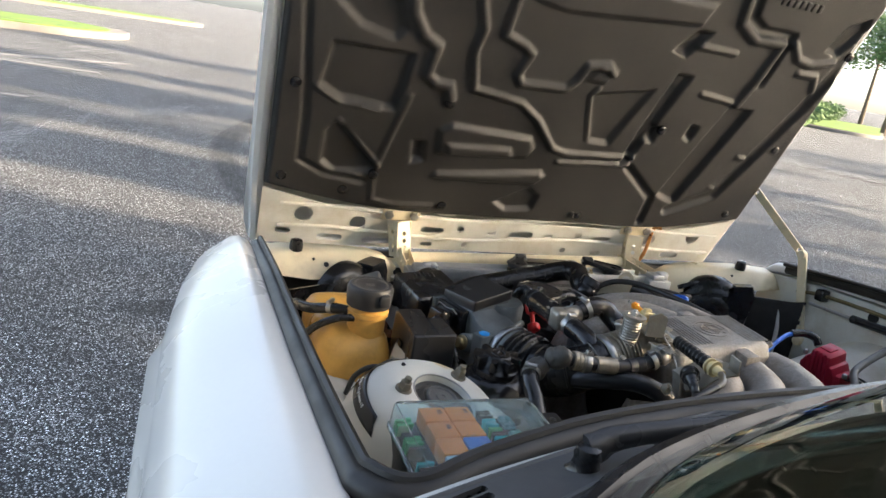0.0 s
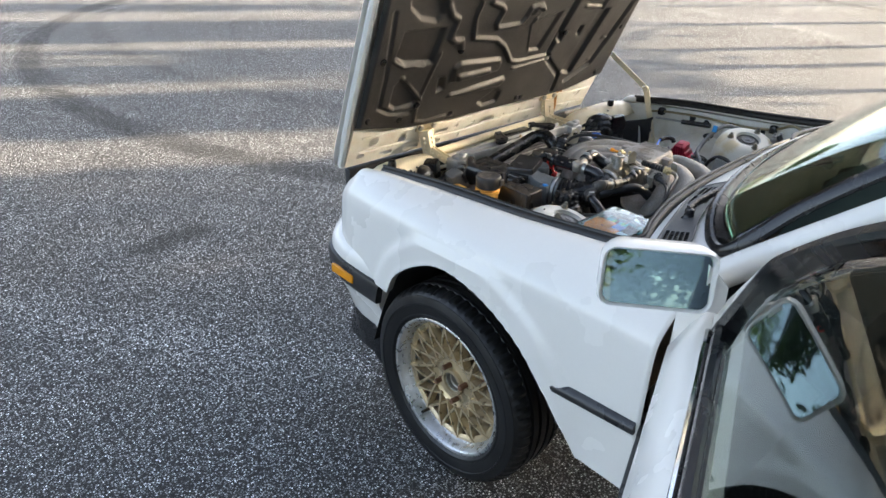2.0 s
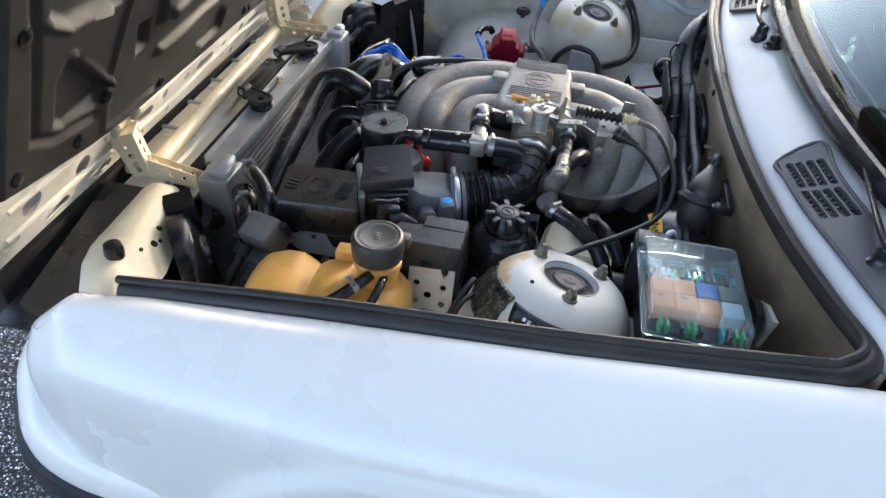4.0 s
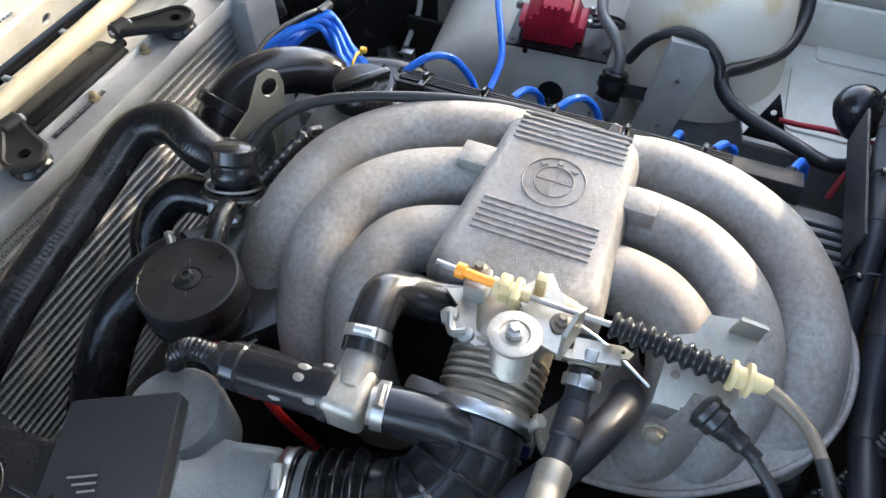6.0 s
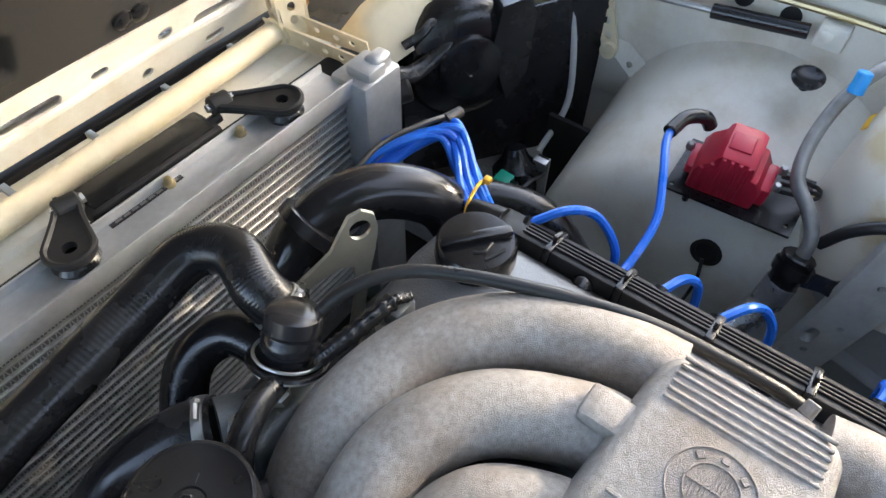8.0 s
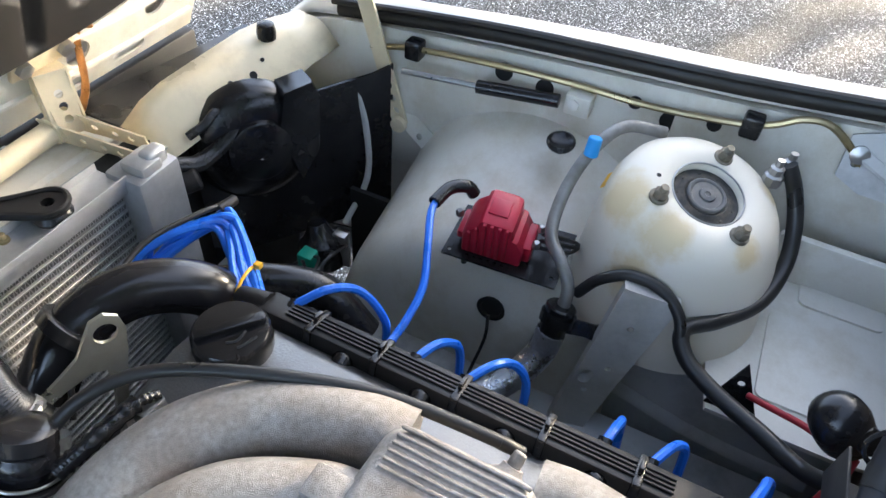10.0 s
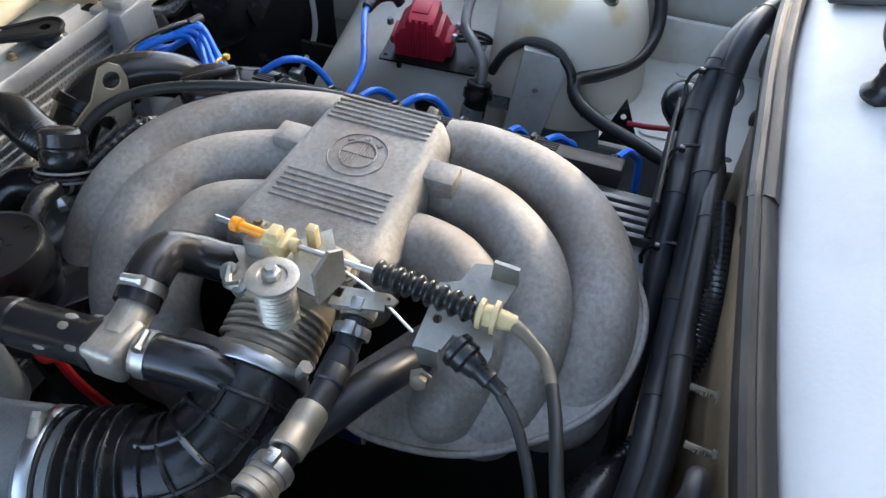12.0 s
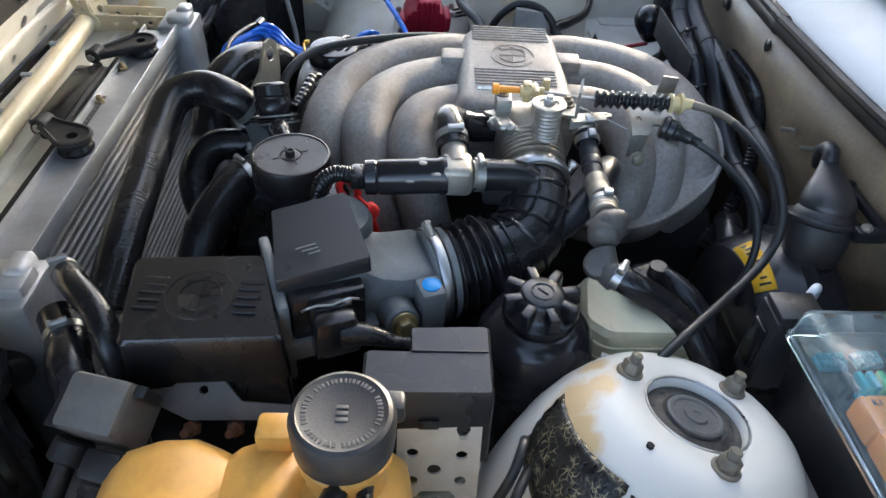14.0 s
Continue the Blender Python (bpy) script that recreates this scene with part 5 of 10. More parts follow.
def wheelhouse(side):
    """The humped inner wing over the wheel."""
    s = Shape()
    rings = []
    for k in range(33):
        a = math.pi * k / 32
        y = 0.125 + 0.21 * math.cos(a)
        h = 0.25 + 0.37 * math.sin(a) ** 0.42
        row = []
        for x, dz in ((0.405, -0.30), (0.408, -0.12), (0.415, -0.06), (0.43, -0.025), (0.455, -0.006), (0.49, 0.004), (0.54, 0.018), (0.60, 0.035), (0.655, 0.055), (0.672, 0.075)):
            row.append(Vector((side * x, y, max(0.25, h + dz + 0.03 * math.sin(a)))))
        rings.append(row)
    s.loft(rings, closed=False)
    ob = part("inner_wing", s, M_BAY, car, "off-white inner wing hump", 60)
    solid(ob, 0.003, 0)


wheelhouse(-1)
wheelhouse(1)


def side_wall(side):
    s = Shape()
    rings = []
    for y in np.linspace(0.53, -0.43, 25):
        zt = z_top(y) - 0.022
        low = 0.55 if y > -0.2 else 0.6
        rings.append([Vector((side * 0.682, y, zt)), Vector((side * 0.668, y, zt - 0.004)), Vector((side * 0.664, y, zt - 0.02)), Vector((side * 0.66, y, zt - 0.06)), Vector((side * 0.652, y, zt - 0.09)), Vector((side * 0.645, y, low))])
    s.loft(rings, closed=False)
    ob = part("side_wall", s, M_BAY, car, "off-white inner wing wall", 50)
    solid(ob, 0.003, 0)
    # dark discs on the wall stand for the shade in its holes
    for y, r, dz in ((-0.08, 0.009, -0.035), (0.02, 0.009, -0.03), (0.20, 0.013, -0.03), (-0.03, 0.015, -0.045), (0.14, 0.013, -0.04)):
        s = Shape()
        z = z_top(y) - 0.022 + dz
        s.lathe([(r, -0.001), (r, 0.004)], (side * 0.664, y, z), (-side, 0, 0.1), 14)
        part("wall_hole_disc", s, M_DARK, ob)
    # sealing strip on the wing edge
    s = Shape()
    pts = [(side * 0.665, 0.46, z_top(0.46) - 0.004), (side * 0.667, 0.2, z_top(0.2)), (side * 0.668, -0.1, z_top(-0.1)), (side * 0.669, -0.34, z_top(-0.34)), (side * 0.664, -0.385, 0.860), (side * 0.635, -0.41, 0.865), (side * 0.57, -0.386, 0.869), (side * 0.46, -0.354, 0.871), (side * 0.34, -0.333, 0.871), (side * 0.2, -0.32, 0.871), (0, -0.314, 0.871)]
    s.tube(pts, 0.013, 10, 8, 0.85)
    s.tube([Vector(p) + Vector((-side * 0.008, 0.008, 0.011)) for p in pts], 0.0055, 8, 8)
    part("edge_seal", s, M_SEAL, car, "black rubber bonnet seal")


side_wall(-1)
side_wall(1)

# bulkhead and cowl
# body white, darkened in the colour to offset strong sky light on the scuttle
M_COWL = mat("darkened_scuttle_paint", (0.58, 0.57, 0.545), 0.42, var=0.06, scale=7, bump=0.05, bscale=300, dirt=(0.4, 0.38, 0.34), dscale=5, damount=0.5, rvar=0.15)
def seal_y(x):
    return -0.314 - 0.072 * (abs(x) / 0.57) ** 2.4


s = Shape()
rings = []
for x in np.linspace(-0.66, 0.66, 31):
    ys = seal_y(x)
    rings.append([Vector((x, ys - 0.002, 0.861)), Vector((x, ys - 0.004, 0.80)), Vector((x, ys - 0.01, 0.70)), Vector((x, ys - 0.015, 0.5)), Vector((x, ys - 0.02, 0.3))])
s.loft(rings, closed=False)
bulkhead = part("bulkhead", s, M_BROWN, car, "dusty brown engine bulkhead", 60)
solid(bulkhead, 0.004, 0)
s = Shape()
rings = []
for x in np.linspace(-0.70, 0.70, 41):
    ys = seal_y(x) - 0.010
    yw = -0.405 - 0.165 * (abs(x) / 0.655) ** 2.2
    z1 = 0.876 + 0.002 * math.cos(x * 3)
    rings.append([Vector((x, ys, z1 - 0.02)), Vector((x, ys - 0.006, z1)), Vector((x, ys * 0.6 + yw * 0.4, z1 + 0.012)), Vector((x, yw + 0.012, z1 + 0.032)), Vector((x, yw - 0.02, z1 + 0.035))])
s.loft(rings, closed=False)
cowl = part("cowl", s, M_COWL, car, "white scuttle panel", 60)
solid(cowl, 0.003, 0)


def cowl_z(x, y):
    ys = seal_y(x) - 0.010
    yw = -0.405 - 0.165 * (abs(x) / 0.655) ** 2.2
    z1 = 0.876 + 0.002 * math.cos(x * 3)
    u = (ys - y) / (ys - yw)
    return float(np.interp(u, [0, 0.4, 0.88, 1.2], [z1, z1 + 0.012, z1 + 0.032, z1 + 0.036]))


def on_cowl(shape, lift):
    for v in shape.bm.verts:
        v.co.z += cowl_z(v.co.x, v.co.y) + lift
    return shape


def scuttle_panel(front, rear, grilles):
    """A black moulded panel laid on the scuttle, pierced by rows of long slots."""
    holes = []
    for xa, xb, rows, cols in grilles:
        for i in range(rows):
            x0 = xa + (xb - xa) * i / rows
            x1 = x0 + (xb - xa) / rows * 0.9
            for j in range(cols):
                ends = []
                for x in (x0, x1):
                    yf, yr = np.interp(x, *zip(*front)) - 0.006, np.interp(x, *zip(*rear)) + 0.006
                    ends.append((x, yf + (yr - yf) * (j + 0.1) / cols, yf + (yr - yf) * (j + 0.88) / cols))
                (xl, a, b), (xr, c, d) = ends
                k = (xr - xl) * 0.05
                w1, w2 = (b - a) * 0.25, (d - c) * 0.25
                holes.append([(xl, a + w1), (xl + k, a), (xr - k, c), (xr, c + w2), (xr, d - w2), (xr - k, d), (xl + k, b), (xl, b - w1)])
    s = Shape()
    s.plate([*front, *rear[::-1]], 0.005, None, holes)
    panel = part("scuttle_grille", on_cowl(s, 0.004), M_SCUTTLE, cowl, "dusty black plastic intake panel with slots")
    s = Shape()
    s.tube([Vector((x, y, cowl_z(x, y) + 0.0075)) for x, y in (*front, *rear[::-1], front[0])], 0.003, 8, 4)
    part("panel_rim", s, M_SCUTTLE, panel)
    for xa, xb, rows, cols in grilles:
        inner = [(x, float(np.interp(x, *zip(*front))) - 0.005) for x in np.linspace(xa, xb, 5)]
        outer = [(x, float(np.interp(x, *zip(*rear))) + 0.005) for x in np.linspace(xb, xa, 5)]
        # near-black sheet over the uncut scuttle, for the dark under the slots
        s = Shape()
        s.plate([*inner, *outer], 0.0008)
        part("grille_dark_sheet", on_cowl(s, 0.0022), M_DARK, panel)
        s = Shape()
        n = int(abs(xb - xa) / 0.009)
        for i in range(n):
            for sg in (-1, 1):
                x = xa + (xb - xa) * i / n
                xe = min(max(xa, xb), max(min(xa, xb), x + sg * 0.035))
                a, b = np.interp(x, *zip(*front)) - 0.006, np.interp(xe, *zip(*rear)) + 0.006
                s.tube([Vector((x, a, cowl_z(x, a) + 0.0042)), Vector((xe, b, cowl_z(xe, b) + 0.0042))], 0.0007, 4, 2)
        tagged(part("grille_wire", s, M_RUBBER, panel), kind="stuff")
    return panel


def sprung(side, rows):
    return sorted((side * x, y) for x, y in rows)


FRONT = [(0.298, -0.357), (0.34, -0.362), (0.405, -0.374), (0.47, -0.392), (0.58, -0.425), (0.70, -0.464)]
REAR = [(0.268, -0.414), (0.34, -0.421), (0.42, -0.438), (0.524, -0.468), (0.63, -0.512), (0.69, -0.52)]
scuttle_panel(sprung(-1, FRONT), sprung(-1, REAR), [(-0.43, -0.300, 2, 4), (-0.69, -0.585, 2, 5)])
scuttle_panel(sprung(1, FRONT), sprung(1, REAR), [(0.308, 0.425, 2, 4)])
# wiper spindles, arms and blades
for x, y, dx in ((-0.51, -0.438, 0.46), (0.12, -0.385, 0.46)):
    z = cowl_z(x, y)
    w = thing("windscreen_wiper", "black windscreen wiper parked on the scuttle", "wiper", (x, y, z), "windscreen wipers")
    s = Shape()
    s.lathe([(0.016, 0), (0.017, 0.004), (0.012, 0.009), (0.010, 0.018), (0.011, 0.021), (0.009, 0.028), (0.005, 0.03)], (x, y, z), (0, 0, 1), 18)
    part("spindle", s, M_RUBBER, w)
    s = Shape()
    e = Vector((x + dx * 0.75, y - 0.02, z + 0.06)) if x < 0 else Vector((x + dx * 0.75, y - 0.06, z + 0.04))
    s.tube([(x, y, z + 0.026), (x + 0.06, y + 0.003, z + 0.036), e], lambda u: 0.012 - 0.007 * u, 8, 8, 0.45)
    part("arm", s, M_GREYPL, w)
    s = Shape()
    s.tube([e + Vector((-0.24, 0.01, -0.02)), e + Vector((0, 0, 0.005)), e + Vector((0.24, -0.07, -0.01))], 0.006, 6, 8)
    s.tube([e + Vector((-0.24, 0.008, -0.032)), e + Vector((0, -0.002, -0.018)), e + Vector((0.24, -0.072, -0.022))], 0.004, 6, 8, 2.0)
    part("blade", s, M_RUBBER, w)
s = Shape()
s.lathe([(0.016, 0), (0.017, 0.003), (0.012, 0.005), (0.012, 0.012), (0.009, 0.014), (0.0095, 0.022), (0.006, 0.025)], (0.073, -0.399, cowl_z(0.073, -0.399)), (0, 0, 1), 18)
part("washer_jet", s, M_RUBBER, cowl)

# beams of the front: cross panel, tube, tilted cream stays
s = Shape()
s.box((-0.45, 0.555, 0.60), (0.45, 0.635, 0.672), 0.008)
part("front_crossmember", s, M_BAY, car, "off-white front cross panel")
s = Shape()
s.plate([(-0.365, 0.537), (0.365, 0.537), (0.365, 0.668), (-0.365, 0.668)], 0.004, Matrix.Translation((0, 0, 0.682)), [circle(-0.29, 0.56, 0.008, 12), circle(0.285, 0.56, 0.008, 12), slot(0.33, 0.60, 0.03, 0.014), slot(-0.33, 0.60, 0.03, 0.014)])
s.tube([(-0.36, 0.61, 0.686), (0, 0.612, 0.687), (0.36, 0.61, 0.686)], 0.006, 8, 6, 0.5)
part("front_shelf", s, M_BAY, car, "pale painted shelf before the radiator")
s = Shape()
s.box((-0.66, 0.58, 0.64), (0.66, 0.70, 0.645), 0.002)
part("grille_top", s, M_GREYPL, car)
s = Shape()
s.tube([(-0.315, 0.632, 0.700), (-0.1, 0.64, 0.702), (0.1, 0.647, 0.704), (0.305, 0.655, 0.706)], 0.0145, 16, 4)
part("hinge_tube", s, M_CREAM, car, "cream painted hinge tube")
s = Shape()
s.box((-0.30, 0.665, 0.668), (0.30, 0.70, 0.685), 0.004)
part("cross_flange", s, M_CREAM, car)
for i in range(6):
    x = -0.26 + 0.104 * i
    s = Shape()
    s.box((x - 0.004, 0.655, 0.672), (x + 0.004, 0.703, 0.689), 0.001)
    part("flange_clip", s, M_STEEL, car)
for sd in (-1, 1):
    s = Shape()
    hx = sd * 0.312
    a, b = Vector((hx, 0.652, 0.708)), Vector((sd * 0.325, 0.535, 0.705))
    m = frame_of(a, b - a, (sd, 0, 0.25))
    L = (b - a).length
    for off in (-0.012, 0.012):
        s.plate([(-0.02, -0.016), (L, -0.013), (L, 0.010), (-0.008, 0.018)], 0.0025, m @ Matrix.Translation((0, 0, off)), [circle(L * q, 0, 0.0045, 8) for q in (0.35, 0.6, 0.8)])
    s.lathe([(0.018, -0.016), (0.019, 0), (0.018, 0.016)], a, (1, 0, 0), 18)
    part("hinge_bracket", s, M_CREAM, car)
    # cream panel from the radiator up to the wing's front corner
    s = Shape()
    rows = [((0.350, 0.548, 0.665), (0.352, 0.568, 0.70), (0.352, 0.595, 0.702)), ((0.372, 0.532, 0.668), (0.382, 0.562, 0.722), (0.385, 0.588, 0.725)), ((0.41, 0.519, 0.68), (0.42, 0.556, 0.732), (0.42, 0.583, 0.735)),
            ((0.445, 0.508, 0.693), (0.46, 0.549, 0.736), (0.46, 0.578, 0.739)), ((0.553, 0.478, 0.699), (0.56, 0.527, 0.740), (0.57, 0.572, 0.743)), ((0.60, 0.474, 0.706), (0.60, 0.513, 0.742), (0.61, 0.56, 0.745)), ((0.655, 0.46, 0.715), (0.655, 0.488, 0.745), (0.66, 0.53, 0.748))]
    rows = [[Vector((sd * x, y, z)) for x, y, z in r] for r in rows]
    s.loft([[r[0] + Vector((0, 0.008, 0)), r[0], r[0].lerp(r[1], 0.5), r[1] - (r[1] - r[0]) * 0.08, r[1] + (r[2] - r[1]) * 0.12, r[2]] for r in rows], closed=False)
    stay = part("front_stay", s, M_CREAM, car, "cream painted panel from radiator to wing", 40)
    solid(stay, 0.003, 0)
    # holes of the panel drawn as dark discs, not pierced
    for u, w, rad in ((0.28, 0.55, 0.0045), (0.62, 0.5, 0.0055), (0.86, 0.7, 0.003), (0.5, 0.4, 0.003)):
        a, b = rows[3][0].lerp(rows[4][0], u), rows[3][1].lerp(rows[4][1], u)
        nrm = (b - a).cross(rows[4][0] - rows[3][0])
        nrm = nrm if nrm.y < 0 else -nrm
        s = Shape()
        s.lathe([(rad, -0.002), (rad, 0.0034)], a.lerp(b, w), nrm, 12)
        part("stay_hole_disc", s, M_DARK, stay)
    s = Shape()
    s.tube([rows[1][0] + Vector((sd * 0.02, -0.006, 0.02)), rows[2][0] + Vector((0, -0.008, 0.022)), rows[2][0] + Vector((sd * 0.02, -0.01, 0.03)), rows[3][0] + Vector((0, -0.008, 0.012))], 0.006, 8, 6, 0.6)
    part("stay_clip", s, M_BLACK, stay, "black plastic retaining clip")
    s = Shape()
    s.lathe([(0.013, 0), (0.014, 0.01), (0.012, 0.022), (0.008, 0.024)], (sd * 0.578, 0.53, 0.741), (0, 0, 1), 16)
    part("bump_stop", s, M_RUBBER, car)
    # headlamp backs
    c = Vector((sd * 0.468, 0.482, 0.645))
    ax = Vector((-sd * 0.57, -0.82, 0.12)).normalized()
    # black sheet added across the cavity, which reads as a dark void
    s = Shape()
    s.plate([(0, -0.25), (0.30, -0.25), (0.30, 0.02), (0.27, 0.012), (0.12, 0.0), (0.0, -0.035)], 0.004, Matrix(((sd * 0.8216, 0, -sd * 0.57, sd * 0.40), (-0.57, 0, -0.8216, 0.536), (0, 1, 0, 0.70), (0, 0, 0, 1))))
    part("headlamp_panel", s, M_GLOSSB, car, "black panel across the dark headlamp cavity")
    s = Shape()
    s.lathe([(0.088, -0.02), (0.086, -0.004), (0.082, 0.006), (0.074, 0.013), (0.058, 0.019), (0.046, 0.021), (0.044, 0.027), (0.040, 0.029), (0.010, 0.030), (0.008, 0.027), (0.003, 0.027)], c, ax, 48)
    lamp = part("headlamp_housing", s, M_BLACK, car, "black plastic headlamp housing")
    m = frame_of(c, (0.82, -sd * 0.57, 0), ax) if sd > 0 else frame_of(c, (0.82, 0.57, 0), ax)
    s = Shape()
    s.loft([[m @ Vector((k * x, y, z)) for x, y in ((0.03, 0.02), (0.045, 0.078), (0.085, 0.085), (0.095, 0.06), (0.085, -0.02), (0.055, -0.06))] for k, z in ((1, -0.02), (1, 0.018), (0.96, 0.026))])
    part("cowl_fin", s, M_BLACK, lamp)
    s = Shape()
    s.tube([(sd * 0.355, 0.515, 0.672), (sd * 0.378, 0.503, 0.664), (sd * 0.405, 0.497, 0.668), (sd * 0.44, 0.486, 0.684), (sd * 0.48, 0.474, 0.694)], lambda u: 0.012 - 0.006 * abs(u - 0.3), 12, 8, 0.5)
    part("lower_lip", s, M_BLACK, lamp, "shiny black moulded lip")
    s = Shape()
    s.lathe([(0.012, -0.03), (0.016, -0.026), (0.016, 0.004), (0.013, 0.007), (0.005, 0.008)], (sd * 0.362, 0.50, 0.65), (sd * 0.7, -0.6, 0.2), 16)
    part("adjuster_cap", s, M_MATTB, lamp)
    # near-black plate stands for the dark void behind the lamp
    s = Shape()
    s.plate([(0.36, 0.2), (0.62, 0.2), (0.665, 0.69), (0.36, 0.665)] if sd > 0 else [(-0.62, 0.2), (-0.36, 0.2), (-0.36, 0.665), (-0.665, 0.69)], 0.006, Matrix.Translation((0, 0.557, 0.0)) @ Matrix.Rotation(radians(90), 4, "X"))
    part("headlamp_void_plate", s, M_DARK, car)

# rail and brace at the towers
M_BRACE = mat("dulled_brace_paint", (0.58, 0.565, 0.525), 0.5, var=0.12, scale=12, dirt=(0.2, 0.18, 0.15), dscale=10, damount=0.5)
for sd in (-1, 1):
    s = Shape()
    s.box((sd * 0.385 - 0.03, -0.35, 0.38), (sd * 0.385 + 0.03, 0.52, 0.46), 0.008)
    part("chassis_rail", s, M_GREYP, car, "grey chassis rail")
    s = Shape()
    a, b = Vector((sd * 0.405, -0.078, 0.705)), Vector((sd * 0.385, -0.03, 0.40))
    m = frame_of(a, b - a, (-sd, -0.25, 0.1))
    L = (b - a).length
    s.plate([(-0.01, -0.030), (L * 0.5, -0.024), (L, -0.022), (L, 0.024), (L * 0.5, 0.026), (-0.01, 0.032)], 0.014, m, [circle(0.045, 0.0, 0.004, 10), circle(0.12, 0.006, 0.004, 10), circle(0.17, -0.004, 0.004, 10), slot(0.145, -0.012, 0.026, 0.014)])
    part("tower_brace", s, M_BRACE, car, "grey pressed brace under the tower")
s = Shape()
s.plate([(0.36, -0.175), (0.47, -0.155), (0.60, -0.19), (0.655, -0.22), (0.655, -0.42), (0.37, -0.375), (0.36, -0.31)], 0.006, Matrix.Translation((0, 0, 0.615)), [circle(0.40, -0.20, 0.008, 10), circle(0.39, -0.34, 0.006, 10)])
s2 = Shape()
s2.box((0.438, -0.40, 0.30), (0.446, -0.03, 0.612), 0.003)
s2.tube([(0.436, -0.08, 0.50), (0.436, -0.2, 0.47), (0.436, -0.34, 0.46)], 0.012, 8, 6, 0.4)
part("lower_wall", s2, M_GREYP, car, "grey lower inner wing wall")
tray = part("battery_tray", s, M_BAY, car, "white painted battery tray")
s = Shape()
s.plate(rounded(0.07, 0.05, 0.01), 0.004, Matrix.Translation((0.47, -0.27, 0.6205)))
s.plate(rounded(0.025, 0.05, 0.01), 0.004, Matrix.Translation((0.59, -0.30, 0.6205)))
part("pressed_panel", s, M_BAY, tray)
s = Shape()
s.box((0.37, -0.42, 0.45), (0.66, -0.405, 0.68), 0.004)
s.box((0.60, -0.42, 0.62), (0.612, -0.2, 0.69), 0.004)
part("tray_wall", s, M_BAY, tray)
s = Shape()
s.box((-0.66, -0.42, 0.60), (-0.37, -0.20, 0.612), 0.004)
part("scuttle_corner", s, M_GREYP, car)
# bonnet latch plate in the far rear corner
s = Shape()
m = frame_of((0.655, -0.225, 0.79), (0, -1, 0.05), (-1, 0, 0.3))
s.plate([(0.0, -0.03), (0.03, -0.045), (0.10, -0.05), (0.17, -0.03), (0.185, 0.025), (0.16, 0.045), (0.08, 0.05), (0.065, 0.03), (0.07, 0.005), (0.03, 0.03), (0.0, 0.02)], 0.004, m, [slot(0.115, -0.018, 0.05, 0.02), circle(0.1, 0.02, 0.012, 12), circle(0.015, -0.01, 0.006, 8)])
s.tube([m @ Vector((x, y, 0.006)) for x, y in ((0.02, 0.0), (0.06, -0.02), (0.1, -0.04), (0.14, -0.035), (0.15, 0.0))], 0.008, 8, 6, 0.5)
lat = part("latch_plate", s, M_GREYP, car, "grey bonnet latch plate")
for x, y in ((0.015, 0.0), (0.16, 0.02)):
    s = Shape()
    s.lathe([(0.011, 0.003), (0.011, 0.009), (0.005, 0.011)], m @ Vector((x, y, 0)), m.to_3x3() @ Vector((0, 0, 1)), 12)
    part("rivet", s, M_STEEL, lat)
s = Shape()
s.box((0.56, -0.45, 0.64), (0.66, -0.36, 0.745), 0.012)
s.box((0.50, -0.44, 0.66), (0.57, -0.38, 0.71), 0.012)
part("air_duct", s, M_BLACK, car, "black heater air duct")

# ---- radiator ----
rad = thing("radiator", "bare aluminium radiator with fine fins and welded tanks", "radiator", (0, 0.48, 0.3))
RX0, RX1, RYF, RYB, RZ = -0.275, 0.262, 0.538, 0.507, 0.712
s = Shape()
s.box((RX0, RYB + 0.004, 0.3), (RX1, RYF, RZ - 0.006))
part("core", s, M_FIN, rad)
for i in range(28):
    z = RZ - 0.016 - i * 0.0125
    s = Shape()
    s.box((RX0, RYB, z - 0.0014), (RX1, RYB + 0.008, z + 0.0014), 0.0006, None, 1)
    part("cooling_tube", s, M_TUBE, rad)
s = Shape()
for i in range(28):
    z = RZ - 0.0225 - i * 0.0125
    n = 150
    for j in range(n):
        x = RX0 + (RX1 - RX0) * (j + 0.5) / n
        sg = 1 if j % 2 else -1
        v = [s.bm.verts.new(p) for p in ((x - 0.0016, RYB + 0.0015, z - sg * 0.0046), (x - 0.0004, RYB + 0.0015, z - sg * 0.0048), (x + 0.0018, RYB + 0.0015, z + sg * 0.0046), (x + 0.0004, RYB + 0.0015, z + sg * 0.0048))]
        s.bm.faces.new(v)
me = bpy.data.meshes.new("cooling_core")
s.bm.to_mesh(me)
s.bm.free()
me.materials.append(M_TUBE)
tagged(part("cooling_core", me, M_TUBE, rad), kind="stuff")
s = Shape()
s.box((RX0 - 0.005, RYB - 0.006, RZ - 0.004), (RX1 + 0.005, RYF + 0.012, RZ), 0.001)
part("top_channel", s, M_RAD, rad, "pale aluminium channel")
s = Shape()
s.box((RX0 - 0.005, RYB - 0.008, RZ - 0.012), (RX1 + 0.005, RYB - 0.005, RZ + 0.012), 0.001)
part("channel_lip", s, M_RAD, rad)
s = Shape()
s.box((RX0 - 0.005, RYF + 0.009, RZ - 0.012), (RX1 + 0.005, RYF + 0.012, RZ + 0.010), 0.001)
part("channel_lip", s, M_RAD, rad)
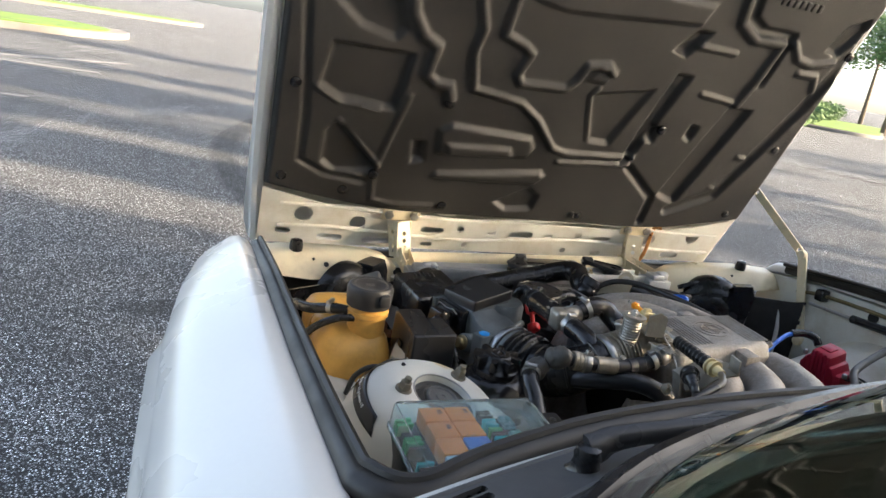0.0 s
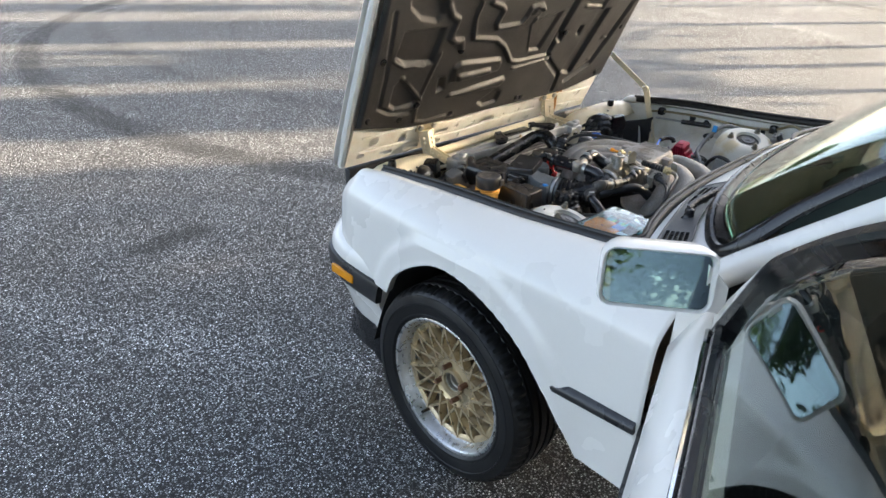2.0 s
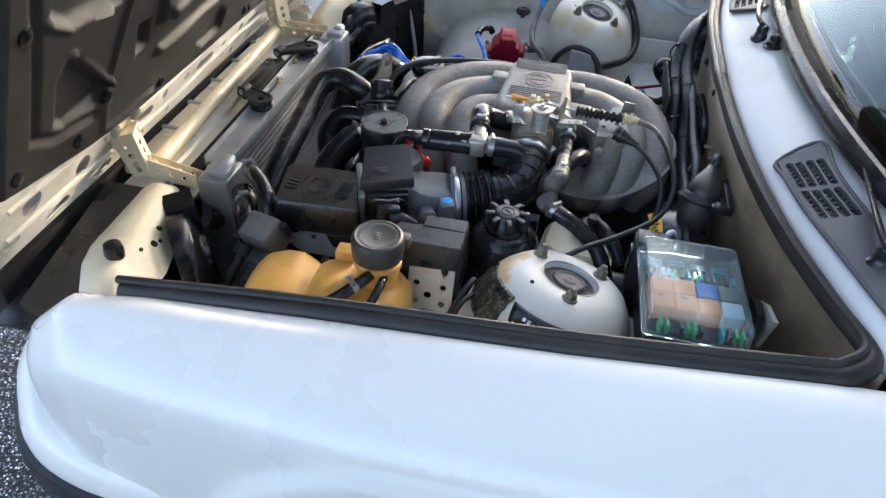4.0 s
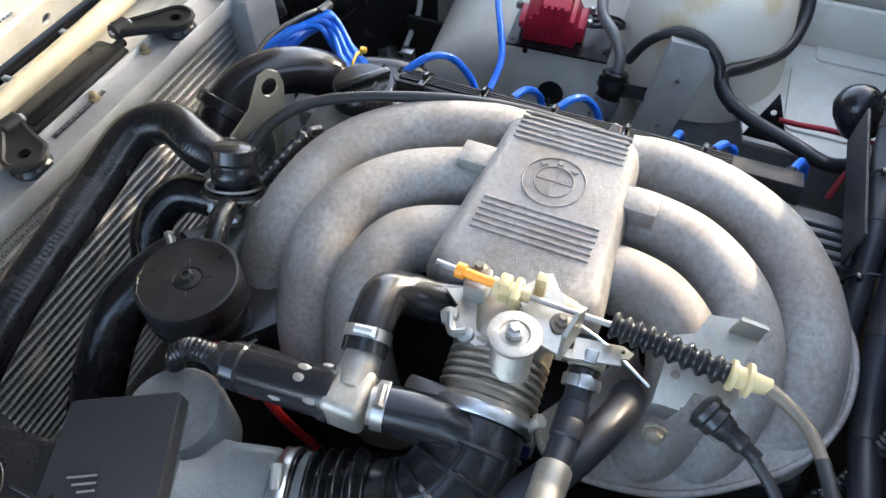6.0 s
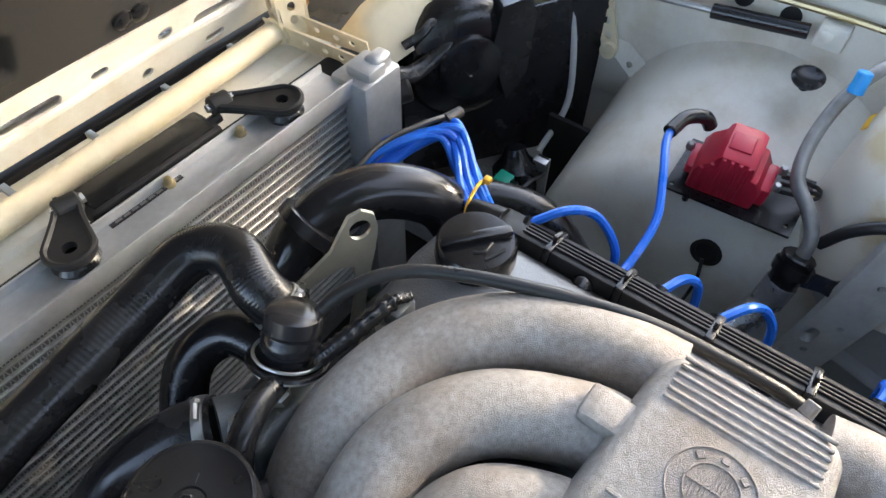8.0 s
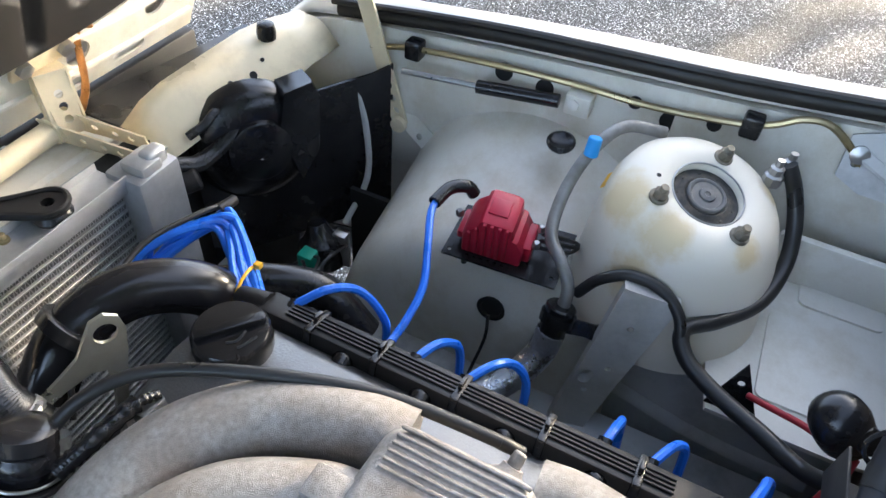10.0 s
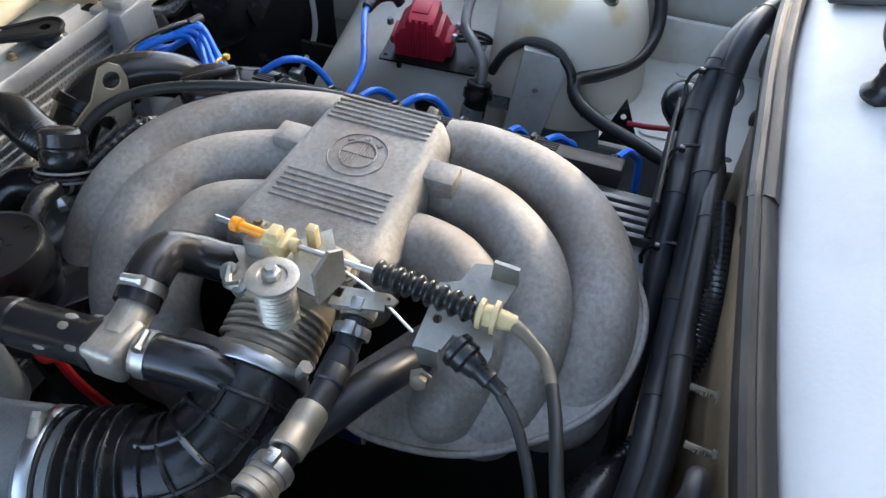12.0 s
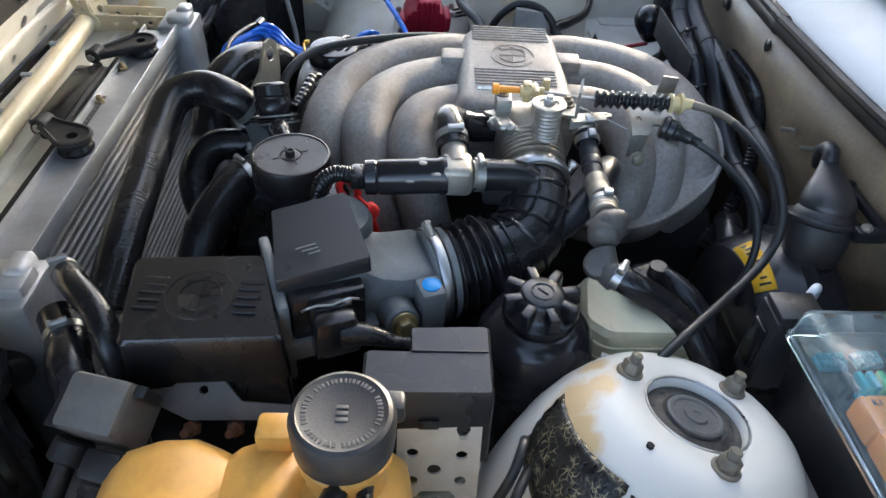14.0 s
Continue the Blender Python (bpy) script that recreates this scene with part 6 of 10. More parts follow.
for sd, xa, xb in ((-1, -0.345, RX0), (1, RX1, 0.328)):
    s = Shape()
    s.box((xa, RYB - 0.03, 0.3), (xb, RYF - 0.006, RZ + 0.008), 0.006)
    s.box((xa + 0.012, RYB - 0.026, RZ), (xb - 0.02, RYF - 0.02, RZ + 0.02), 0.006)
    s.box((xa + 0.03, RYB - 0.022, RZ + 0.004), (xb - 0.006, RYB + 0.0, RZ + 0.026), 0.007, None, 3)
    t = part("end_tank", s, M_RAD, rad, "welded aluminium end tank")
    s = Shape()
    s.tube([(xb, RYB - 0.006, 0.34), (xb, RYB - 0.007, 0.55), (xb, RYB - 0.006, RZ)], 0.003, 6, 8, 1, 0.25, 40)
    part("weld_bead", s, M_ALU, t)
# nameplate with its lettering left as plain bars
s = Shape()
s.box((-0.03, RYF + 0.0, RZ + 0.0005), (0.055, RYF + 0.006, RZ + 0.002), 0.0005)
plate_ = part("nameplate", s, M_LABEL, rad, "black maker's plate")
for k in range(8):
    s = Shape()
    s.box((-0.024 + k * 0.0095, RYF + 0.0015, RZ + 0.002), (-0.017 + k * 0.0095, RYF + 0.0045, RZ + 0.0024))
    part("plate_mark", s, M_GREYINK, plate_)
for x in (0.04, 0.135):
    s = Shape()
    s.lathe([(0.0065, 0), (0.0065, 0.003), (0.004, 0.004), (0.004, 0.009), (0.003, 0.01)], (x, RYF + 0.004, RZ), (0, 0, 1), 10)
    part("mounting_bolt", s, M_BRASS, rad)
# two flat rubber-bushed mounts joined by a black bar
for hole, piv in (((0.187, 0.529), (0.144, 0.579)), ((-0.073, 0.531), (-0.043, 0.577))):
    z = RZ + 0.012
    b = thing("radiator_mount", "black rubber-bushed radiator mount", "bracket", (*hole, RZ), "radiator mounts")
    h2, p2 = Vector(hole), Vector(piv)
    L = (h2 - p2).length
    m = frame_of((p2.x, p2.y, z), (h2 - p2).to_3d(), (0, 0, 1))
    arc = [(L + 0.021 * math.cos(radians(q)), 0.021 * math.sin(radians(q))) for q in range(-105, 106, 15)]
    s = Shape()
    s.plate([(-0.012, 0.009), (-0.014, 0.0), (-0.012, -0.009), (L * 0.35, -0.013), *arc, (L * 0.35, 0.013)], 0.008, m, [circle(L, 0, 0.0072, 14)])
    part("bracket", s, M_MATTB, b)
    s = Shape()
    s.tube([m @ Vector((x, y, 0.008)) for x, y in ((-0.01, 0.009), (L * 0.35, 0.0125), *arc[::-1], (L * 0.35, -0.0125), (-0.01, -0.009))], 0.0032, 6, 2)
    part("raised_rim", s, M_MATTB, b)
    s = Shape()
    s.lathe([(0.02, -0.014), (0.022, -0.008), (0.018, -0.002)], (h2.x, h2.y, RZ + 0.012), (0, 0, 1), 22)
    part("bushing", s, M_RUBBER, b)
    s = Shape()
    s.cyl((p2.x - 0.012, p2.y + 0.002, z + 0.006), (p2.x + 0.012, p2.y - 0.002, z + 0.006), 0.0105, 0.0105, 14, 0.002)
    part("pivot", s, M_MATTB, b)
    s = Shape()
    s.cyl((p2.x - 0.016, p2.y + 0.002, z + 0.006), (p2.x + 0.016, p2.y - 0.002, z + 0.006), 0.005, 0.005, 6)
    part("pivot_bolt", s, M_STEEL, b)
bar = thing("mount_bar", "flat black channel between the radiator mounts", "bracket", (0.09, 0.565, RZ))
s = Shape()
s.box((-0.036, 0.556, RZ - 0.006), (0.126, 0.602, RZ + 0.010), 0.005)
part("channel", s, M_MATTB, bar)
s = Shape()
s.box((-0.029, 0.561, RZ + 0.010), (0.119, 0.597, RZ + 0.0125), 0.0012)
part("raised_panel", s, M_BLACK, bar)
for k in (0, 1):
    s = Shape()
    s.cyl((-0.05 + 0.172 * k, 0.577, RZ + 0.004), (-0.034 + 0.172 * k, 0.577, RZ + 0.004), 0.006, 0.006, 10)
    part("end_pin", s, M_MATTB, bar)
s = Shape()
s.box((-0.27, 0.54, 0.66), (0.27, 0.56, 0.69), 0.004)
solo("condenser_top", s, M_BAY, "white painted top of the condenser frame", "condenser")


def hose(name, pts, r, label, category="hose", material=None, ripple=0.0, waves=0, clamps=(), seg=14, group="", steps=10, wraps=()):
    """A rubber hose or cable as a thing, with bright clamps at chosen stations."""
    s = Shape()
    s.tube(pts, r, seg, steps, 1.0, ripple, waves)
    h = solo(name, s, material or M_RUBBER, label, category, "", group)
    path = smooth_path([Vector(p) for p in pts], 8)
    for u in clamps:
        i = min(len(path) - 2, max(1, int(u * (len(path) - 1))))
        d = (path[i + 1] - path[i - 1]).normalized()
        rr = r(u) if callable(r) else r
        s = Shape()
        s.lathe([(rr * 1.0, -0.0042), (rr * 1.05, -0.0042), (rr * 1.06, 0.0), (rr * 1.05, 0.0042), (rr * 1.0, 0.0042)], path[i], d, 28, None, False)
        o = d.orthogonal().normalized()
        o = (Vector((0, 0, 1)) - d * d.z).normalized() if abs(d.z) < 0.9 else o
        t = d.cross(o)
        s.cyl(path[i] + o * (rr * 1.05 + 0.002) - t * 0.006, path[i] + o * (rr * 1.05 + 0.002) + t * 0.007, 0.0032, 0.0032, 8)
        s.lathe([(0.0042, 0), (0.0042, 0.003), (0.003, 0.0035)], path[i] + o * (rr * 1.05 + 0.002) + t * 0.007, t, 6)
        cl = part("clamp", s, M_STEEL, None, "bright worm-drive hose clamp")
        cl.parent = h
    for u in wraps:
        i = min(len(path) - 3, max(1, int(u * (len(path) - 1))))
        s = Shape()
        s.tube([path[i - 1], path[i], path[i + 1]], r * 1.07, 14, 3)
        part("tape_wrap", s, M_CABLE, None, "black tape wrap").parent = h
    return h


hose("radiator_hose", [(-0.012, 0.325, 0.735), (-0.016, 0.35, 0.757), (-0.006, 0.388, 0.765), (-0.025, 0.42, 0.757), (-0.08, 0.425, 0.742), (-0.15, 0.425, 0.728), (-0.23, 0.425, 0.71), (-0.30, 0.43, 0.675)], 0.0215, "ribbed black top radiator hose", ripple=0.004, waves=120, clamps=(0.06,), seg=20, steps=90)
hose("lower_hose", [(-0.105, 0.315, 0.705), (-0.13, 0.335, 0.70), (-0.18, 0.36, 0.67), (-0.24, 0.37, 0.60), (-0.28, 0.38, 0.52)], 0.025, "thick black lower coolant hose", clamps=(0.12,))
hose("bypass_hose", [(-0.03, 0.325, 0.70), (-0.04, 0.375, 0.70), (-0.075, 0.395, 0.675), (-0.11, 0.375, 0.63), (-0.12, 0.34, 0.58)], 0.0205, "curved black water hose", seg=16)
hose("tank_feed_hose", [(-0.30, 0.455, 0.727), (-0.33, 0.43, 0.735), (-0.355, 0.405, 0.73), (-0.385, 0.385, 0.71), (-0.40, 0.37, 0.66)], 0.0135, "black hose at the radiator's tank", clamps=(0.06,))
hose("lower_tank_hose", [(-0.335, 0.455, 0.70), (-0.365, 0.435, 0.70), (-0.40, 0.42, 0.70), (-0.43, 0.40, 0.68)], 0.019, "short black hose with a bright sleeve", clamps=(0.3,))

# thermostat housing
th = thing("thermostat_housing", "dull cast thermostat housing with bolts", "engine part", (-0.05, 0.32, 0.66))
s = Shape()
s.cyl((-0.012, 0.32, 0.73), (-0.04, 0.305, 0.695), 0.02, 0.026, 18)
s.lathe([(0.012, -0.01), (0.013, 0), (0.009, 0.004), (0.009, 0.012), (0.005, 0.014)], (-0.102, 0.350, 0.682), (-0.2, 0.2, 1), 6)
s.box((-0.11, 0.27, 0.64), (-0.02, 0.325, 0.715), 0.012, None, 3)
s.cyl((-0.08, 0.30, 0.70), (-0.107, 0.315, 0.706), 0.022, 0.024, 18)
part("housing", s, M_CASTD, th)
for p in ((-0.045, 0.328, 0.70), (-0.10, 0.295, 0.718), (-0.03, 0.295, 0.725), (-0.065, 0.285, 0.722)):
    s = Shape()
    s.lathe([(0.009, 0), (0.009, 0.006), (0.006, 0.009), (0.0045, 0.013)], p, (0, 0.3, 1), 6)
    part("bolt", s, M_STEEL, th)
# black valve with bands beside it
v = thing("vacuum_valve", "gloss black cylindrical valve clamped at the engine's front", "valve", (-0.03, 0.30, 0.74))
a, b = Vector((-0.024, 0.298, 0.786)), Vector((-0.054, 0.291, 0.728))
s = Shape()
s.lathe([(0.006, 0), (0.018, 0.001), (0.0215, 0.004), (0.022, 0.016), (0.0205, 0.018), (0.0205, 0.021), (0.022, 0.023), (0.022, 0.036), (0.019, 0.040), (0.018, 0.052), (0.012, 0.058), (0.009, 0.066)], a, b - a, 36)
part("body", s, M_GLOSSB, v)
d = (b - a).normalized()
s = Shape()
s.lathe([(0.018, 0.0), (0.031, 0.001), (0.032, 0.003), (0.018, 0.004)], a + d * 0.043, d, 32)
part("flange", s, M_BLACK, v)
q0 = Vector((0, 0, 1)).rotation_difference(d).to_matrix()
for k, r in ((0.0405, 0.0265), (0.049, 0.0285)):
    s = Shape()
    s.tube([a + d * k + q0 @ Vector((r * math.cos(q), r * math.sin(q), 0)) for q in np.linspace(0, 2 * math.pi, 17)], 0.0013, 6, 3)
    part("wire_band", s, M_STEEL, v)
hose("valve_hose", [(-0.055, 0.289, 0.742), (-0.072, 0.283, 0.752), (-0.095, 0.276, 0.757), (-0.118, 0.268, 0.748), (-0.13, 0.262, 0.715), (-0.135, 0.26, 0.68)], 0.0105, "short black vacuum hose", clamps=(0.05,))
hose("breather_tube", [(-0.03, 0.292, 0.765), (0.01, 0.275, 0.79), (0.05, 0.24, 0.797), (0.09, 0.16, 0.795), (0.118, 0.08, 0.787), (0.13, 0.0, 0.775), (0.135, -0.03, 0.765)], 0.0055, "thin black tube across the valve cover", "tube", M_CABLE, wraps=(0.08, 0.9))
hose("plug_wire", [(-0.035, 0.27, 0.755), (-0.01, 0.262, 0.762), (0.03, 0.255, 0.765), (0.05, 0.25, 0.757)], lambda u: 0.0075 if u < 0.7 else 0.0045, "corrugated black plug connector", "cable", M_RUBBER, 0.07, 12, seg=12, steps=24)

# ---- canister at the engine's front ----
M_CANB = mat("satin_black_canister", (0.008, 0.008, 0.009), 0.36, var=0.25, scale=30, bump=0.1, bscale=600, dirt=(0.028, 0.026, 0.023), dscale=24, damount=0.5)
can = thing("filter_canister", "round black filter canister with a bolt in its lid", "filter", (-0.166, 0.254, 0.66))
s = Shape()
s.lathe([(0.036, -0.11), (0.039, -0.034), (0.041, -0.032), (0.0425, -0.028), (0.0425, -0.002), (0.0415, 0.0), (0.0395, 0.0005), (0.039, -0.0008), (0.012, -0.0012), (0.011, -0.003), (0.004, -0.003)], (-0.166, 0.254, 0.778), (0, 0, 1), 44)
part("body", s, M_CANB, can)
s = Shape()
s.lathe([(0.0105, 0), (0.0105, 0.0015), (0.0075, 0.002)], (-0.166, 0.254, 0.775), (0, 0, 1), 18)
s.lathe([(0.0058, 0), (0.0058, 0.0055), (0.0045, 0.007), (0.0035, 0.007), (0.003, 0.0045)], (-0.166, 0.254, 0.776), (0, 0, 1), 6)
part("bolt", s, M_CANB, can)
for k in range(4):
    s = Shape()
    s.box((0.013, -0.0006, -0.0012), (0.020, 0.0006, 0.0006), 0.0003, Matrix.Translation((-0.166, 0.254, 0.777)) @ Matrix.Rotation(0.5 + k * math.pi / 2, 4, "Z"), 1)
    part("moulded_mark", s, M_CANB, can)
s = Shape()
s.lathe([(0.0428, -0.005), (0.0428, 0.004)], (-0.166, 0.254, 0.745), (0, 0, 1), 44, None, False)
part("seam", s, M_GLOSSB, can)

# ---- engine block and valve cover ----
eng = thing("engine", "inline petrol engine with a grey ribbed valve cover", "engine", (0.05, 0, 0.3))
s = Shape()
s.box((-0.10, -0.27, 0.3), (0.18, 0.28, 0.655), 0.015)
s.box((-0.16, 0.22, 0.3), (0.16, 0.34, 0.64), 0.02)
part("block", s, M_DARK, eng, "near-black engine block")
s = Shape()
rings = []
for y in (-0.285, -0.278, -0.255, 0.0, 0.245, 0.275, 0.285):
    e = 0.012 if abs(y) > 0.28 else (0.004 if abs(y) > 0.27 else 0.0)
    tilt = 0.012 * (y + 0.285) / 0.57
    rings.append([Vector((x, y, z + tilt)) for x, z in ((0.01, 0.64), (0.012 + e, 0.69), (0.02 + e, 0.714 - e), (0.04 + e, 0.728 - e), (0.10, 0.734 - e), (0.15 - e, 0.728 - e), (0.166 - e, 0.715 - e), (0.175 - e, 0.69), (0.178, 0.64))])
s.loft(rings)
vc = part("valve_cover", s, M_VALVE, eng, "grey painted valve cover", 50)
for i in range(5):
    x = 0.078 + 0.0115 * i
    s = Shape()
    s.box((x - 0.0032, -0.262, 0.730), (x + 0.0032, 0.165 - i * 0.01, 0.743), 0.0015)
    part("rib", s, M_VALVE, vc)
for x, y, z in ((0.062, -0.262, 0.712), (0.155, 0.27, 0.724), (0.035, 0.262, 0.73)):
    s = Shape()
    s.lathe([(0.013, -0.012), (0.013, 0.002), (0.0085, 0.003), (0.0085, 0.010), (0.005, 0.012), (0.004, 0.016)], (x, y, z), (0, 0, 1), 6)
    part("cover_nut", s, M_STEEL, vc)
s = Shape()
s.box((0.028, 0.245, 0.735), (0.052, 0.262, 0.755), 0.003)
part("cover_tab", s, M_CASTD, vc)
s = Shape()
s.lathe([(0.031, -0.01), (0.0345, -0.008), (0.0352, 0.0), (0.0345, 0.012), (0.032, 0.015), (0.028, 0.0155), (0.004, 0.016)], (0.126, 0.238, 0.748), (0, 0, 1), 48, lambda a, z: 1.0 + (0.012 if int(a * 24) % 2 and z < 0.012 else 0))
cap = part("oil_cap", s, M_BLACK, eng, "black ribbed oil filler cap")
s = Shape()
s.box((-0.031, -0.005, 0.0), (0.031, 0.005, 0.009), 0.003, Matrix.Translation((0.126, 0.238, 0.762)) @ Matrix.Rotation(radians(-40), 4, "Z"))
part("grip", s, M_BLACK, cap)
for k in (-1, 1):
    s = Shape()
    s.tube([Vector((0.126 - 0.014, 0.238 + 0.006 * k - 0.012, 0.7645)), Vector((0.126 - 0.008, 0.238 + 0.004 * k - 0.017, 0.7645)), Vector((0.126 + 0.004, 0.238 + 0.006 * k - 0.019, 0.7645))], 0.0012, 6, 4)
    part("moulded_mark", s, M_GREYPL, cap)
# lifting eye
s = Shape()
m = frame_of((0.04, 0.318, 0.70), (0.25, 0.02, 1), (-0.5, -1, 0.1))
s.plate([(-0.03, -0.020), (0.03, -0.021), (0.06, -0.024), (0.084, -0.024), (0.097, -0.019), (0.102, -0.008), (0.097, 0.003), (0.085, 0.008), (0.064, 0.016), (0.046, 0.034), (0.026, 0.056), (0.016, 0.052), (0.034, 0.028), (0.046, 0.006), (0.044, -0.006), (0.02, -0.010), (-0.03, -0.008)], 0.004, m, [circle(0.083, -0.008, 0.0098, 18)])
solo("lifting_eye", s, M_ZINC, "zinc plated engine lifting eye", "bracket")

# distributor cover with its bundle of blue leads
dist = thing("distributor_elbow", "shiny black elbow duct at the distributor", "duct", (0.15, 0.35, 0.66))
s = Shape()
s.tube([(0.04, 0.405, 0.66), (0.075, 0.40, 0.70), (0.115, 0.385, 0.722), (0.155, 0.36, 0.722), (0.19, 0.325, 0.70), (0.205, 0.30, 0.65)], 0.0275, 22, 8)
part("elbow", s, M_GLOSSB, dist)
s = Shape()
s.lathe([(0.032, -0.006), (0.036, -0.004), (0.036, 0.008), (0.032, 0.01)], (0.085, 0.397, 0.705), (0.7, -0.2, 0.5), 26)
part("collar", s, M_GLOSSB, dist)
hose("water_hose", [(0.22, 0.36, 0.66), (0.25, 0.31, 0.665), (0.28, 0.25, 0.65), (0.285, 0.20, 0.60)], 0.021, "black rubber hose beside the engine", seg=14)


def lead(pts, name="ignition_lead", label="thick bright blue ignition lead", r=0.0042):
    w = thing(name, label, "cable", pts[0], "ignition leads")
    s = Shape()
    s.tube(pts, r, 8, 10)
    part("cable", s, M_BLUE, w)
    return w


for i in range(6):
    o = (i - 2.5) * 0.0065
    if i % 2:
        course = [(0.165 + i * 0.007, 0.424, 0.675), (0.182 + i * 0.007, 0.414, 0.702 + 0.002 * i), (0.216 + i * 0.006, 0.398 - 0.002 * i, 0.718), (0.248 + i * 0.004, 0.370 - 0.003 * i, 0.717 + 0.002 * i), (0.247 + o, 0.336, 0.703), (0.214 + o * 0.8, 0.294, 0.706), (0.190 + o * 0.4, 0.262, 0.717)]
    else:
        course = [(0.165 + i * 0.007, 0.42, 0.675), (0.2 + i * 0.008, 0.405, 0.688 + 0.003 * i), (0.242 + i * 0.004, 0.392, 0.698), (0.266 + i * 0.003, 0.370, 0.709 + 0.003 * i), (0.260 + o * 0.6, 0.345, 0.714 + 0.002 * i), (0.236 + o, 0.318, 0.705), (0.212 + o * 0.8, 0.292, 0.708), (0.190 + o * 0.4, 0.262, 0.717)]
    w = lead(course)
    s = Shape()
    s.cyl((0.160 + i * 0.007, 0.422 + 0.004 * (i % 2), 0.645), (0.165 + i * 0.007, 0.4205 + 0.004 * (i % 2), 0.682), 0.007, 0.0058, 10)
    part("boot", s, M_RUBBER, w)
s = Shape()
s.tube([Vector((0.209 + 0.022 * math.cos(q), 0.293 + 0.004 * math.cos(q), 0.709 + 0.013 * math.sin(q))) for q in np.linspace(0, 2 * math.pi, 13)], 0.002, 6, 3)
s.box((0.226, 0.288, 0.716), (0.233, 0.296, 0.722), 0.001)
solo("cable_tie", s, M_YELLOW, "yellow cable tie round the blue leads", "cable tie")
hose("earth_wire", [(0.287, 0.375, 0.722), (0.25, 0.385, 0.73), (0.19, 0.40, 0.732), (0.13, 0.395, 0.72), (0.07, 0.385, 0.70), (0.03, 0.36, 0.66)], 0.003, "thin black wire looped to the front", "wire", M_CABLE)
s = Shape()
s.cyl((0.275, 0.376, 0.722), (0.297, 0.372, 0.722), 0.007, 0.006, 10)
solo("wire_boot", s, M_GREYPL, "grey boot on a thin wire", "connector")

# lead carrier along the cover
rail = thing("lead_carrier", "long black ribbed carrier for the ignition leads", "cable duct", (0.18, 0, 0.71))
ra, rb = Vector((0.187, 0.252, 0.722)), Vector((0.174, -0.216, 0.732))
RM = frame_of(ra, rb - ra, (0.25, 0, 1))
RL = (rb - ra).length
s = Shape()
s.box((0, -0.016, -0.016), (RL, 0.016, 0.010), 0.003, RM)
s.tube([RM @ Vector((0.005, 0, 0)), RM @ Vector((-0.012, 0, -0.001)), RM @ Vector((-0.03, 0.002, -0.004))], lambda u: 0.0155 - 0.004 * u, 14, 4)
part("duct", s, M_MATTB, rail)
for k in (-0.008, -0.003, 0.002, 0.007):
    s = Shape()
    s.box((0.03, k - 0.0013, 0.010), (RL - 0.07, k + 0.0013, 0.0125), 0.0006, RM, 1)
    part("rib", s, M_MATTB, rail)
for u in (0.06, 0.13, 0.21, 0.29, 0.37):
    s = Shape()
    s.box((u - 0.004, -0.0185, -0.012), (u + 0.004, 0.0185, 0.0128), 0.002, RM)
    s.box((u - 0.002, -0.006, 0.0128), (u + 0.002, 0.006, 0.020), 0.001, RM)
    part("clip", s, M_BLACK, rail)
for u in (0.10, 0.18, 0.26, 0.34):
    s = Shape()
    s.lathe([(0.01, 0), (0.011, 0.004), (0.008, 0.012)], RM @ Vector((u, -0.014, -0.004)), RM.to_3x3() @ Vector((0, -1, -0.2)), 12)
    part("bump", s, M_BLACK, rail)
for y0, y1, hgt in ((0.226, 0.150, 0.034), (0.095, 0.065, -0.012), (0.045, -0.005, 0.006), (-0.085, -0.10, -0.034), (-0.125, -0.16, -0.030), (-0.205, -0.235, -0.022)):
    lead([(0.196, y0, 0.728), (0.222, (y0 * 2 + y1) / 3, 0.730 + hgt * 0.3), (0.245, (y0 + y1 * 1.6) / 2.6, 0.712 + hgt * 0.4), (0.25, y1 + 0.005, 0.690), (0.243, y1, 0.65)], r=0.0045)
    s = Shape()
    s.cyl((0.19, y0, 0.724), (0.202, y0, 0.729), 0.0075, 0.006, 12)
    solo("lead_grommet", s, M_RUBBER, "black grommet on the lead carrier", "grommet", "", "lead grommets")
cl = lead([(0.196, 0.128, 0.727), (0.225, 0.137, 0.69), (0.262, 0.136, 0.69), (0.302, 0.138, 0.701), (0.345, 0.155, 0.715), (0.385, 0.172, 0.722), (0.408, 0.176, 0.724)], "coil_lead", "long blue lead rising to the ignition coil", 0.0045)
s = Shape()
s.tube([(0.402, 0.176, 0.724), (0.43, 0.170, 0.727), (0.447, 0.155, 0.724), (0.452, 0.147, 0.712)], 0.008, 12, 6)
part("boot", s, M_RUBBER, cl)

# ignition coil
coil = thing("ignition_coil", "finned red ignition coil on a black plate", "ignition coil", (0.445, 0.11, 0.64))
CM = frame_of((0.447, 0.112, 0.652), (0.15, -1, -0.05), (-0.3, -0.05, 1)) @ Matrix.Diagonal((0.78, 0.95, 1.25, 1.0))
CM = frame_of((0.447, 0.110, 0.655), (0.12, -1, -0.03), (-0.22, -0.03, 1))
prof = [(-0.037, 0.0), (0.037, 0.0), (0.038, 0.030), (0.030, 0.046), (0.024, 0.048), (0.022, 0.066), (0.016, 0.070), (-0.014, 0.070), (-0.018, 0.066), (-0.020, 0.056), (-0.032, 0.044), (-0.037, 0.032)]
s = Shape()
s.loft([[CM @ Vector((x * k, y, z * (1 - (1 - k) * 0.4))) for x, z in prof] for y, k in ((-0.025, 0.95), (-0.022, 1.0), (0.022, 1.0), (0.025, 0.95))])
s.box((0.030, -0.02, 0.004), (0.047, 0.02, 0.034), 0.004, CM)
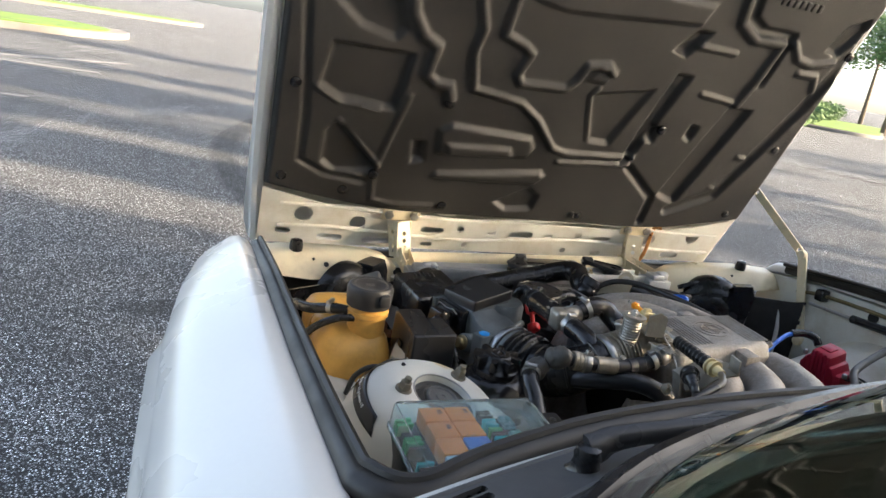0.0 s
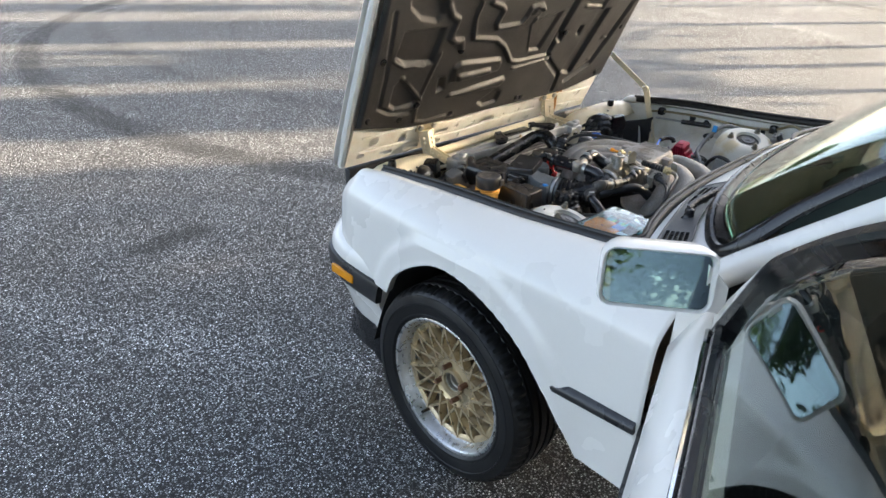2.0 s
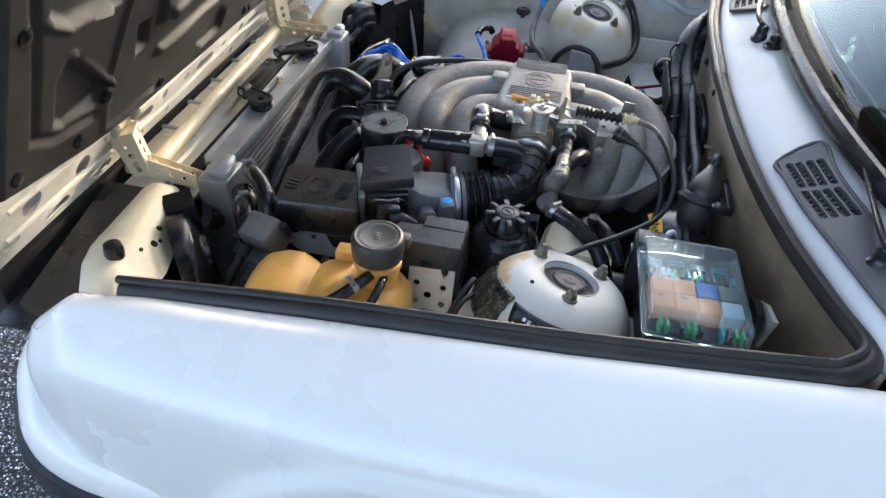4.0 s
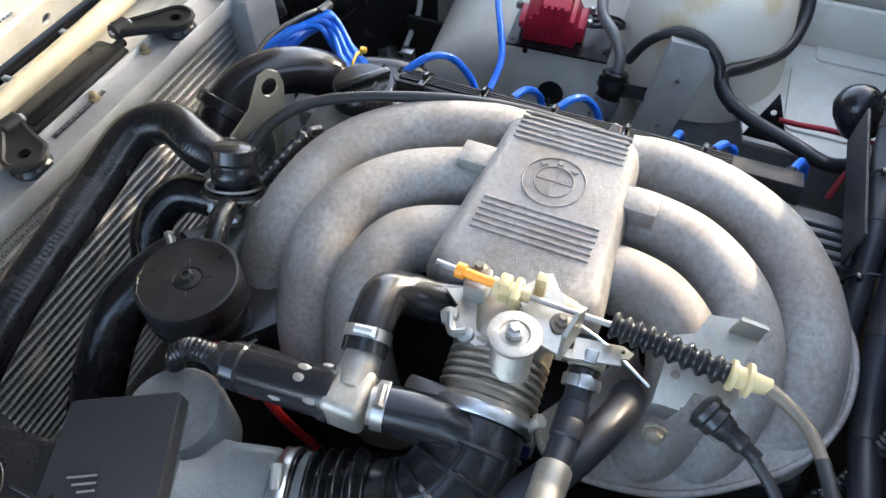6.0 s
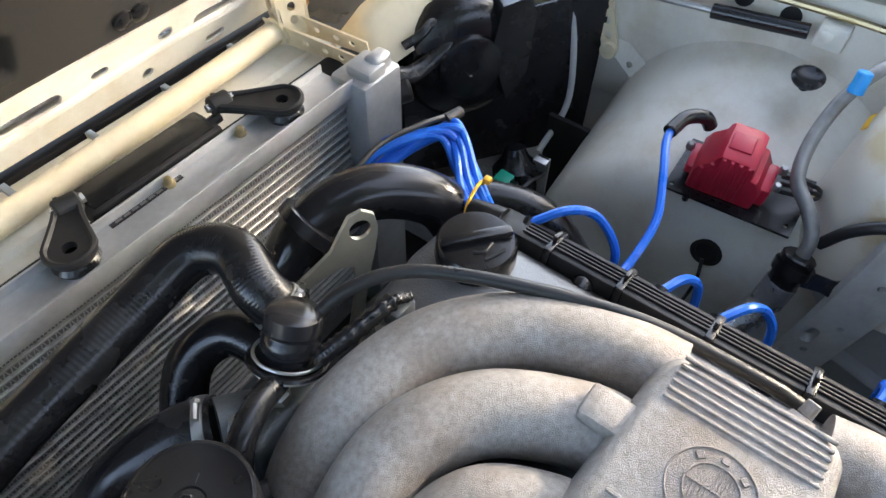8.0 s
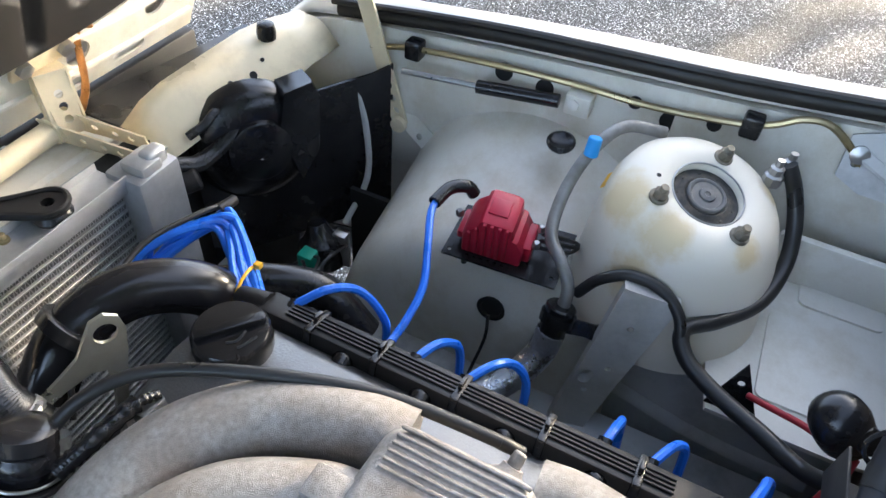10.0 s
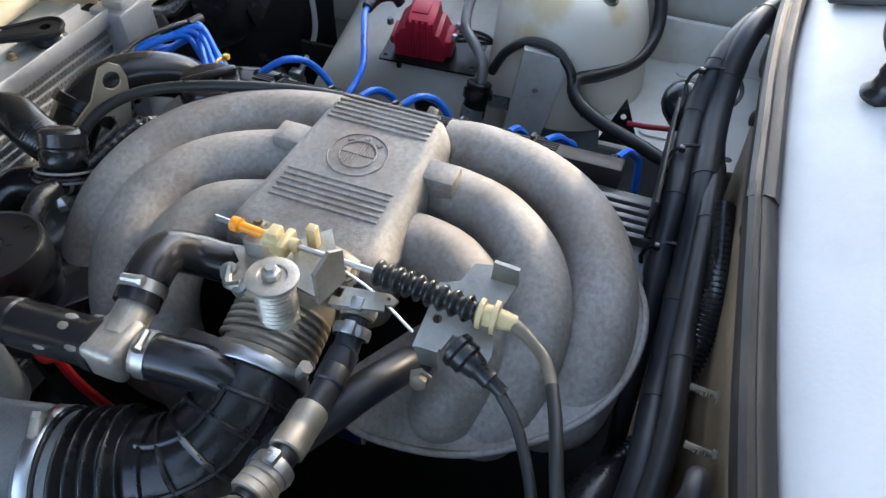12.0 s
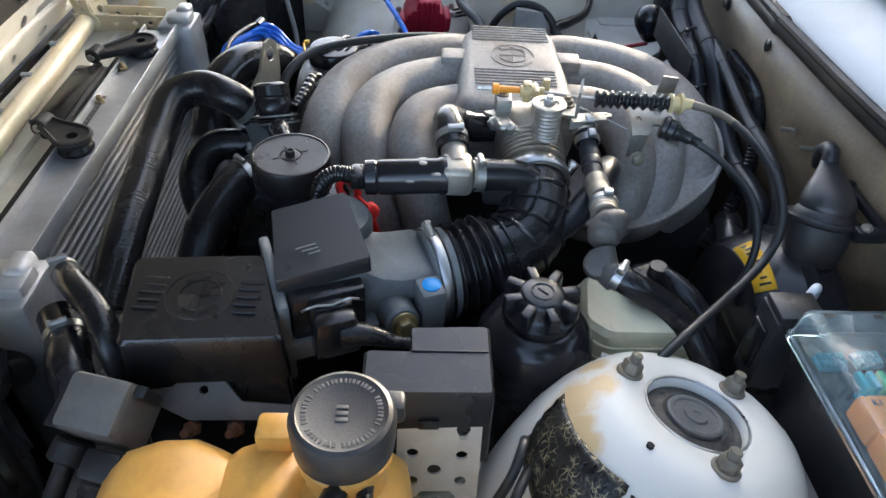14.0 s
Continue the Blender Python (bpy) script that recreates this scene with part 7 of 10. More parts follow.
s.box((-0.045, -0.018, 0.012), (-0.034, 0.018, 0.026), 0.003, CM)
part("body", s, M_RED, coil)
for i in range(6):
    x = -0.028 + i * 0.0088
    top = float(np.interp(x, [-0.03, -0.018, -0.014, 0.016, 0.022, 0.03], [0.042, 0.056, 0.068, 0.068, 0.05, 0.044]))
    s = Shape()
    s.box((x - 0.0022, -0.0285, 0.004), (x + 0.0022, -0.024, top), 0.0012, CM)
    part("fin", s, M_RED, coil)
s = Shape()
s.box((-0.012, -0.012, 0.069), (0.012, 0.012, 0.0725), 0.002, CM)
part("crown_pad", s, M_RED, coil)
for x, y in ((-0.048, 0.0), (0.05, -0.012), (0.05, 0.012)):
    s = Shape()
    s.lathe([(0.005, 0.034), (0.005, 0.04), (0.003, 0.043)], CM @ Vector((x, y, 0)), CM.to_3x3() @ Vector((0, 0, 1)), 10)
    part("screw", s, M_STEEL, coil)
s = Shape()
s.plate([(-0.058, -0.036), (0.085, -0.038), (0.092, 0.045), (-0.05, 0.042)], 0.004, CM @ Matrix.Translation((0, 0, -0.005)), [circle(-0.05, -0.028, 0.003, 8), circle(0.078, -0.026, 0.003, 8)])
s.cyl(CM @ Vector((-0.03, -0.03, -0.005)), CM @ Vector((-0.03, -0.03, -0.018)), 0.004, 0.004, 8)
part("mounting_plate", s, M_BLACK, coil)
for k in range(3):
    hose("coil_wire", [CM @ Vector((0.052, -0.01 + 0.01 * k, 0.03)), CM @ Vector((0.072, -0.012 + 0.01 * k, 0.036)), CM @ Vector((0.09, 0.0 + 0.008 * k, 0.025)), CM @ Vector((0.10, 0.03, 0.0))], 0.0025, "thin black wire at the coil", "wire", M_CABLE, seg=6, group="coil wires")

# ---- passenger side pipes and cables ----
ac = thing("air_conditioning_pipe", "grey metal pipe with a blue service cap", "pipe", (0.38, 0, 0.6))
s = Shape()
s.tube([(0.60, -0.03, 0.775), (0.575, 0.01, 0.785), (0.545, 0.03, 0.778), (0.515, 0.045, 0.752), (0.475, 0.05, 0.725), (0.437, 0.043, 0.705), (0.415, 0.02, 0.692), (0.40, 0.004, 0.672), (0.386, 0.003, 0.64)], 0.0075, 14, 8)
part("pipe", s, M_DULLPIPE, ac)
s = Shape()
s.cyl((0.522, 0.037, 0.766), (0.528, 0.037, 0.788), 0.0088, 0.0082, 10, 0.001)
part("service_cap", s, M_DOT, ac, "light blue plastic cap")
s = Shape()
s.cyl((0.390, 0.004, 0.655), (0.376, 0.006, 0.618), 0.018, 0.016, 16, 0.002)
s.cyl((0.386, 0.004, 0.645), (0.382, 0.004, 0.635), 0.021, 0.021, 16)
part("union", s, M_BLACK, ac)
s = Shape()
s.tube([(0.377, 0.006, 0.622), (0.365, 0.012, 0.585), (0.335, 0.035, 0.555), (0.29, 0.075, 0.54), (0.25, 0.13, 0.535), (0.23, 0.2, 0.53)], 0.0175, 16, 20, 1.0, 0.03, 50)
part("foil_sleeve", s, M_FOIL, ac, "silver foil heat sleeve")
s = Shape()
m = frame_of((0.385, 0.0, 0.63), (0.25, -0.75, -0.1), (-0.8, 0, 0.6))
s.plate([(-0.02, -0.01), (0.03, -0.008), (0.06, -0.015), (0.10, -0.02), (0.10, 0.02), (0.07, 0.018), (0.04, 0.008), (-0.02, 0.012)], 0.006, m, [circle(0.085, 0.0, 0.005, 8)])
part("bracket", s, M_BLACK, ac)
hose("thin_loom", [(0.41, -0.006, 0.662), (0.405, -0.025, 0.70), (0.405, -0.055, 0.722), (0.405, -0.09, 0.718), (0.395, -0.115, 0.70), (0.378, -0.128, 0.675), (0.362, -0.15, 0.66)], 0.0065, "black wrapped cable by the strut tower", "cable", M_CABLE)
hose("battery_cable", [(0.585, -0.168, 0.793), (0.582, -0.186, 0.765), (0.565, -0.202, 0.73), (0.53, -0.207, 0.70), (0.475, -0.192, 0.685), (0.425, -0.155, 0.685), (0.395, -0.125, 0.685), (0.372, -0.135, 0.672), (0.352, -0.17, 0.662), (0.325, -0.225, 0.66), (0.30, -0.262, 0.665), (0.27, -0.285, 0.70)], 0.009, "thick black battery cable along the tray", "cable", M_CABLE)
for p in ((0.575, -0.158, 0.782), (0.596, -0.17, 0.782)):
    s = Shape()
    s.lathe([(0.011, -0.012), (0.011, 0.0), (0.008, 0.002), (0.008, 0.010), (0.0045, 0.012), (0.0045, 0.02)], p, (0, 0, 1), 8)
    solo("earth_stud", s, M_STEEL, "steel earth stud with a nut", "bolt", "", "earth studs")
s = Shape()
m = frame_of((0.372, -0.195, 0.64), (0, -1, 0.1), (-0.9, 0, 0.3))
s.plate([(-0.025, -0.015), (0.03, -0.02), (0.005, 0.045)], 0.003, m, [circle(0.004, 0.02, 0.004, 8)])
solo("earth_tab", s, M_BLACK, "black triangular bracket on the tray's edge", "bracket")
hose("red_wire", [(0.365, -0.205, 0.66), (0.352, -0.228, 0.67), (0.335, -0.25, 0.685), (0.315, -0.268, 0.70)], 0.0035, "thin red wire by the bulkhead", "wire", mat("red_wire", (0.3, 0.02, 0.03), 0.4))
hose("red_wire", [(0.255, -0.268, 0.655), (0.27, -0.275, 0.68), (0.285, -0.285, 0.70), (0.30, -0.29, 0.71)], 0.0035, "thin red wire by the bulkhead", "wire", bpy.data.materials["red_wire"])
s = Shape()
s.lathe([(0.024, -0.024), (0.0255, -0.012), (0.0255, 0.004), (0.0225, 0.015), (0.016, 0.023), (0.008, 0.027)], (0.306, -0.262, 0.742), (-0.15, 0.55, 0.8), 22)
s.cyl((0.315, -0.27, 0.73), (0.29, -0.285, 0.75), 0.016, 0.012, 14)
solo("terminal_boot", s, M_RUBBER, "bulbous black rubber terminal boot", "connector")

# looms on the bulkhead
hose("wiring_loom", [(0.44, -0.40, 0.80), (0.385, -0.35, 0.85), (0.341, -0.318, 0.849), (0.28, -0.296, 0.845), (0.215, -0.288, 0.806), (0.10, -0.290, 0.778), (0.03, -0.292, 0.735), (-0.05, -0.292, 0.708), (-0.125, -0.290, 0.712), (-0.165, -0.286, 0.70), (-0.19, -0.28, 0.64)], 0.0125, "thick dark blue-black wiring loom", "wiring loom", M_LOOM, group="wiring looms", wraps=(0.22, 0.36, 0.47, 0.6, 0.72))
hose("wiring_loom", [(0.45, -0.39, 0.785), (0.38, -0.335, 0.835), (0.32, -0.300, 0.842), (0.255, -0.276, 0.826), (0.20, -0.268, 0.792), (0.10, -0.268, 0.765), (0.04, -0.270, 0.72), (-0.02, -0.272, 0.67), (-0.06, -0.275, 0.60)], 0.0112, "thick dark blue-black wiring loom", "wiring loom", M_LOOM, group="wiring looms", wraps=(0.22, 0.36, 0.47, 0.6, 0.72))
hose("wiring_loom", [(0.21, -0.292, 0.787), (0.12, -0.296, 0.788), (0.034, -0.297, 0.774), (-0.043, -0.297, 0.762), (-0.12, -0.297, 0.757), (-0.175, -0.293, 0.738), (-0.20, -0.285, 0.70), (-0.215, -0.27, 0.65)], 0.0088, "slim black wiring loom", "wiring loom", M_CABLE, group="wiring looms", wraps=(0.2, 0.45, 0.7))
hose("ribbed_conduit", [(0.09, -0.308, 0.79), (0.0, -0.311, 0.785), (-0.05, -0.308, 0.75), (-0.09, -0.292, 0.69), (-0.13, -0.25, 0.63)], 0.0085, "corrugated black conduit on the bulkhead", "conduit", M_RUBBER, 0.12, 60, seg=10, steps=60)
s = Shape()
s.box((0.075, -0.2532, 0.745), (0.245, -0.2502, 0.790), 0.001)
s.box((0.075, -0.30, 0.745), (0.245, -0.2532, 0.748), 0.001)
solo("loom_tray", s, M_MATTB, "black sheet tray holding the looms", "tray")
for x, z in ((0.235, 0.818), (0.15, 0.785), (0.06, 0.742)):
    s = Shape()
    s.tube([Vector((x + 0.3 * 0.02 * math.sin(q), -0.279 + 0.0265 * math.cos(q), z - 0.006 + 0.02 * math.sin(q))) for q in np.linspace(0, 2 * math.pi, 13)], 0.002, 6, 3)
    s.box((x - 0.003, -0.266, z + 0.008), (x + 0.003, -0.26, z + 0.014), 0.001)
    solo("cable_tie", s, M_BLACK, "black cable tie round the looms", "cable tie", "", "loom ties")
for x, z in ((0.014, 0.838), (0.17, 0.83)):
    s = Shape()
    s.lathe([(0.011, 0), (0.0115, 0.003), (0.007, 0.005), (0.007, 0.008), (0.008, 0.009), (0.004, 0.011)], (x, -0.322, z), (0, 1, 0.1), 16)
    solo("bulkhead_grommet", s, M_RUBBER, "black rubber grommet in the bulkhead", "grommet", "", "bulkhead grommets")
for x, z in ((-0.108, 0.792), (-0.157, 0.798)):
    s = Shape()
    s.cyl((x, -0.33, z), (x + 0.002, -0.300, z + 0.001), 0.0024, 0.0022, 8)
    for k in range(7):
        s.lathe([(0.0022, 0), (0.0032, 0.0008), (0.0022, 0.0016)], (x + 0.0004 * k, -0.314 + 0.002 * k, z), (0.05, 1, 0), 8)
    s.lathe([(0.005, 0), (0.005, 0.003)], (x, -0.320, z), (0, 1, 0), 8)
    solo("bulkhead_stud", s, M_STUD, "bare threaded stud in the bulkhead", "stud", "", "bulkhead studs")

# gas spring, brake pipe, plug and sticker on the far wing
gs = thing("gas_spring", "slim black gas spring along the inner wing", "gas spring", (0.63, 0.1, 0.74))
s = Shape()
s.cyl((0.628, 0.225, 0.738), (0.640, 0.112, 0.747), 0.0095, 0.0095, 14, 0.001)
part("cylinder", s, M_BLACK, gs)
s = Shape()
s.cyl((0.62, 0.335, 0.73), (0.628, 0.225, 0.738), 0.004, 0.004, 10)
part("rod", s, M_STEEL, gs)
s = Shape()
s.box((0.636, 0.07, 0.733), (0.662, 0.105, 0.763), 0.004)
s.lathe([(0.008, 0), (0.008, 0.006), (0.005, 0.008)], (0.636, 0.092, 0.75), (-1, 0, 0.3), 6)
part("bracket", s, M_BAY, gs)
hose("brake_pipe", [(0.648, 0.40, 0.735), (0.648, 0.33, 0.752), (0.65, 0.2, 0.765), (0.652, 0.1, 0.77), (0.652, 0.0, 0.772), (0.650, -0.1, 0.785), (0.648, -0.14, 0.798), (0.65, -0.17, 0.815), (0.652, -0.20, 0.815), (0.652, -0.235, 0.79), (0.65, -0.26, 0.76)], 0.0045, "brassy metal pipe along the inner wing", "pipe", M_BRASS, seg=8)
for y, z in ((0.33, 0.752), (-0.12, 0.79)):
    s = Shape()
    s.box((0.636, y - 0.012, z - 0.014), (0.66, y + 0.012, z + 0.014), 0.004)
    solo("pipe_clip", s, M_BLACK, "black clip holding the metal pipe", "clip", "", "pipe clips")
s = Shape()
s.lathe([(0.006, -0.018), (0.006, -0.004), (0.018, -0.003), (0.019, 0.0), (0.015, 0.003), (0.012, 0.001)], (0.587, 0.087, 0.725), (-0.25, 0, 1), 20)
solo("body_plug", s, M_BLACK, "black plastic body plug", "plug")
s = Shape()
m = frame_of((0.517, 0.0045, 0.7505), (0.9, -0.06, 0.12), (0.06, 0.8, 0.62))
s.plate([(-0.0125, -0.014), (0.0135, -0.013), (0.0125, 0.013), (-0.0115, 0.014)], 0.0012, m)
solo("tower_sticker", s, M_YELLOW, "small orange-yellow sticker on the strut tower", "sticker")
# the dark inside of a wing hole, drawn as a near-black disc
s = Shape()
s.lathe([(0.017, -0.003), (0.019, 0.001), (0.014, 0.002), (0.013, -0.002)], (0.4075, 0.09, 0.58), (-1, 0, 0.1), 20)
solo("wing_hole_disc", s, M_DARK, "dark disc standing for a round hole in the inner wing", "hole")
hose("hole_wire", [(0.40, 0.09, 0.575), (0.385, 0.085, 0.55), (0.37, 0.09, 0.51), (0.36, 0.10, 0.45)], 0.0022, "thin black wire from the wing's hole", "wire", M_CABLE)
s = Shape()
s.box((0.45, 0.325, 0.49), (0.456, 0.345, 0.56), 0.001)
s.box((0.44, 0.325, 0.555), (0.456, 0.345, 0.56), 0.001)
solo("wing_bracket", s, M_STEEL, "small bent steel bracket", "bracket")
sw = thing("pressure_switch", "black round switch with a green plug", "switch", (0.45, 0.37, 0.42))
s = Shape()
s.lathe([(0.03, -0.02), (0.034, 0.0), (0.034, 0.02), (0.02, 0.035), (0.014, 0.05)], (0.45, 0.37, 0.50), (0.2, 0.3, 1), 20)
part("body", s, M_BLACK, sw)
s = Shape()
s.box((0.405, 0.36, 0.50), (0.43, 0.385, 0.53), 0.004)
part("plug", s, M_GREEN, sw, "green plug")
for i in range(5):
    hose("loose_wire", [(0.42, 0.39, 0.50), (0.37 + 0.02 * i, 0.37 - 0.01 * i, 0.535), (0.34 + 0.012 * i, 0.33, 0.52 + 0.006 * i), (0.30 + 0.02 * i, 0.30, 0.46)], 0.0025, "thin black wire in the corner of the bay", "wire", M_CABLE, seg=6, group="loose wires")
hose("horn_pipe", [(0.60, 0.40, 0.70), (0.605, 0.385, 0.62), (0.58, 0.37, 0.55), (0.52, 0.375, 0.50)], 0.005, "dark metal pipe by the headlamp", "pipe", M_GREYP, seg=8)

# ---- intake manifold ----
man = thing("intake_manifold", "sand-cast aluminium intake manifold with six curved runners", "intake manifold", (0, 0, 0.62))
RUNNERS = [
    ([(0.098, 0.05, 0.765), (0.094, 0.09, 0.767), (0.07, 0.155, 0.766), (0.02, 0.205, 0.761), (-0.045, 0.228, 0.744), (-0.095, 0.232, 0.705), (-0.12, 0.222, 0.645), (-0.11, 0.20, 0.585)], 0.0315),
    ([(0.032, 0.05, 0.767), (0.028, 0.085, 0.769), (-0.002, 0.142, 0.768), (-0.05, 0.174, 0.762), (-0.10, 0.178, 0.742), (-0.137, 0.168, 0.70), (-0.148, 0.155, 0.645), (-0.13, 0.145, 0.585)], 0.030),
    ([(-0.035, 0.045, 0.765), (-0.041, 0.075, 0.767), (-0.062, 0.11, 0.767), (-0.10, 0.124, 0.757), (-0.138, 0.119, 0.732), (-0.158, 0.107, 0.69), (-0.158, 0.097, 0.635), (-0.14, 0.09, 0.585)], 0.029),
    ([(0.103, -0.05, 0.765), (0.104, -0.085, 0.767), (0.092, -0.142, 0.765), (0.057, -0.193, 0.761), (0.004, -0.224, 0.75), (-0.05, -0.233, 0.724), (-0.084, -0.226, 0.686), (-0.075, -0.205, 0.64)], 0.0315),
    ([(0.037, -0.05, 0.767), (0.034, -0.085, 0.769), (0.02, -0.128, 0.768), (-0.014, -0.166, 0.761), (-0.057, -0.183, 0.744), (-0.097, -0.179, 0.71), (-0.117, -0.165, 0.672), (-0.085, -0.14, 0.63)], 0.030),
    ([(-0.03, -0.045, 0.765), (-0.031, -0.075, 0.767), (-0.04, -0.106, 0.766), (-0.063, -0.132, 0.757), (-0.098, -0.141, 0.733), (-0.124, -0.133, 0.698), (-0.128, -0.118, 0.668), (-0.085, -0.10, 0.635)], 0.029),
]
for pts, r in RUNNERS:
    s = Shape()
    s.tube(pts, r, 22, 10)
    part("runner", s, M_CAST, man, "", 80)
# cast webs between neighbouring runners where they dive to the head
for i, j in ((0, 1), (1, 2), (3, 4), (4, 5)):
    a, b = smooth_path([Vector(p) for p in RUNNERS[i][0]], 6), smooth_path([Vector(p) for p in RUNNERS[j][0]], 6)
    s = Shape()
    rings = []
    for k in range(20, 41, 2):
        mid = (a[k] + b[k]) / 2
        out = Vector((-0.5, 0, 0.6)) * 0.008
        rings.append([a[k], mid + out, b[k], mid - Vector((-0.5, 0, 0.6)) * 0.012])
    s.loft(rings)
    part("web", s, M_CAST, man, "", 80)
# plenum: a cushion with rounded shoulders
PM = frame_of((-0.005, 0.003, 0.812), (0.02, 1, 0.0), (-0.06, 0, 1))
# its x runs to the front of the car, its y to the passenger side's opposite
s = Shape()
rings = []
for grow, z in ((0.0, -0.08), (0.004, -0.05), (0.004, -0.025), (0.0, -0.01), (-0.006, -0.002), (-0.012, 0.0)):
    hw, hl = 0.064 + grow, 0.097 + grow
    ring = []
    for x, y in rounded(hw, hl, 0.02 + max(0, grow), 6):
        taper = 1.0 + 0.10 * (y / hl)
        ring.append(PM @ Vector((x * taper, y, z)))
    rings.append(ring)
s.loft(rings)
plenum = part("plenum", s, M_CAST, man, "cast plenum with a raised badge", 40)
# clip lugs
for sg in (-1, 1):
    s = Shape()
    x = sg * 0.072
    s.box((x - 0.016, -0.044, -0.03), (x + 0.016, -0.018, -0.006), 0.003, PM)
    part("lug", s, M_CAST, man)
# raised ribs above and below the badge
for y0 in (0.0165, -0.0895):
    for k in range(6):
        s = Shape()
        y = y0 + k * 0.0065
        s.box((-0.049, y - 0.0016, -0.002), (0.049, y + 0.0016, 0.0014), 0.0009, PM, 1)
        part("rib", s, M_CAST, plenum)


def badge(parent, m, r, material, h=0.0018):
    """A plain round badge: two rings and four quarters, two of them hatched."""
    for rr in (r, r * 0.62):
        s = Shape()
        s.tube([m @ Vector((rr * math.cos(q), rr * math.sin(q), h * 0.4)) for q in np.linspace(0, 2 * math.pi, 33)], h * 0.55, 6, 2)
        part("ring", s, material, parent)
    s = Shape()
    for q in (0, math.pi / 2):
        s.tube([m @ Vector((-r * 0.6 * math.cos(q), -r * 0.6 * math.sin(q), h * 0.3)), m @ Vector((r * 0.6 * math.cos(q), r * 0.6 * math.sin(q), h * 0.3))], h * 0.4, 5, 2)
    for sx in (1, -1):
        for k in range(1, 6):
            x = sx * r * 0.1 * k
            y = sx * math.sqrt(max(0, (r * 0.58) ** 2 - x * x))
            s.tube([m @ Vector((x, 0, h * 0.25)), m @ Vector((x, y, h * 0.25))], h * 0.3, 5, 2)
    part("quarters", s, material, parent)
    for q in (50, 90, 130):
        s = Shape()
        c = m @ Matrix.Rotation(radians(q), 4, "Z") @ Matrix.Translation((r * 0.81, 0, 0))
        s.box((-r * 0.09, -r * 0.1, 0), (r * 0.09, r * 0.1, h), h * 0.3, c, 1)
        part("badge_mark", s, material, parent)


badge(plenum, PM @ Matrix.Translation((0, -0.018, 0.0)) @ Matrix.Rotation(radians(180), 4, "Z"), 0.0265, M_CAST, 0.0013)
s = Shape()
s.lathe([(0.030, -0.022), (0.024, -0.008), (0.015, 0.0), (0.0095, 0.004), (0.008, 0.008)], (0.098, -0.028, 0.792), (0.75, -0.15, 0.55), 22)
s.cyl((0.104, -0.029, 0.797), (0.113, -0.031, 0.804), 0.0055, 0.005, 12, 0.001)
part("vacuum_nipple", s, M_CAST, man)
# parting flange round the feet of the rear runners
edge = smooth_path([Vector(p) for p in ((-0.150, -0.040, 0.715), (-0.170, -0.060, 0.702), (-0.172, -0.095, 0.693), (-0.160, -0.150, 0.687), (-0.138, -0.200, 0.697), (-0.104, -0.245, 0.717), (-0.060, -0.266, 0.731), (-0.008, -0.266, 0.742), (0.045, -0.238, 0.75))], 6)
s = Shape()
s.loft([[p, p + (Vector((-0.03, -0.13, p.z + 0.03)) - p) * 0.45, p + (Vector((-0.03, -0.13, p.z)) - p) * 0.7 + Vector((0, 0, 0.02))] for p in edge], closed=False)
s.tube(edge, 0.0032, 8, 1)
part("flange", s, M_CAST, man, "cast parting flange", 60)
s = Shape()
s.box((-0.07, 0.235, 0.60), (-0.0, 0.27, 0.70), 0.01)
s.box((-0.145, 0.2, 0.60), (-0.09, 0.24, 0.66), 0.01)
part("front_flange", s, M_CASTD, man)

# ---- throttle body ----
thr = thing("throttle_assembly", "cast throttle body with linkage and a bright roller", "throttle body", (-0.13, 0, 0.72))
td = Vector((0.96, 0.03, 0.24)).normalized()
t0 = Vector((-0.180, -0.0065, 0.768))
s = Shape()
s.lathe([(0.030, -0.004), (0.036, 0.0), (0.036, 0.012), (0.033, 0.014), (0.0335, 0.05), (0.037, 0.055), (0.037, 0.075), (0.03, 0.09)], t0 - td * 0.01, td, 32)
body = part("throat", s, M_TARN, thr, "tarnished cast throat")
for k in range(6):
    s = Shape()
    s.lathe([(0.034, 0), (0.0375, 0.001), (0.0375, 0.003), (0.034, 0.004)], t0 + td * (0.008 + 0.006 * k), td, 32, None, False)
    part("cooling_rib", s, M_TARN, body)
s = Shape()
s.plate([(-0.113, -0.002), (-0.088, -0.024), (-0.128, -0.052), (-0.152, -0.046), (-0.146, -0.018), (-0.124, -0.012)], 0.003, Matrix.Translation((0, 0, 0.824)), [circle(-0.134, -0.04, 0.004, 10)])
s.plate([(0, 0), (0.028, 0), (0.028, -0.03), (0.012, -0.038), (0, -0.03)], 0.003, frame_of((-0.128, -0.0525, 0.826), (-0.96, 0.25, 0), (0.25, 0.96, 0)) @ Matrix.Rotation(radians(180), 4, "X"))
s.box((-0.118, -0.05, 0.79), (-0.094, 0.034, 0.812), 0.004)
s.box((-0.122, 0.016, 0.806), (-0.10, 0.034, 0.826), 0.003)
part("linkage_plate", s, M_PLATED, thr, "zinc plated linkage bracket")
for p in ((-0.128, -0.042, 0.827), (-0.107, 0.026, 0.826), (-0.114, -0.046, 0.812)):
    s = Shape()
    s.lathe([(0.0085, 0), (0.0085, 0.0015), (0.006, 0.002)], p, (0, 0, 1), 16)
    s.lathe([(0.0058, 0.0015), (0.0058, 0.006), (0.0035, 0.007), (0.003, 0.010)], p, (0, 0, 1), 6)
    part("linkage_bolt", s, M_STUD, thr)
s = Shape()
s.tube([(-0.108, -0.028, 0.815), (-0.106, -0.038, 0.81), (-0.108, -0.048, 0.806)], 0.012, 16, 4)
part("return_spring", s, M_STUD, thr)
s = Shape()
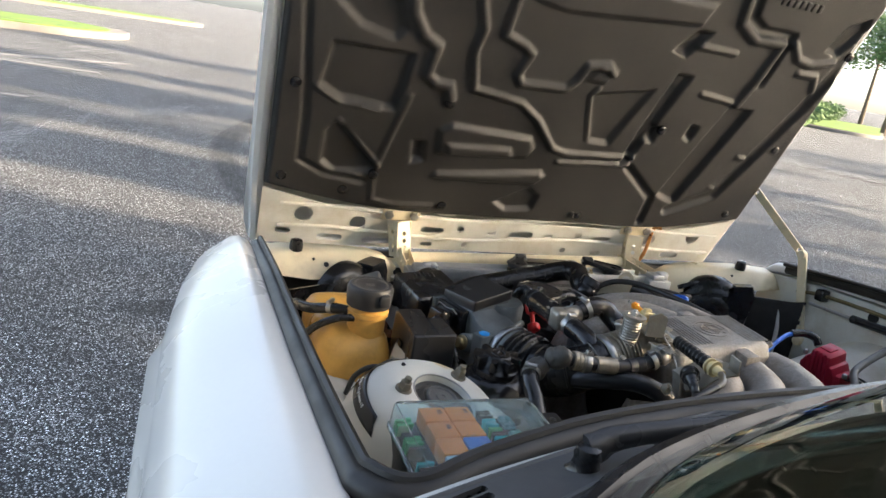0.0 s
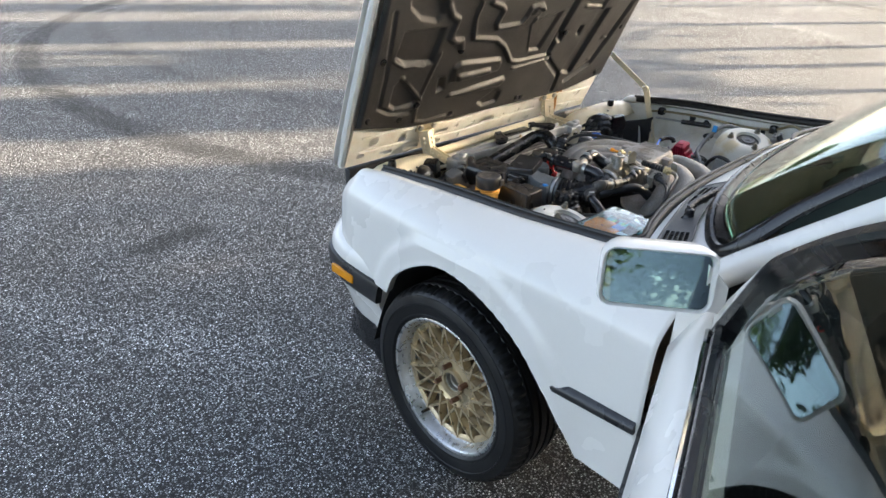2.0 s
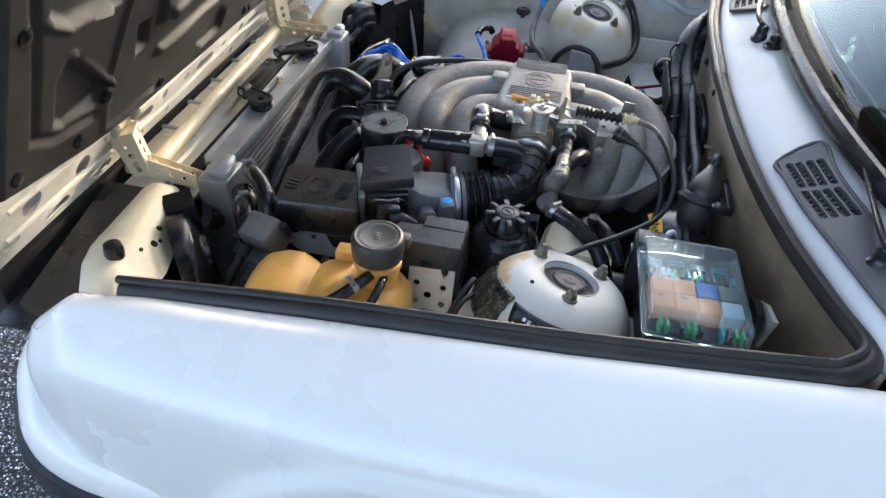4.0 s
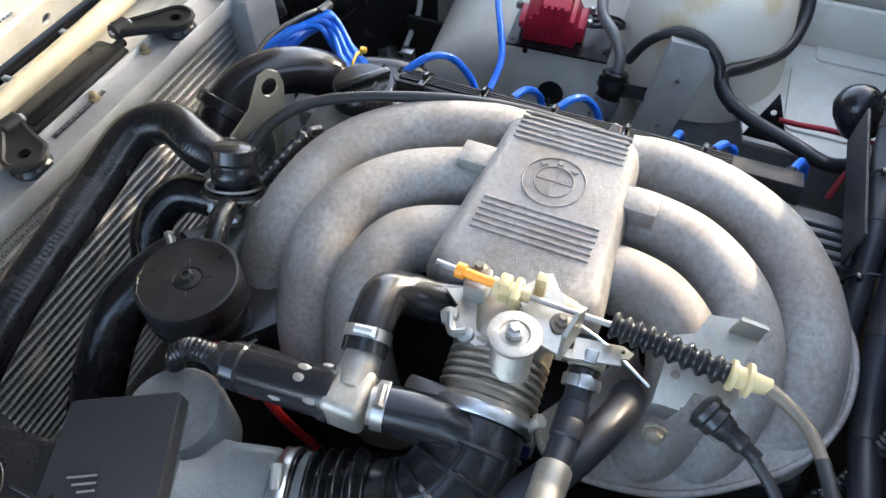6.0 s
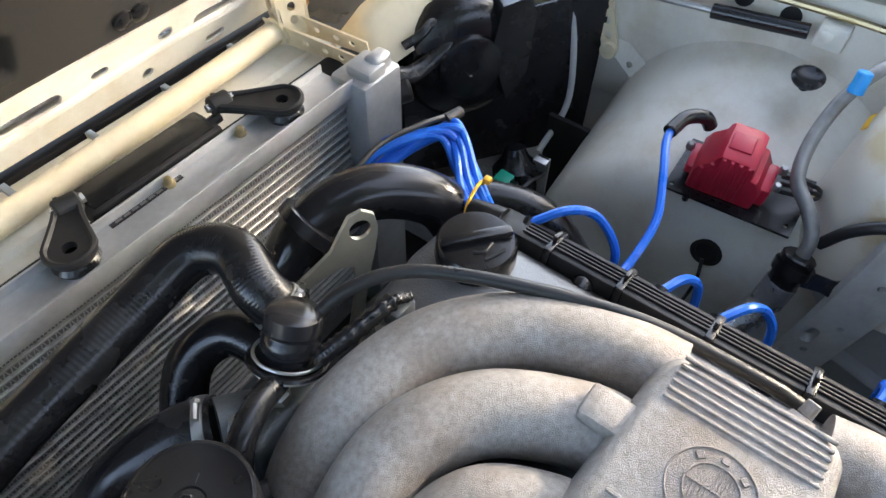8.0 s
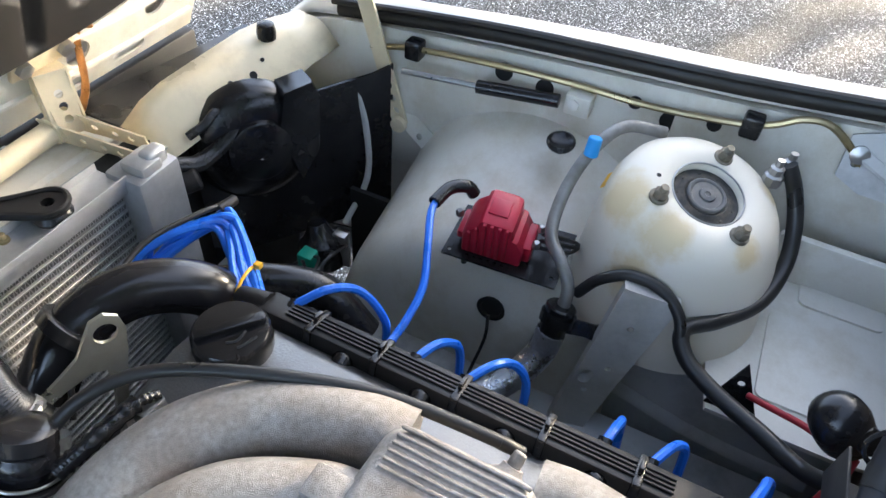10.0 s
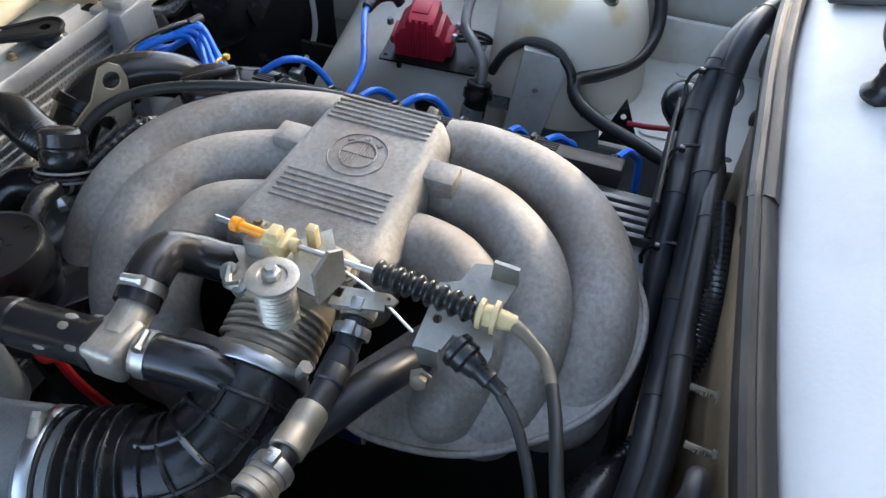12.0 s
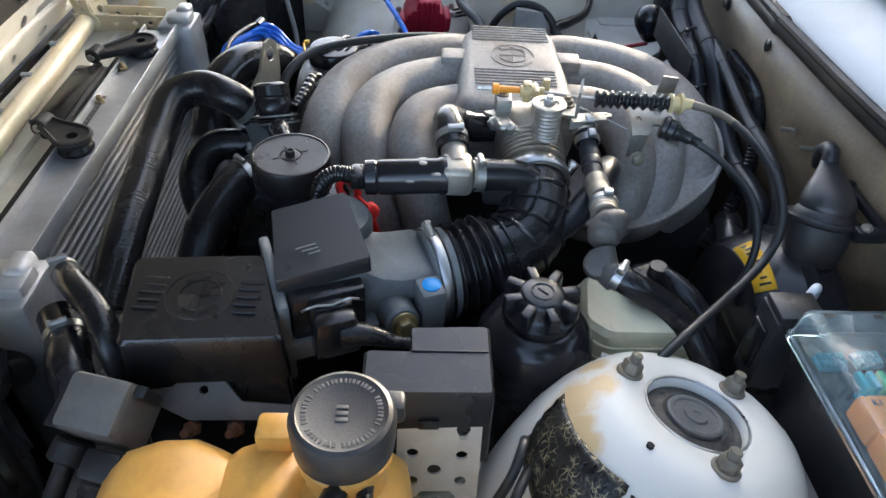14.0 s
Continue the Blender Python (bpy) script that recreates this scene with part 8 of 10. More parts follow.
coils = [(0.0148 if k % 2 else 0.0136, 0.003 + 0.0021 * k) for k in range(19)]
s.lathe([(0.012, 0), (0.0155, 0.001), *coils, (0.0182, 0.0445), (0.0182, 0.0475), (0.0165, 0.0482), (0.0105, 0.0482), (0.0095, 0.0465), (0.006, 0.0465)], (-0.16, -0.016, 0.797), (0.05, 0, 1), 36)
roller = part("roller", s, M_SCUFF, thr, "bright ribbed roller")
s = Shape()
s.lathe([(0.0065, 0), (0.0065, 0.005), (0.004, 0.006), (0.0035, 0.009)], (-0.1577, -0.016, 0.8445), (0, 0, 1), 6)
part("nut", s, M_STEEL, roller)
s = Shape()
s.plate([(-0.118, 0.047), (-0.113, 0.034), (-0.119, 0.014), (-0.128, -0.004), (-0.150, -0.002), (-0.157, 0.010), (-0.152, 0.024), (-0.146, 0.040), (-0.138, 0.044), (-0.134, 0.036), (-0.129, 0.034)], 0.0035, Matrix.Translation((0, 0, 0.806)))
part("lever", s, M_PLATED, thr)
for p in ((-0.139, 0.036, 0.806), (-0.150, 0.020, 0.806)):
    s = Shape()
    s.lathe([(0.005, -0.005), (0.0065, -0.002), (0.0068, 0.003), (0.0062, 0.006), (0.0035, 0.0072)], p, (-0.2, 0.1, 1), 18)
    part("ball_joint", s, M_PLATED, thr)
s = Shape()
s.tube([(-0.150, 0.020, 0.812), (-0.152, 0.03, 0.810), (-0.139, 0.036, 0.812)], 0.0035, 8, 4)
part("link_rod", s, M_PLATED, thr)
s = Shape()
s.box((-0.222, 0.016, 0.758), (-0.182, 0.05, 0.79), 0.004)
s.cyl((-0.20, 0.05, 0.775), (-0.20, 0.066, 0.775), 0.008)
part("throttle_switch", s, M_GREYPL, thr, "dark grey throttle switch")
s = Shape()
s.plate([(-0.128, -0.048), (-0.1225, -0.086), (-0.126, -0.094), (-0.131, -0.092), (-0.133, -0.086), (-0.138, -0.088), (-0.146, -0.048)], 0.002, Matrix.Translation((0, 0, 0.814)), [circle(-0.127, -0.087, 0.0016, 8)])
s.box((-0.140, -0.056, 0.802), (-0.128, -0.046, 0.816), 0.002)
part("link_arm", s, M_PLATED, thr)

# throttle cable with orange end, nylon holder and bellows
tc = thing("throttle_cable", "throttle cable with an orange end and black bellows", "cable", (-0.12, -0.05, 0.83))
s = Shape()
s.lathe([(0.003, 0), (0.0058, 0.0008), (0.0058, 0.007), (0.0038, 0.008), (0.0034, 0.034)], (-0.1185, 0.040, 0.838), (-0.08, -1, 0.01), 14)
part("adjuster", s, M_ORANGE, tc, "orange plastic adjuster")
s = Shape()
s.cyl((-0.1175, 0.055, 0.838), (-0.1185, 0.04, 0.838), 0.0022, 0.0022, 8)
part("inner_wire_end", s, M_STEEL, tc)
s = Shape()
s.box((-0.127, -0.002, 0.826), (-0.115, 0.007, 0.848), 0.002)
s.box((-0.1325, -0.010, 0.830), (-0.1115, -0.003, 0.844), 0.0025)
s.cyl((-0.122, 0.010, 0.838), (-0.122, -0.016, 0.838), 0.0062, 0.005, 12)
s.box((-0.112, -0.024, 0.826), (-0.104, -0.016, 0.846), 0.0015)
part("holder", s, M_NYLON, tc, "cream nylon holder")
s = Shape()
s.tube([(-0.122, -0.012, 0.8375), (-0.119, -0.05, 0.832), (-0.1175, -0.079, 0.829)], 0.0022, 8, 6)
part("rod", s, M_STEEL, tc)
s = Shape()
s.tube([(-0.117, -0.074, 0.829), (-0.122, -0.11, 0.831), (-0.1285, -0.152, 0.833)], 0.0083, 16, 60, 1.0, 0.22, 9)
part("bellows", s, M_RUBBER, tc, "black rubber bellows")
s = Shape()
s.lathe([(0.006, 0), (0.0105, 0.002), (0.0105, 0.005), (0.0075, 0.006), (0.0075, 0.011), (0.0115, 0.012), (0.0115, 0.015), (0.007, 0.016), (0.0055, 0.028)], (-0.1285, -0.151, 0.833), (0.02, -1, -0.03), 20)
part("end_stop", s, M_NYLON, tc, "yellowed nylon end stop")
s = Shape()
s.tube([(-0.1275, -0.175, 0.832), (-0.137, -0.190, 0.833), (-0.150, -0.204, 0.833), (-0.168, -0.2135, 0.8325)], lambda u: 0.0048 - 0.0008 * u, 10, 8)
part("sheath", s, M_SHEATH, tc)
s = Shape()
s.tube([(-0.166, -0.2125, 0.8325), (-0.19, -0.221, 0.8305), (-0.213, -0.2275, 0.826), (-0.245, -0.237, 0.812), (-0.275, -0.238, 0.785), (-0.30, -0.22, 0.76), (-0.345, -0.17, 0.752), (-0.40, -0.11, 0.755), (-0.43, -0.07, 0.74), (-0.44, -0.03, 0.70)], 0.0044, 10, 8)
part("outer_cable", s, M_CABLE, tc)
cb = thing("cable_bracket", "bent zinc bracket on the manifold", "bracket", (-0.13, -0.14, 0.78))
m = frame_of((-0.122, -0.14, 0.812), (0.0, -1, 0.0), (-0.32, 0, 0.95))
# its x runs to the rear, its y away from the near side
s = Shape()
s.plate([(-0.026, -0.030), (-0.006, -0.026), (-0.002, -0.014), (0.006, -0.014), (0.010, -0.038), (0.022, -0.044), (0.028, -0.020), (0.022, 0.008), (0.030, 0.036), (0.020, 0.046), (-0.004, 0.042), (-0.010, 0.026), (-0.024, 0.020)], 0.0028, m, [circle(0.006, 0.004, 0.0045, 12), circle(-0.016, -0.006, 0.0035, 10)])
s.plate([(-0.026, 0), (-0.008, 0), (-0.010, 0.034), (-0.024, 0.034)], 0.0028, m @ Matrix.Translation((0, -0.029, 0.0028)) @ Matrix.Rotation(radians(-95), 4, "X"))
s.plate([(0.010, 0), (0.030, 0), (0.030, 0.022), (0.012, 0.024)], 0.0028, m @ Matrix.Translation((0, 0.036, 0)) @ Matrix.Rotation(radians(80), 4, "X"))
part("plate", s, M_PLATED, cb)
s = Shape()
s.lathe([(0.009, 0), (0.009, 0.0015), (0.0065, 0.002), (0.0065, 0.007), (0.004, 0.0085)], (-0.158, -0.123, 0.780), (-0.9, 0, 0.3), 6)
part("foot_bolt", s, M_STUD, cb)
kc = thing("kickdown_cable", "black second cable with a rubber grommet", "cable", (-0.16, -0.16, 0.8))
s = Shape()
s.lathe([(0.009, -0.004), (0.0125, -0.002), (0.013, 0.002), (0.0115, 0.004), (0.0118, 0.010), (0.0095, 0.012), (0.0082, 0.019), (0.0068, 0.021), (0.0068, 0.030), (0.0052, 0.032), (0.005, 0.042)], (-0.150, -0.146, 0.816), (-0.38, -0.9, -0.22), 24)
part("grommet", s, M_RUBBER, kc)
s = Shape()
s.tube([(-0.163, -0.178, 0.807), (-0.185, -0.20, 0.80), (-0.228, -0.222, 0.788), (-0.262, -0.226, 0.765), (-0.285, -0.218, 0.735), (-0.30, -0.20, 0.70)], 0.0040, 10, 8)
part("outer_cable", s, M_CABLE, kc)
s = Shape()
s.tube([(-0.118, -0.045, 0.822), (-0.125, -0.075, 0.815), (-0.14, -0.11, 0.805)], 0.0012, 6, 4)
part("inner_wire", s, M_STEEL, kc)

# ---- idle valve and its hoses ----
icv = thing("idle_valve", "black cylindrical idle valve with a scuffed alloy tee", "valve", (-0.22, 0.12, 0.78))
s = Shape()
s.lathe([(0.012, 0), (0.0175, 0.002), (0.018, 0.012), (0.0165, 0.014), (0.018, 0.016), (0.018, 0.075), (0.0195, 0.077), (0.0195, 0.083)], (-0.226, 0.172, 0.793), (0.06, -1, 0.02), 28)
part("body", s, M_GLOSSB, icv)
s = Shape()
s.box((-0.238, 0.063, 0.779), (-0.20, 0.095, 0.812), 0.007, None, 3)
s.cyl((-0.215, 0.079, 0.80), (-0.185, 0.082, 0.806), 0.014, 0.0135, 16)
s.cyl((-0.218, 0.065, 0.795), (-0.214, 0.046, 0.792), 0.0145, 0.014, 16)
part("tee", s, M_SCUFF, icv, "scuffed bare alloy tee")
for k in range(5):
    s = Shape()
    a = 0.6 + k * 1.1
    s.ball((-0.222 + 0.017 * math.cos(a), 0.10 + 0.013 * (k % 3), 0.794 + 0.017 * abs(math.sin(a))), 0.004, (1, 1.6, 0.4), 8)
    part("paint_chip", s, M_SCUFF, icv)
s = Shape()
s.box((-0.236, 0.17, 0.783), (-0.214, 0.185, 0.803), 0.004)
s.tube([(-0.225, 0.183, 0.795), (-0.227, 0.20, 0.797), (-0.232, 0.213, 0.788), (-0.235, 0.217, 0.765), (-0.235, 0.21, 0.74)], 0.0085, 12, 16, 1.0, 0.06, 22)
part("plug", s, M_RUBBER, icv, "black rubber plug and conduit")
hose("elbow_hose", [(-0.19, 0.082, 0.806), (-0.165, 0.085, 0.814), (-0.142, 0.086, 0.812), (-0.128, 0.075, 0.80), (-0.12, 0.055, 0.79), (-0.11, 0.035, 0.785)], 0.0165, "shiny black elbow hose", "hose", M_GLOSSB, clamps=(0.1,), seg=20)
hose("bypass_tube", [(-0.216, 0.06, 0.793), (-0.212, 0.035, 0.791), (-0.209, 0.012, 0.787), (-0.209, -0.008, 0.775), (-0.213, -0.016, 0.757)], 0.0165, "shiny black bypass hose", "hose", M_GLOSSB, clamps=(0.02,), seg=20)
dp, dq = Vector((-0.213, 0.198, 0.776)), Vector((-0.214, 0.168, 0.739))
dm = frame_of(dp, dq - dp, (-0.55, -0.35, 0.75))
s = Shape()
s.plate(slot(0.012, 0, 0.030, 0.021, 8), 0.006, dm, [slot(0.012, 0, 0.020, 0.011, 6)])
s.tube([dm @ Vector((0.024, 0, 0.003)), dm @ Vector((0.036, 0, 0.003)), dq], 0.0052, 10, 4, 0.8)
s.lathe([(0.006, -0.008), (0.0105, -0.006), (0.0115, 0), (0.0105, 0.005), (0.006, 0.008)], dq, dq - dp, 18)
s.tube([dq, dq + Vector((0.0, -0.012, -0.05)), dq + Vector((0.02, -0.02, -0.16))], 0.0042, 8, 6)
solo("dipstick", s, M_REDP, "red plastic dipstick handle", "dipstick")
# black module beside the canister
s = Shape()
mm = frame_of((-0.142, 0.232, 0.69), (0.42, -0.36, 0.0), (0.0, -0.1, 1))
s.box((-0.045, -0.03, -0.06), (0.045, 0.035, 0.028), 0.004, mm)
s.box((-0.045, -0.034, 0.012), (0.0, -0.03, 0.02), 0.001, mm)
s.cyl(mm @ Vector((0.03, 0.02, 0.028)), mm @ Vector((0.03, 0.02, 0.036)), 0.008, 0.007, 12)
solo("canister_base", s, M_GLOSSB, "glossy black moulded base beside the filter canister", "filter base")
# tubular regulator pipe
fp = thing("crankcase_pipe", "dull metal breather pipe with rubber couplings", "pipe", (-0.25, -0.065, 0.76))
s = Shape()
s.tube([(-0.118, -0.064, 0.806), (-0.142, -0.066, 0.797), (-0.17, -0.067, 0.787), (-0.21, -0.066, 0.786), (-0.25, -0.065, 0.790), (-0.285, -0.060, 0.795)], 0.0098, 16, 8)
part("pipe", s, M_LOOM, fp)
PIPE = smooth_path([Vector(p) for p in ((-0.118, -0.064, 0.806), (-0.142, -0.066, 0.797), (-0.17, -0.067, 0.787), (-0.21, -0.066, 0.786), (-0.25, -0.065, 0.790), (-0.285, -0.060, 0.795))], 8)


def sleeve(i, j, r, material, label=""):
    a, b = PIPE[i], PIPE[j]
    L = (b - a).length
    s = Shape()
    s.lathe([(r * 0.9, 0), (r, 0.0012), (r, L * 0.45), (r * 0.95, L * 0.5), (r, L * 0.55), (r, L - 0.0012), (r * 0.9, L)], a, b - a, 22)
    return part("sleeve", s, material, fp, label)


sleeve(2, 7, 0.0128, M_TARN)
sleeve(7, 11, 0.0118, M_RUBBER)
sleeve(14, 20, 0.0112, M_LOOM)
sleeve(24, 31, 0.0122, M_TARN, "tarnished metal sleeve")
sleeve(33, 36, 0.0132, M_SCUFF)
sleeve(36, 39, 0.0138, M_TARN)
for i, r in ((5, 0.0135), (10, 0.0135), (34, 0.0142)):
    d = (PIPE[i + 1] - PIPE[i - 1]).normalized()
    s = Shape()
    s.lathe([(r - 0.001, -0.004), (r, -0.004), (r + 0.0006, 0), (r, 0.004), (r - 0.001, 0.004)], PIPE[i], d, 24, None, False)
    s.box((-0.003, r - 0.001, -0.005), (0.006, r + 0.005, 0.005), 0.0015, Matrix.Translation(PIPE[i]) @ d.to_track_quat("Z", "Y").to_matrix().to_4x4())
    part("clamp", s, M_STEEL, fp, "small worm-drive clamp")
s = Shape()
va, vb = Vector((-0.284, -0.061, 0.795)), Vector((-0.315, -0.052, 0.795))
s.lathe([(0.008, 0), (0.009, 0.004), (0.0125, 0.009), (0.0148, 0.014), (0.0155, 0.017), (0.0155, 0.022), (0.0148, 0.024), (0.0148, 0.029), (0.012, 0.033), (0.003, 0.036)], va, vb - va, 32)
s.lathe([(0.0150, -0.006), (0.0160, 0.004), (0.0158, 0.010), (0.0150, 0.012), (0.0095, 0.020), (0.0045, 0.0245), (0.002, 0.025)], va.lerp(vb, 0.55), (0.25, -0.72, 0.62), 24)
vd = Vector((-0.55, 0.35, 0.62)).normalized()
s.lathe([(0.006, -0.025), (0.0095, -0.021), (0.0132, -0.014), (0.0143, -0.008), (0.0143, -0.004), (0.0134, 0.000), (0.0118, 0.0022), (0.0114, 0.0036), (0.007, 0.0046), (0.002, 0.0048)], Vector((-0.334, -0.046, 0.782)), vd, 32)
s.tube([(-0.318, -0.052, 0.785), (-0.334, -0.055, 0.776), (-0.346, -0.062, 0.774)], 0.0125, 18, 5)
part("check_valve", s, mat("faded_grey_rubber", (0.062, 0.058, 0.053), 0.5, var=0.25, scale=50, bump=0.15, bscale=500, dirt=(0.12, 0.10, 0.08), dscale=40, damount=0.5), fp, "grey rubber check valve", 60)
hose("brake_vacuum_hose", [(-0.340, -0.060, 0.776), (-0.350, -0.078, 0.771), (-0.352, -0.105, 0.755), (-0.36, -0.135, 0.73), (-0.385, -0.155, 0.70), (-0.40, -0.17, 0.64)], 0.0125, "black vacuum hose past the reservoir", clamps=(0.06,), seg=14)

# ---- air box, air meter and intake boot ----
ab = thing("air_filter_box", "black plastic air filter box with a moulded badge", "air filter", (-0.37, 0.3, 0.6))
AX = [Vector((-0.313, 0.256, 0.767)), Vector((-0.413, 0.226, 0.764)), Vector((-0.42, 0.36, 0.762)), Vector((-0.322, 0.372, 0.768))]


def slab(corners, drop, grow, inset=0.006):
    c = sum(corners, Vector()) / len(corners)
    rings = []
    for k, (g, z) in enumerate(((-inset, 0.0), (0, -inset), (grow * 0.5, -drop * 0.6), (grow, -drop))):
        rings.append([c + (p - c) * (1 + g / (p - c).length) + Vector((0, 0, z)) for p in corners])
    return rings


def round_corners(corners, r=0.010, n=4):
    out = []
    m = len(corners)
    for i in range(m):
        p, a, b = corners[i], corners[i - 1], corners[(i + 1) % m]
        pa, pb = p + (a - p).normalized() * r, p + (b - p).normalized() * r
        for k in range(n + 1):
            t = k / n
            out.append(pa * (1 - t) ** 2 + p * 2 * t * (1 - t) + pb * t * t)
    return out


s = Shape()
s.loft(slab(round_corners(AX, 0.008), 0.05, 0.004, 0.004))
lid = part("lid", s, M_BLACK, ab, "black lid with moulded ribs", 30)
s = Shape()
s.loft(slab(round_corners([p + Vector((0, 0, -0.052)) for p in AX], 0.01), 0.12, 0.006, 0.003))
part("base", s, M_BLACK, ab)
AM = frame_of(sum(AX, Vector()) / 4 + Vector((0, 0, 0.0005)), (0.05, 1, 0.0), (0, 0, 1))
badge(lid, AM @ Matrix.Rotation(radians(180), 4, "Z"), 0.029, M_BLACK, 0.0009)
for sg in (-1, 1):
    for k in range(5):
        s = Shape()
        y = -0.018 + 0.009 * k
        s.box((sg * 0.032, y - 0.0009, -0.0005), (sg * (0.052 - 0.002 * (k % 2)), y + 0.0009, 0.001), 0.0004, AM, 1)
        part("moulded_rib", s, M_GREYPL, lid)

af = thing("air_flow_meter", "dull cast air flow meter with a black cover", "air flow meter", (-0.31, 0.18, 0.66))
C = [Vector((-0.293, 0.251, 0.802)), Vector((-0.259, 0.187, 0.800)), Vector((-0.338, 0.158, 0.788)), Vector((-0.364, 0.238, 0.780))]
s = Shape()
s.loft(slab(round_corners(C, 0.003), 0.016, 0.001, 0.0012))
cover = part("cover", s, M_GREYPL, af, "black plastic cover", 30)
AF = frame_of((-0.31, 0.17, 0), (0.33, -0.94, 0), (0, 0, 1))
# along the meter's axis to the boot, across to the engine, up
s = Shape()
s.loft(slab(round_corners([p + Vector((0, 0, -0.0165)) for p in C], 0.008), 0.09, 0.002, 0.001))
part("flap_chamber", s, M_CASTD, af, "cast chamber under the cover", 40)
s = Shape()
rings = []
for x, y0, y1, zt in ((-0.02, -0.032, 0.046, 0.776), (0.0, -0.034, 0.044, 0.772), (0.012, -0.036, 0.042, 0.764), (0.03, -0.038, 0.04, 0.759), (0.062, -0.040, 0.038, 0.757), (0.066, -0.038, 0.036, 0.755)):
    rings.append([AF @ Vector((x, y, z)) for y, z in ((y0, 0.682), (y0, zt - 0.012), (y0 + 0.003, zt - 0.004), (y0 + 0.011, zt), (y1 - 0.011, zt), (y1 - 0.003, zt - 0.004), (y1, zt - 0.012), (y1, 0.682))])
s.loft(rings)
part("housing", s, M_CASTD, af, "dull cast housing", 40)
s = Shape()
s.box((0.040, -0.064, 0.684), (0.064, -0.037, 0.757), 0.004, AF)
part("adjuster_block", s, M_CASTD, af)
s = Shape()
s.box((-0.088, -0.052, 0.70), (0.004, -0.028, 0.722), 0.004, AF)
part("side_rail", s, M_CASTD, af)
s = Shape()
s.box((-0.086, -0.050, 0.672), (-0.076, 0.05, 0.768), 0.003, AF)
part("end_flange", s, M_CASTD, af)
s = Shape()
s.lathe([(0.044, 0), (0.0465, 0.002), (0.0465, 0.024)], AF @ Vector((0.062, -0.005, 0.722)), AF.to_3x3() @ Vector((1, 0, 0)), 40)
part("outlet", s, M_CASTD, af)
s = Shape()
s.lathe([(0.017, 0), (0.0165, 0.028), (0.014, 0.031)], AF @ Vector((0.022, -0.034, 0.722)), AF.to_3x3() @ Vector((0, -1, 0.25)), 20)
part("plug_boss", s, M_CASTD, af)
s = Shape()
s.lathe([(0.032, 0), (0.037, 0.006), (0.037, 0.055), (0.033, 0.062)], AF @ Vector((-0.012, 0.050, 0.715)), (0, 0, 1), 32)
part("bypass_drum", s, M_CASTD, af)
s = Shape()
s.lathe([(0.0125, 0), (0.0125, 0.003), (0.0095, 0.004)], AF @ Vector((0.022, -0.065, 0.730)), AF.to_3x3() @ Vector((0, -1, 0.25)), 20)
s.lathe([(0.0088, 0.003), (0.0088, 0.009), (0.007, 0.0105)], AF @ Vector((0.022, -0.065, 0.730)), AF.to_3x3() @ Vector((0, -1, 0.25)), 6)
part("bolt", s, M_BRASS, af, "brassy hexagon plug")
s = Shape()
s.box((-0.074, -0.046, 0.715), (-0.008, -0.030, 0.768), 0.002, AF)
s.box((-0.060, -0.058, 0.738), (-0.022, -0.040, 0.764), 0.003, AF)
for x in (-0.069, -0.013):
    s.lathe([(0.0035, 0), (0.003, 0.0015)], AF @ Vector((x, -0.046, 0.752)), AF.to_3x3() @ Vector((0, -1, 0)), 10)
part("socket", s, M_BLACK, af, "black plug socket")
CMx = frame_of(sum(C, Vector()) / 4 + Vector((0, 0, 0.0005)), C[0] - C[1], (0, -0.1, 1))
for k in range(5):
    s = Shape()
    s.box((-0.022 + k * 0.007, -0.03, 0), (-0.0175 + k * 0.007, -0.023, 0.0008), 0.0003, CMx, 1)
    part("moulded_mark", s, M_GREYINK, cover)
for k in range(3):
    s = Shape()
    s.box((0.005, 0.012 + k * 0.005, 0), (0.024 - 0.004 * k, 0.0135 + k * 0.005, 0.0006), 0.0002, CMx, 1)
    part("moulded_mark", s, M_GREYINK, cover)
s = Shape()
s.lathe([(0.0088, 0), (0.0088, 0.0012), (0.008, 0.0018)], AF @ Vector((0.053, -0.050, 0.7568)), (0, 0, 1), 28)
part("blue_dot", s, M_DOT, af, "bright blue round cap")
s = Shape()
s.frustum((-0.062, -0.080, 0.724), (-0.020, -0.054, 0.764), (0.003, 0.004), 0.005, AF)
s.tube([AF @ Vector((-0.036, -0.072, 0.744)), AF @ Vector((-0.020, -0.078, 0.745)), AF @ Vector((-0.006, -0.084, 0.742)), AF @ Vector((0.004, -0.088, 0.738))], lambda u: 0.0125 - 0.0065 * u, 14, 8)
for k in range(4):
    s.lathe([(0.0085 - k * 0.0004, -0.0008), (0.0098 - k * 0.0006, 0), (0.0085 - k * 0.0004, 0.0008)], AF @ Vector((-0.014 + k * 0.004, -0.080 - k * 0.0018, 0.744 - k * 0.001)), AF.to_3x3() @ Vector((0.9, -0.4, -0.15)), 14, None, False)
s.tube([AF @ Vector((-0.004, -0.086, 0.739)), AF @ Vector((0.02, -0.09, 0.732)), AF @ Vector((0.04, -0.094, 0.722)), AF @ Vector((0.055, -0.10, 0.70))], 0.0055, 12, 8)
part("plug", s, M_RUBBER, af, "black connector with a cable")
s = Shape()
s.tube([AF @ Vector(p) for p in ((-0.066, -0.052, 0.762), (-0.060, -0.056, 0.768), (-0.052, -0.054, 0.7665), (-0.040, -0.056, 0.766), (-0.030, -0.054, 0.7665), (-0.024, -0.056, 0.769), (-0.016, -0.052, 0.762))], 0.0012, 6, 6)
part("spring_clip", s, M_STEEL, af)

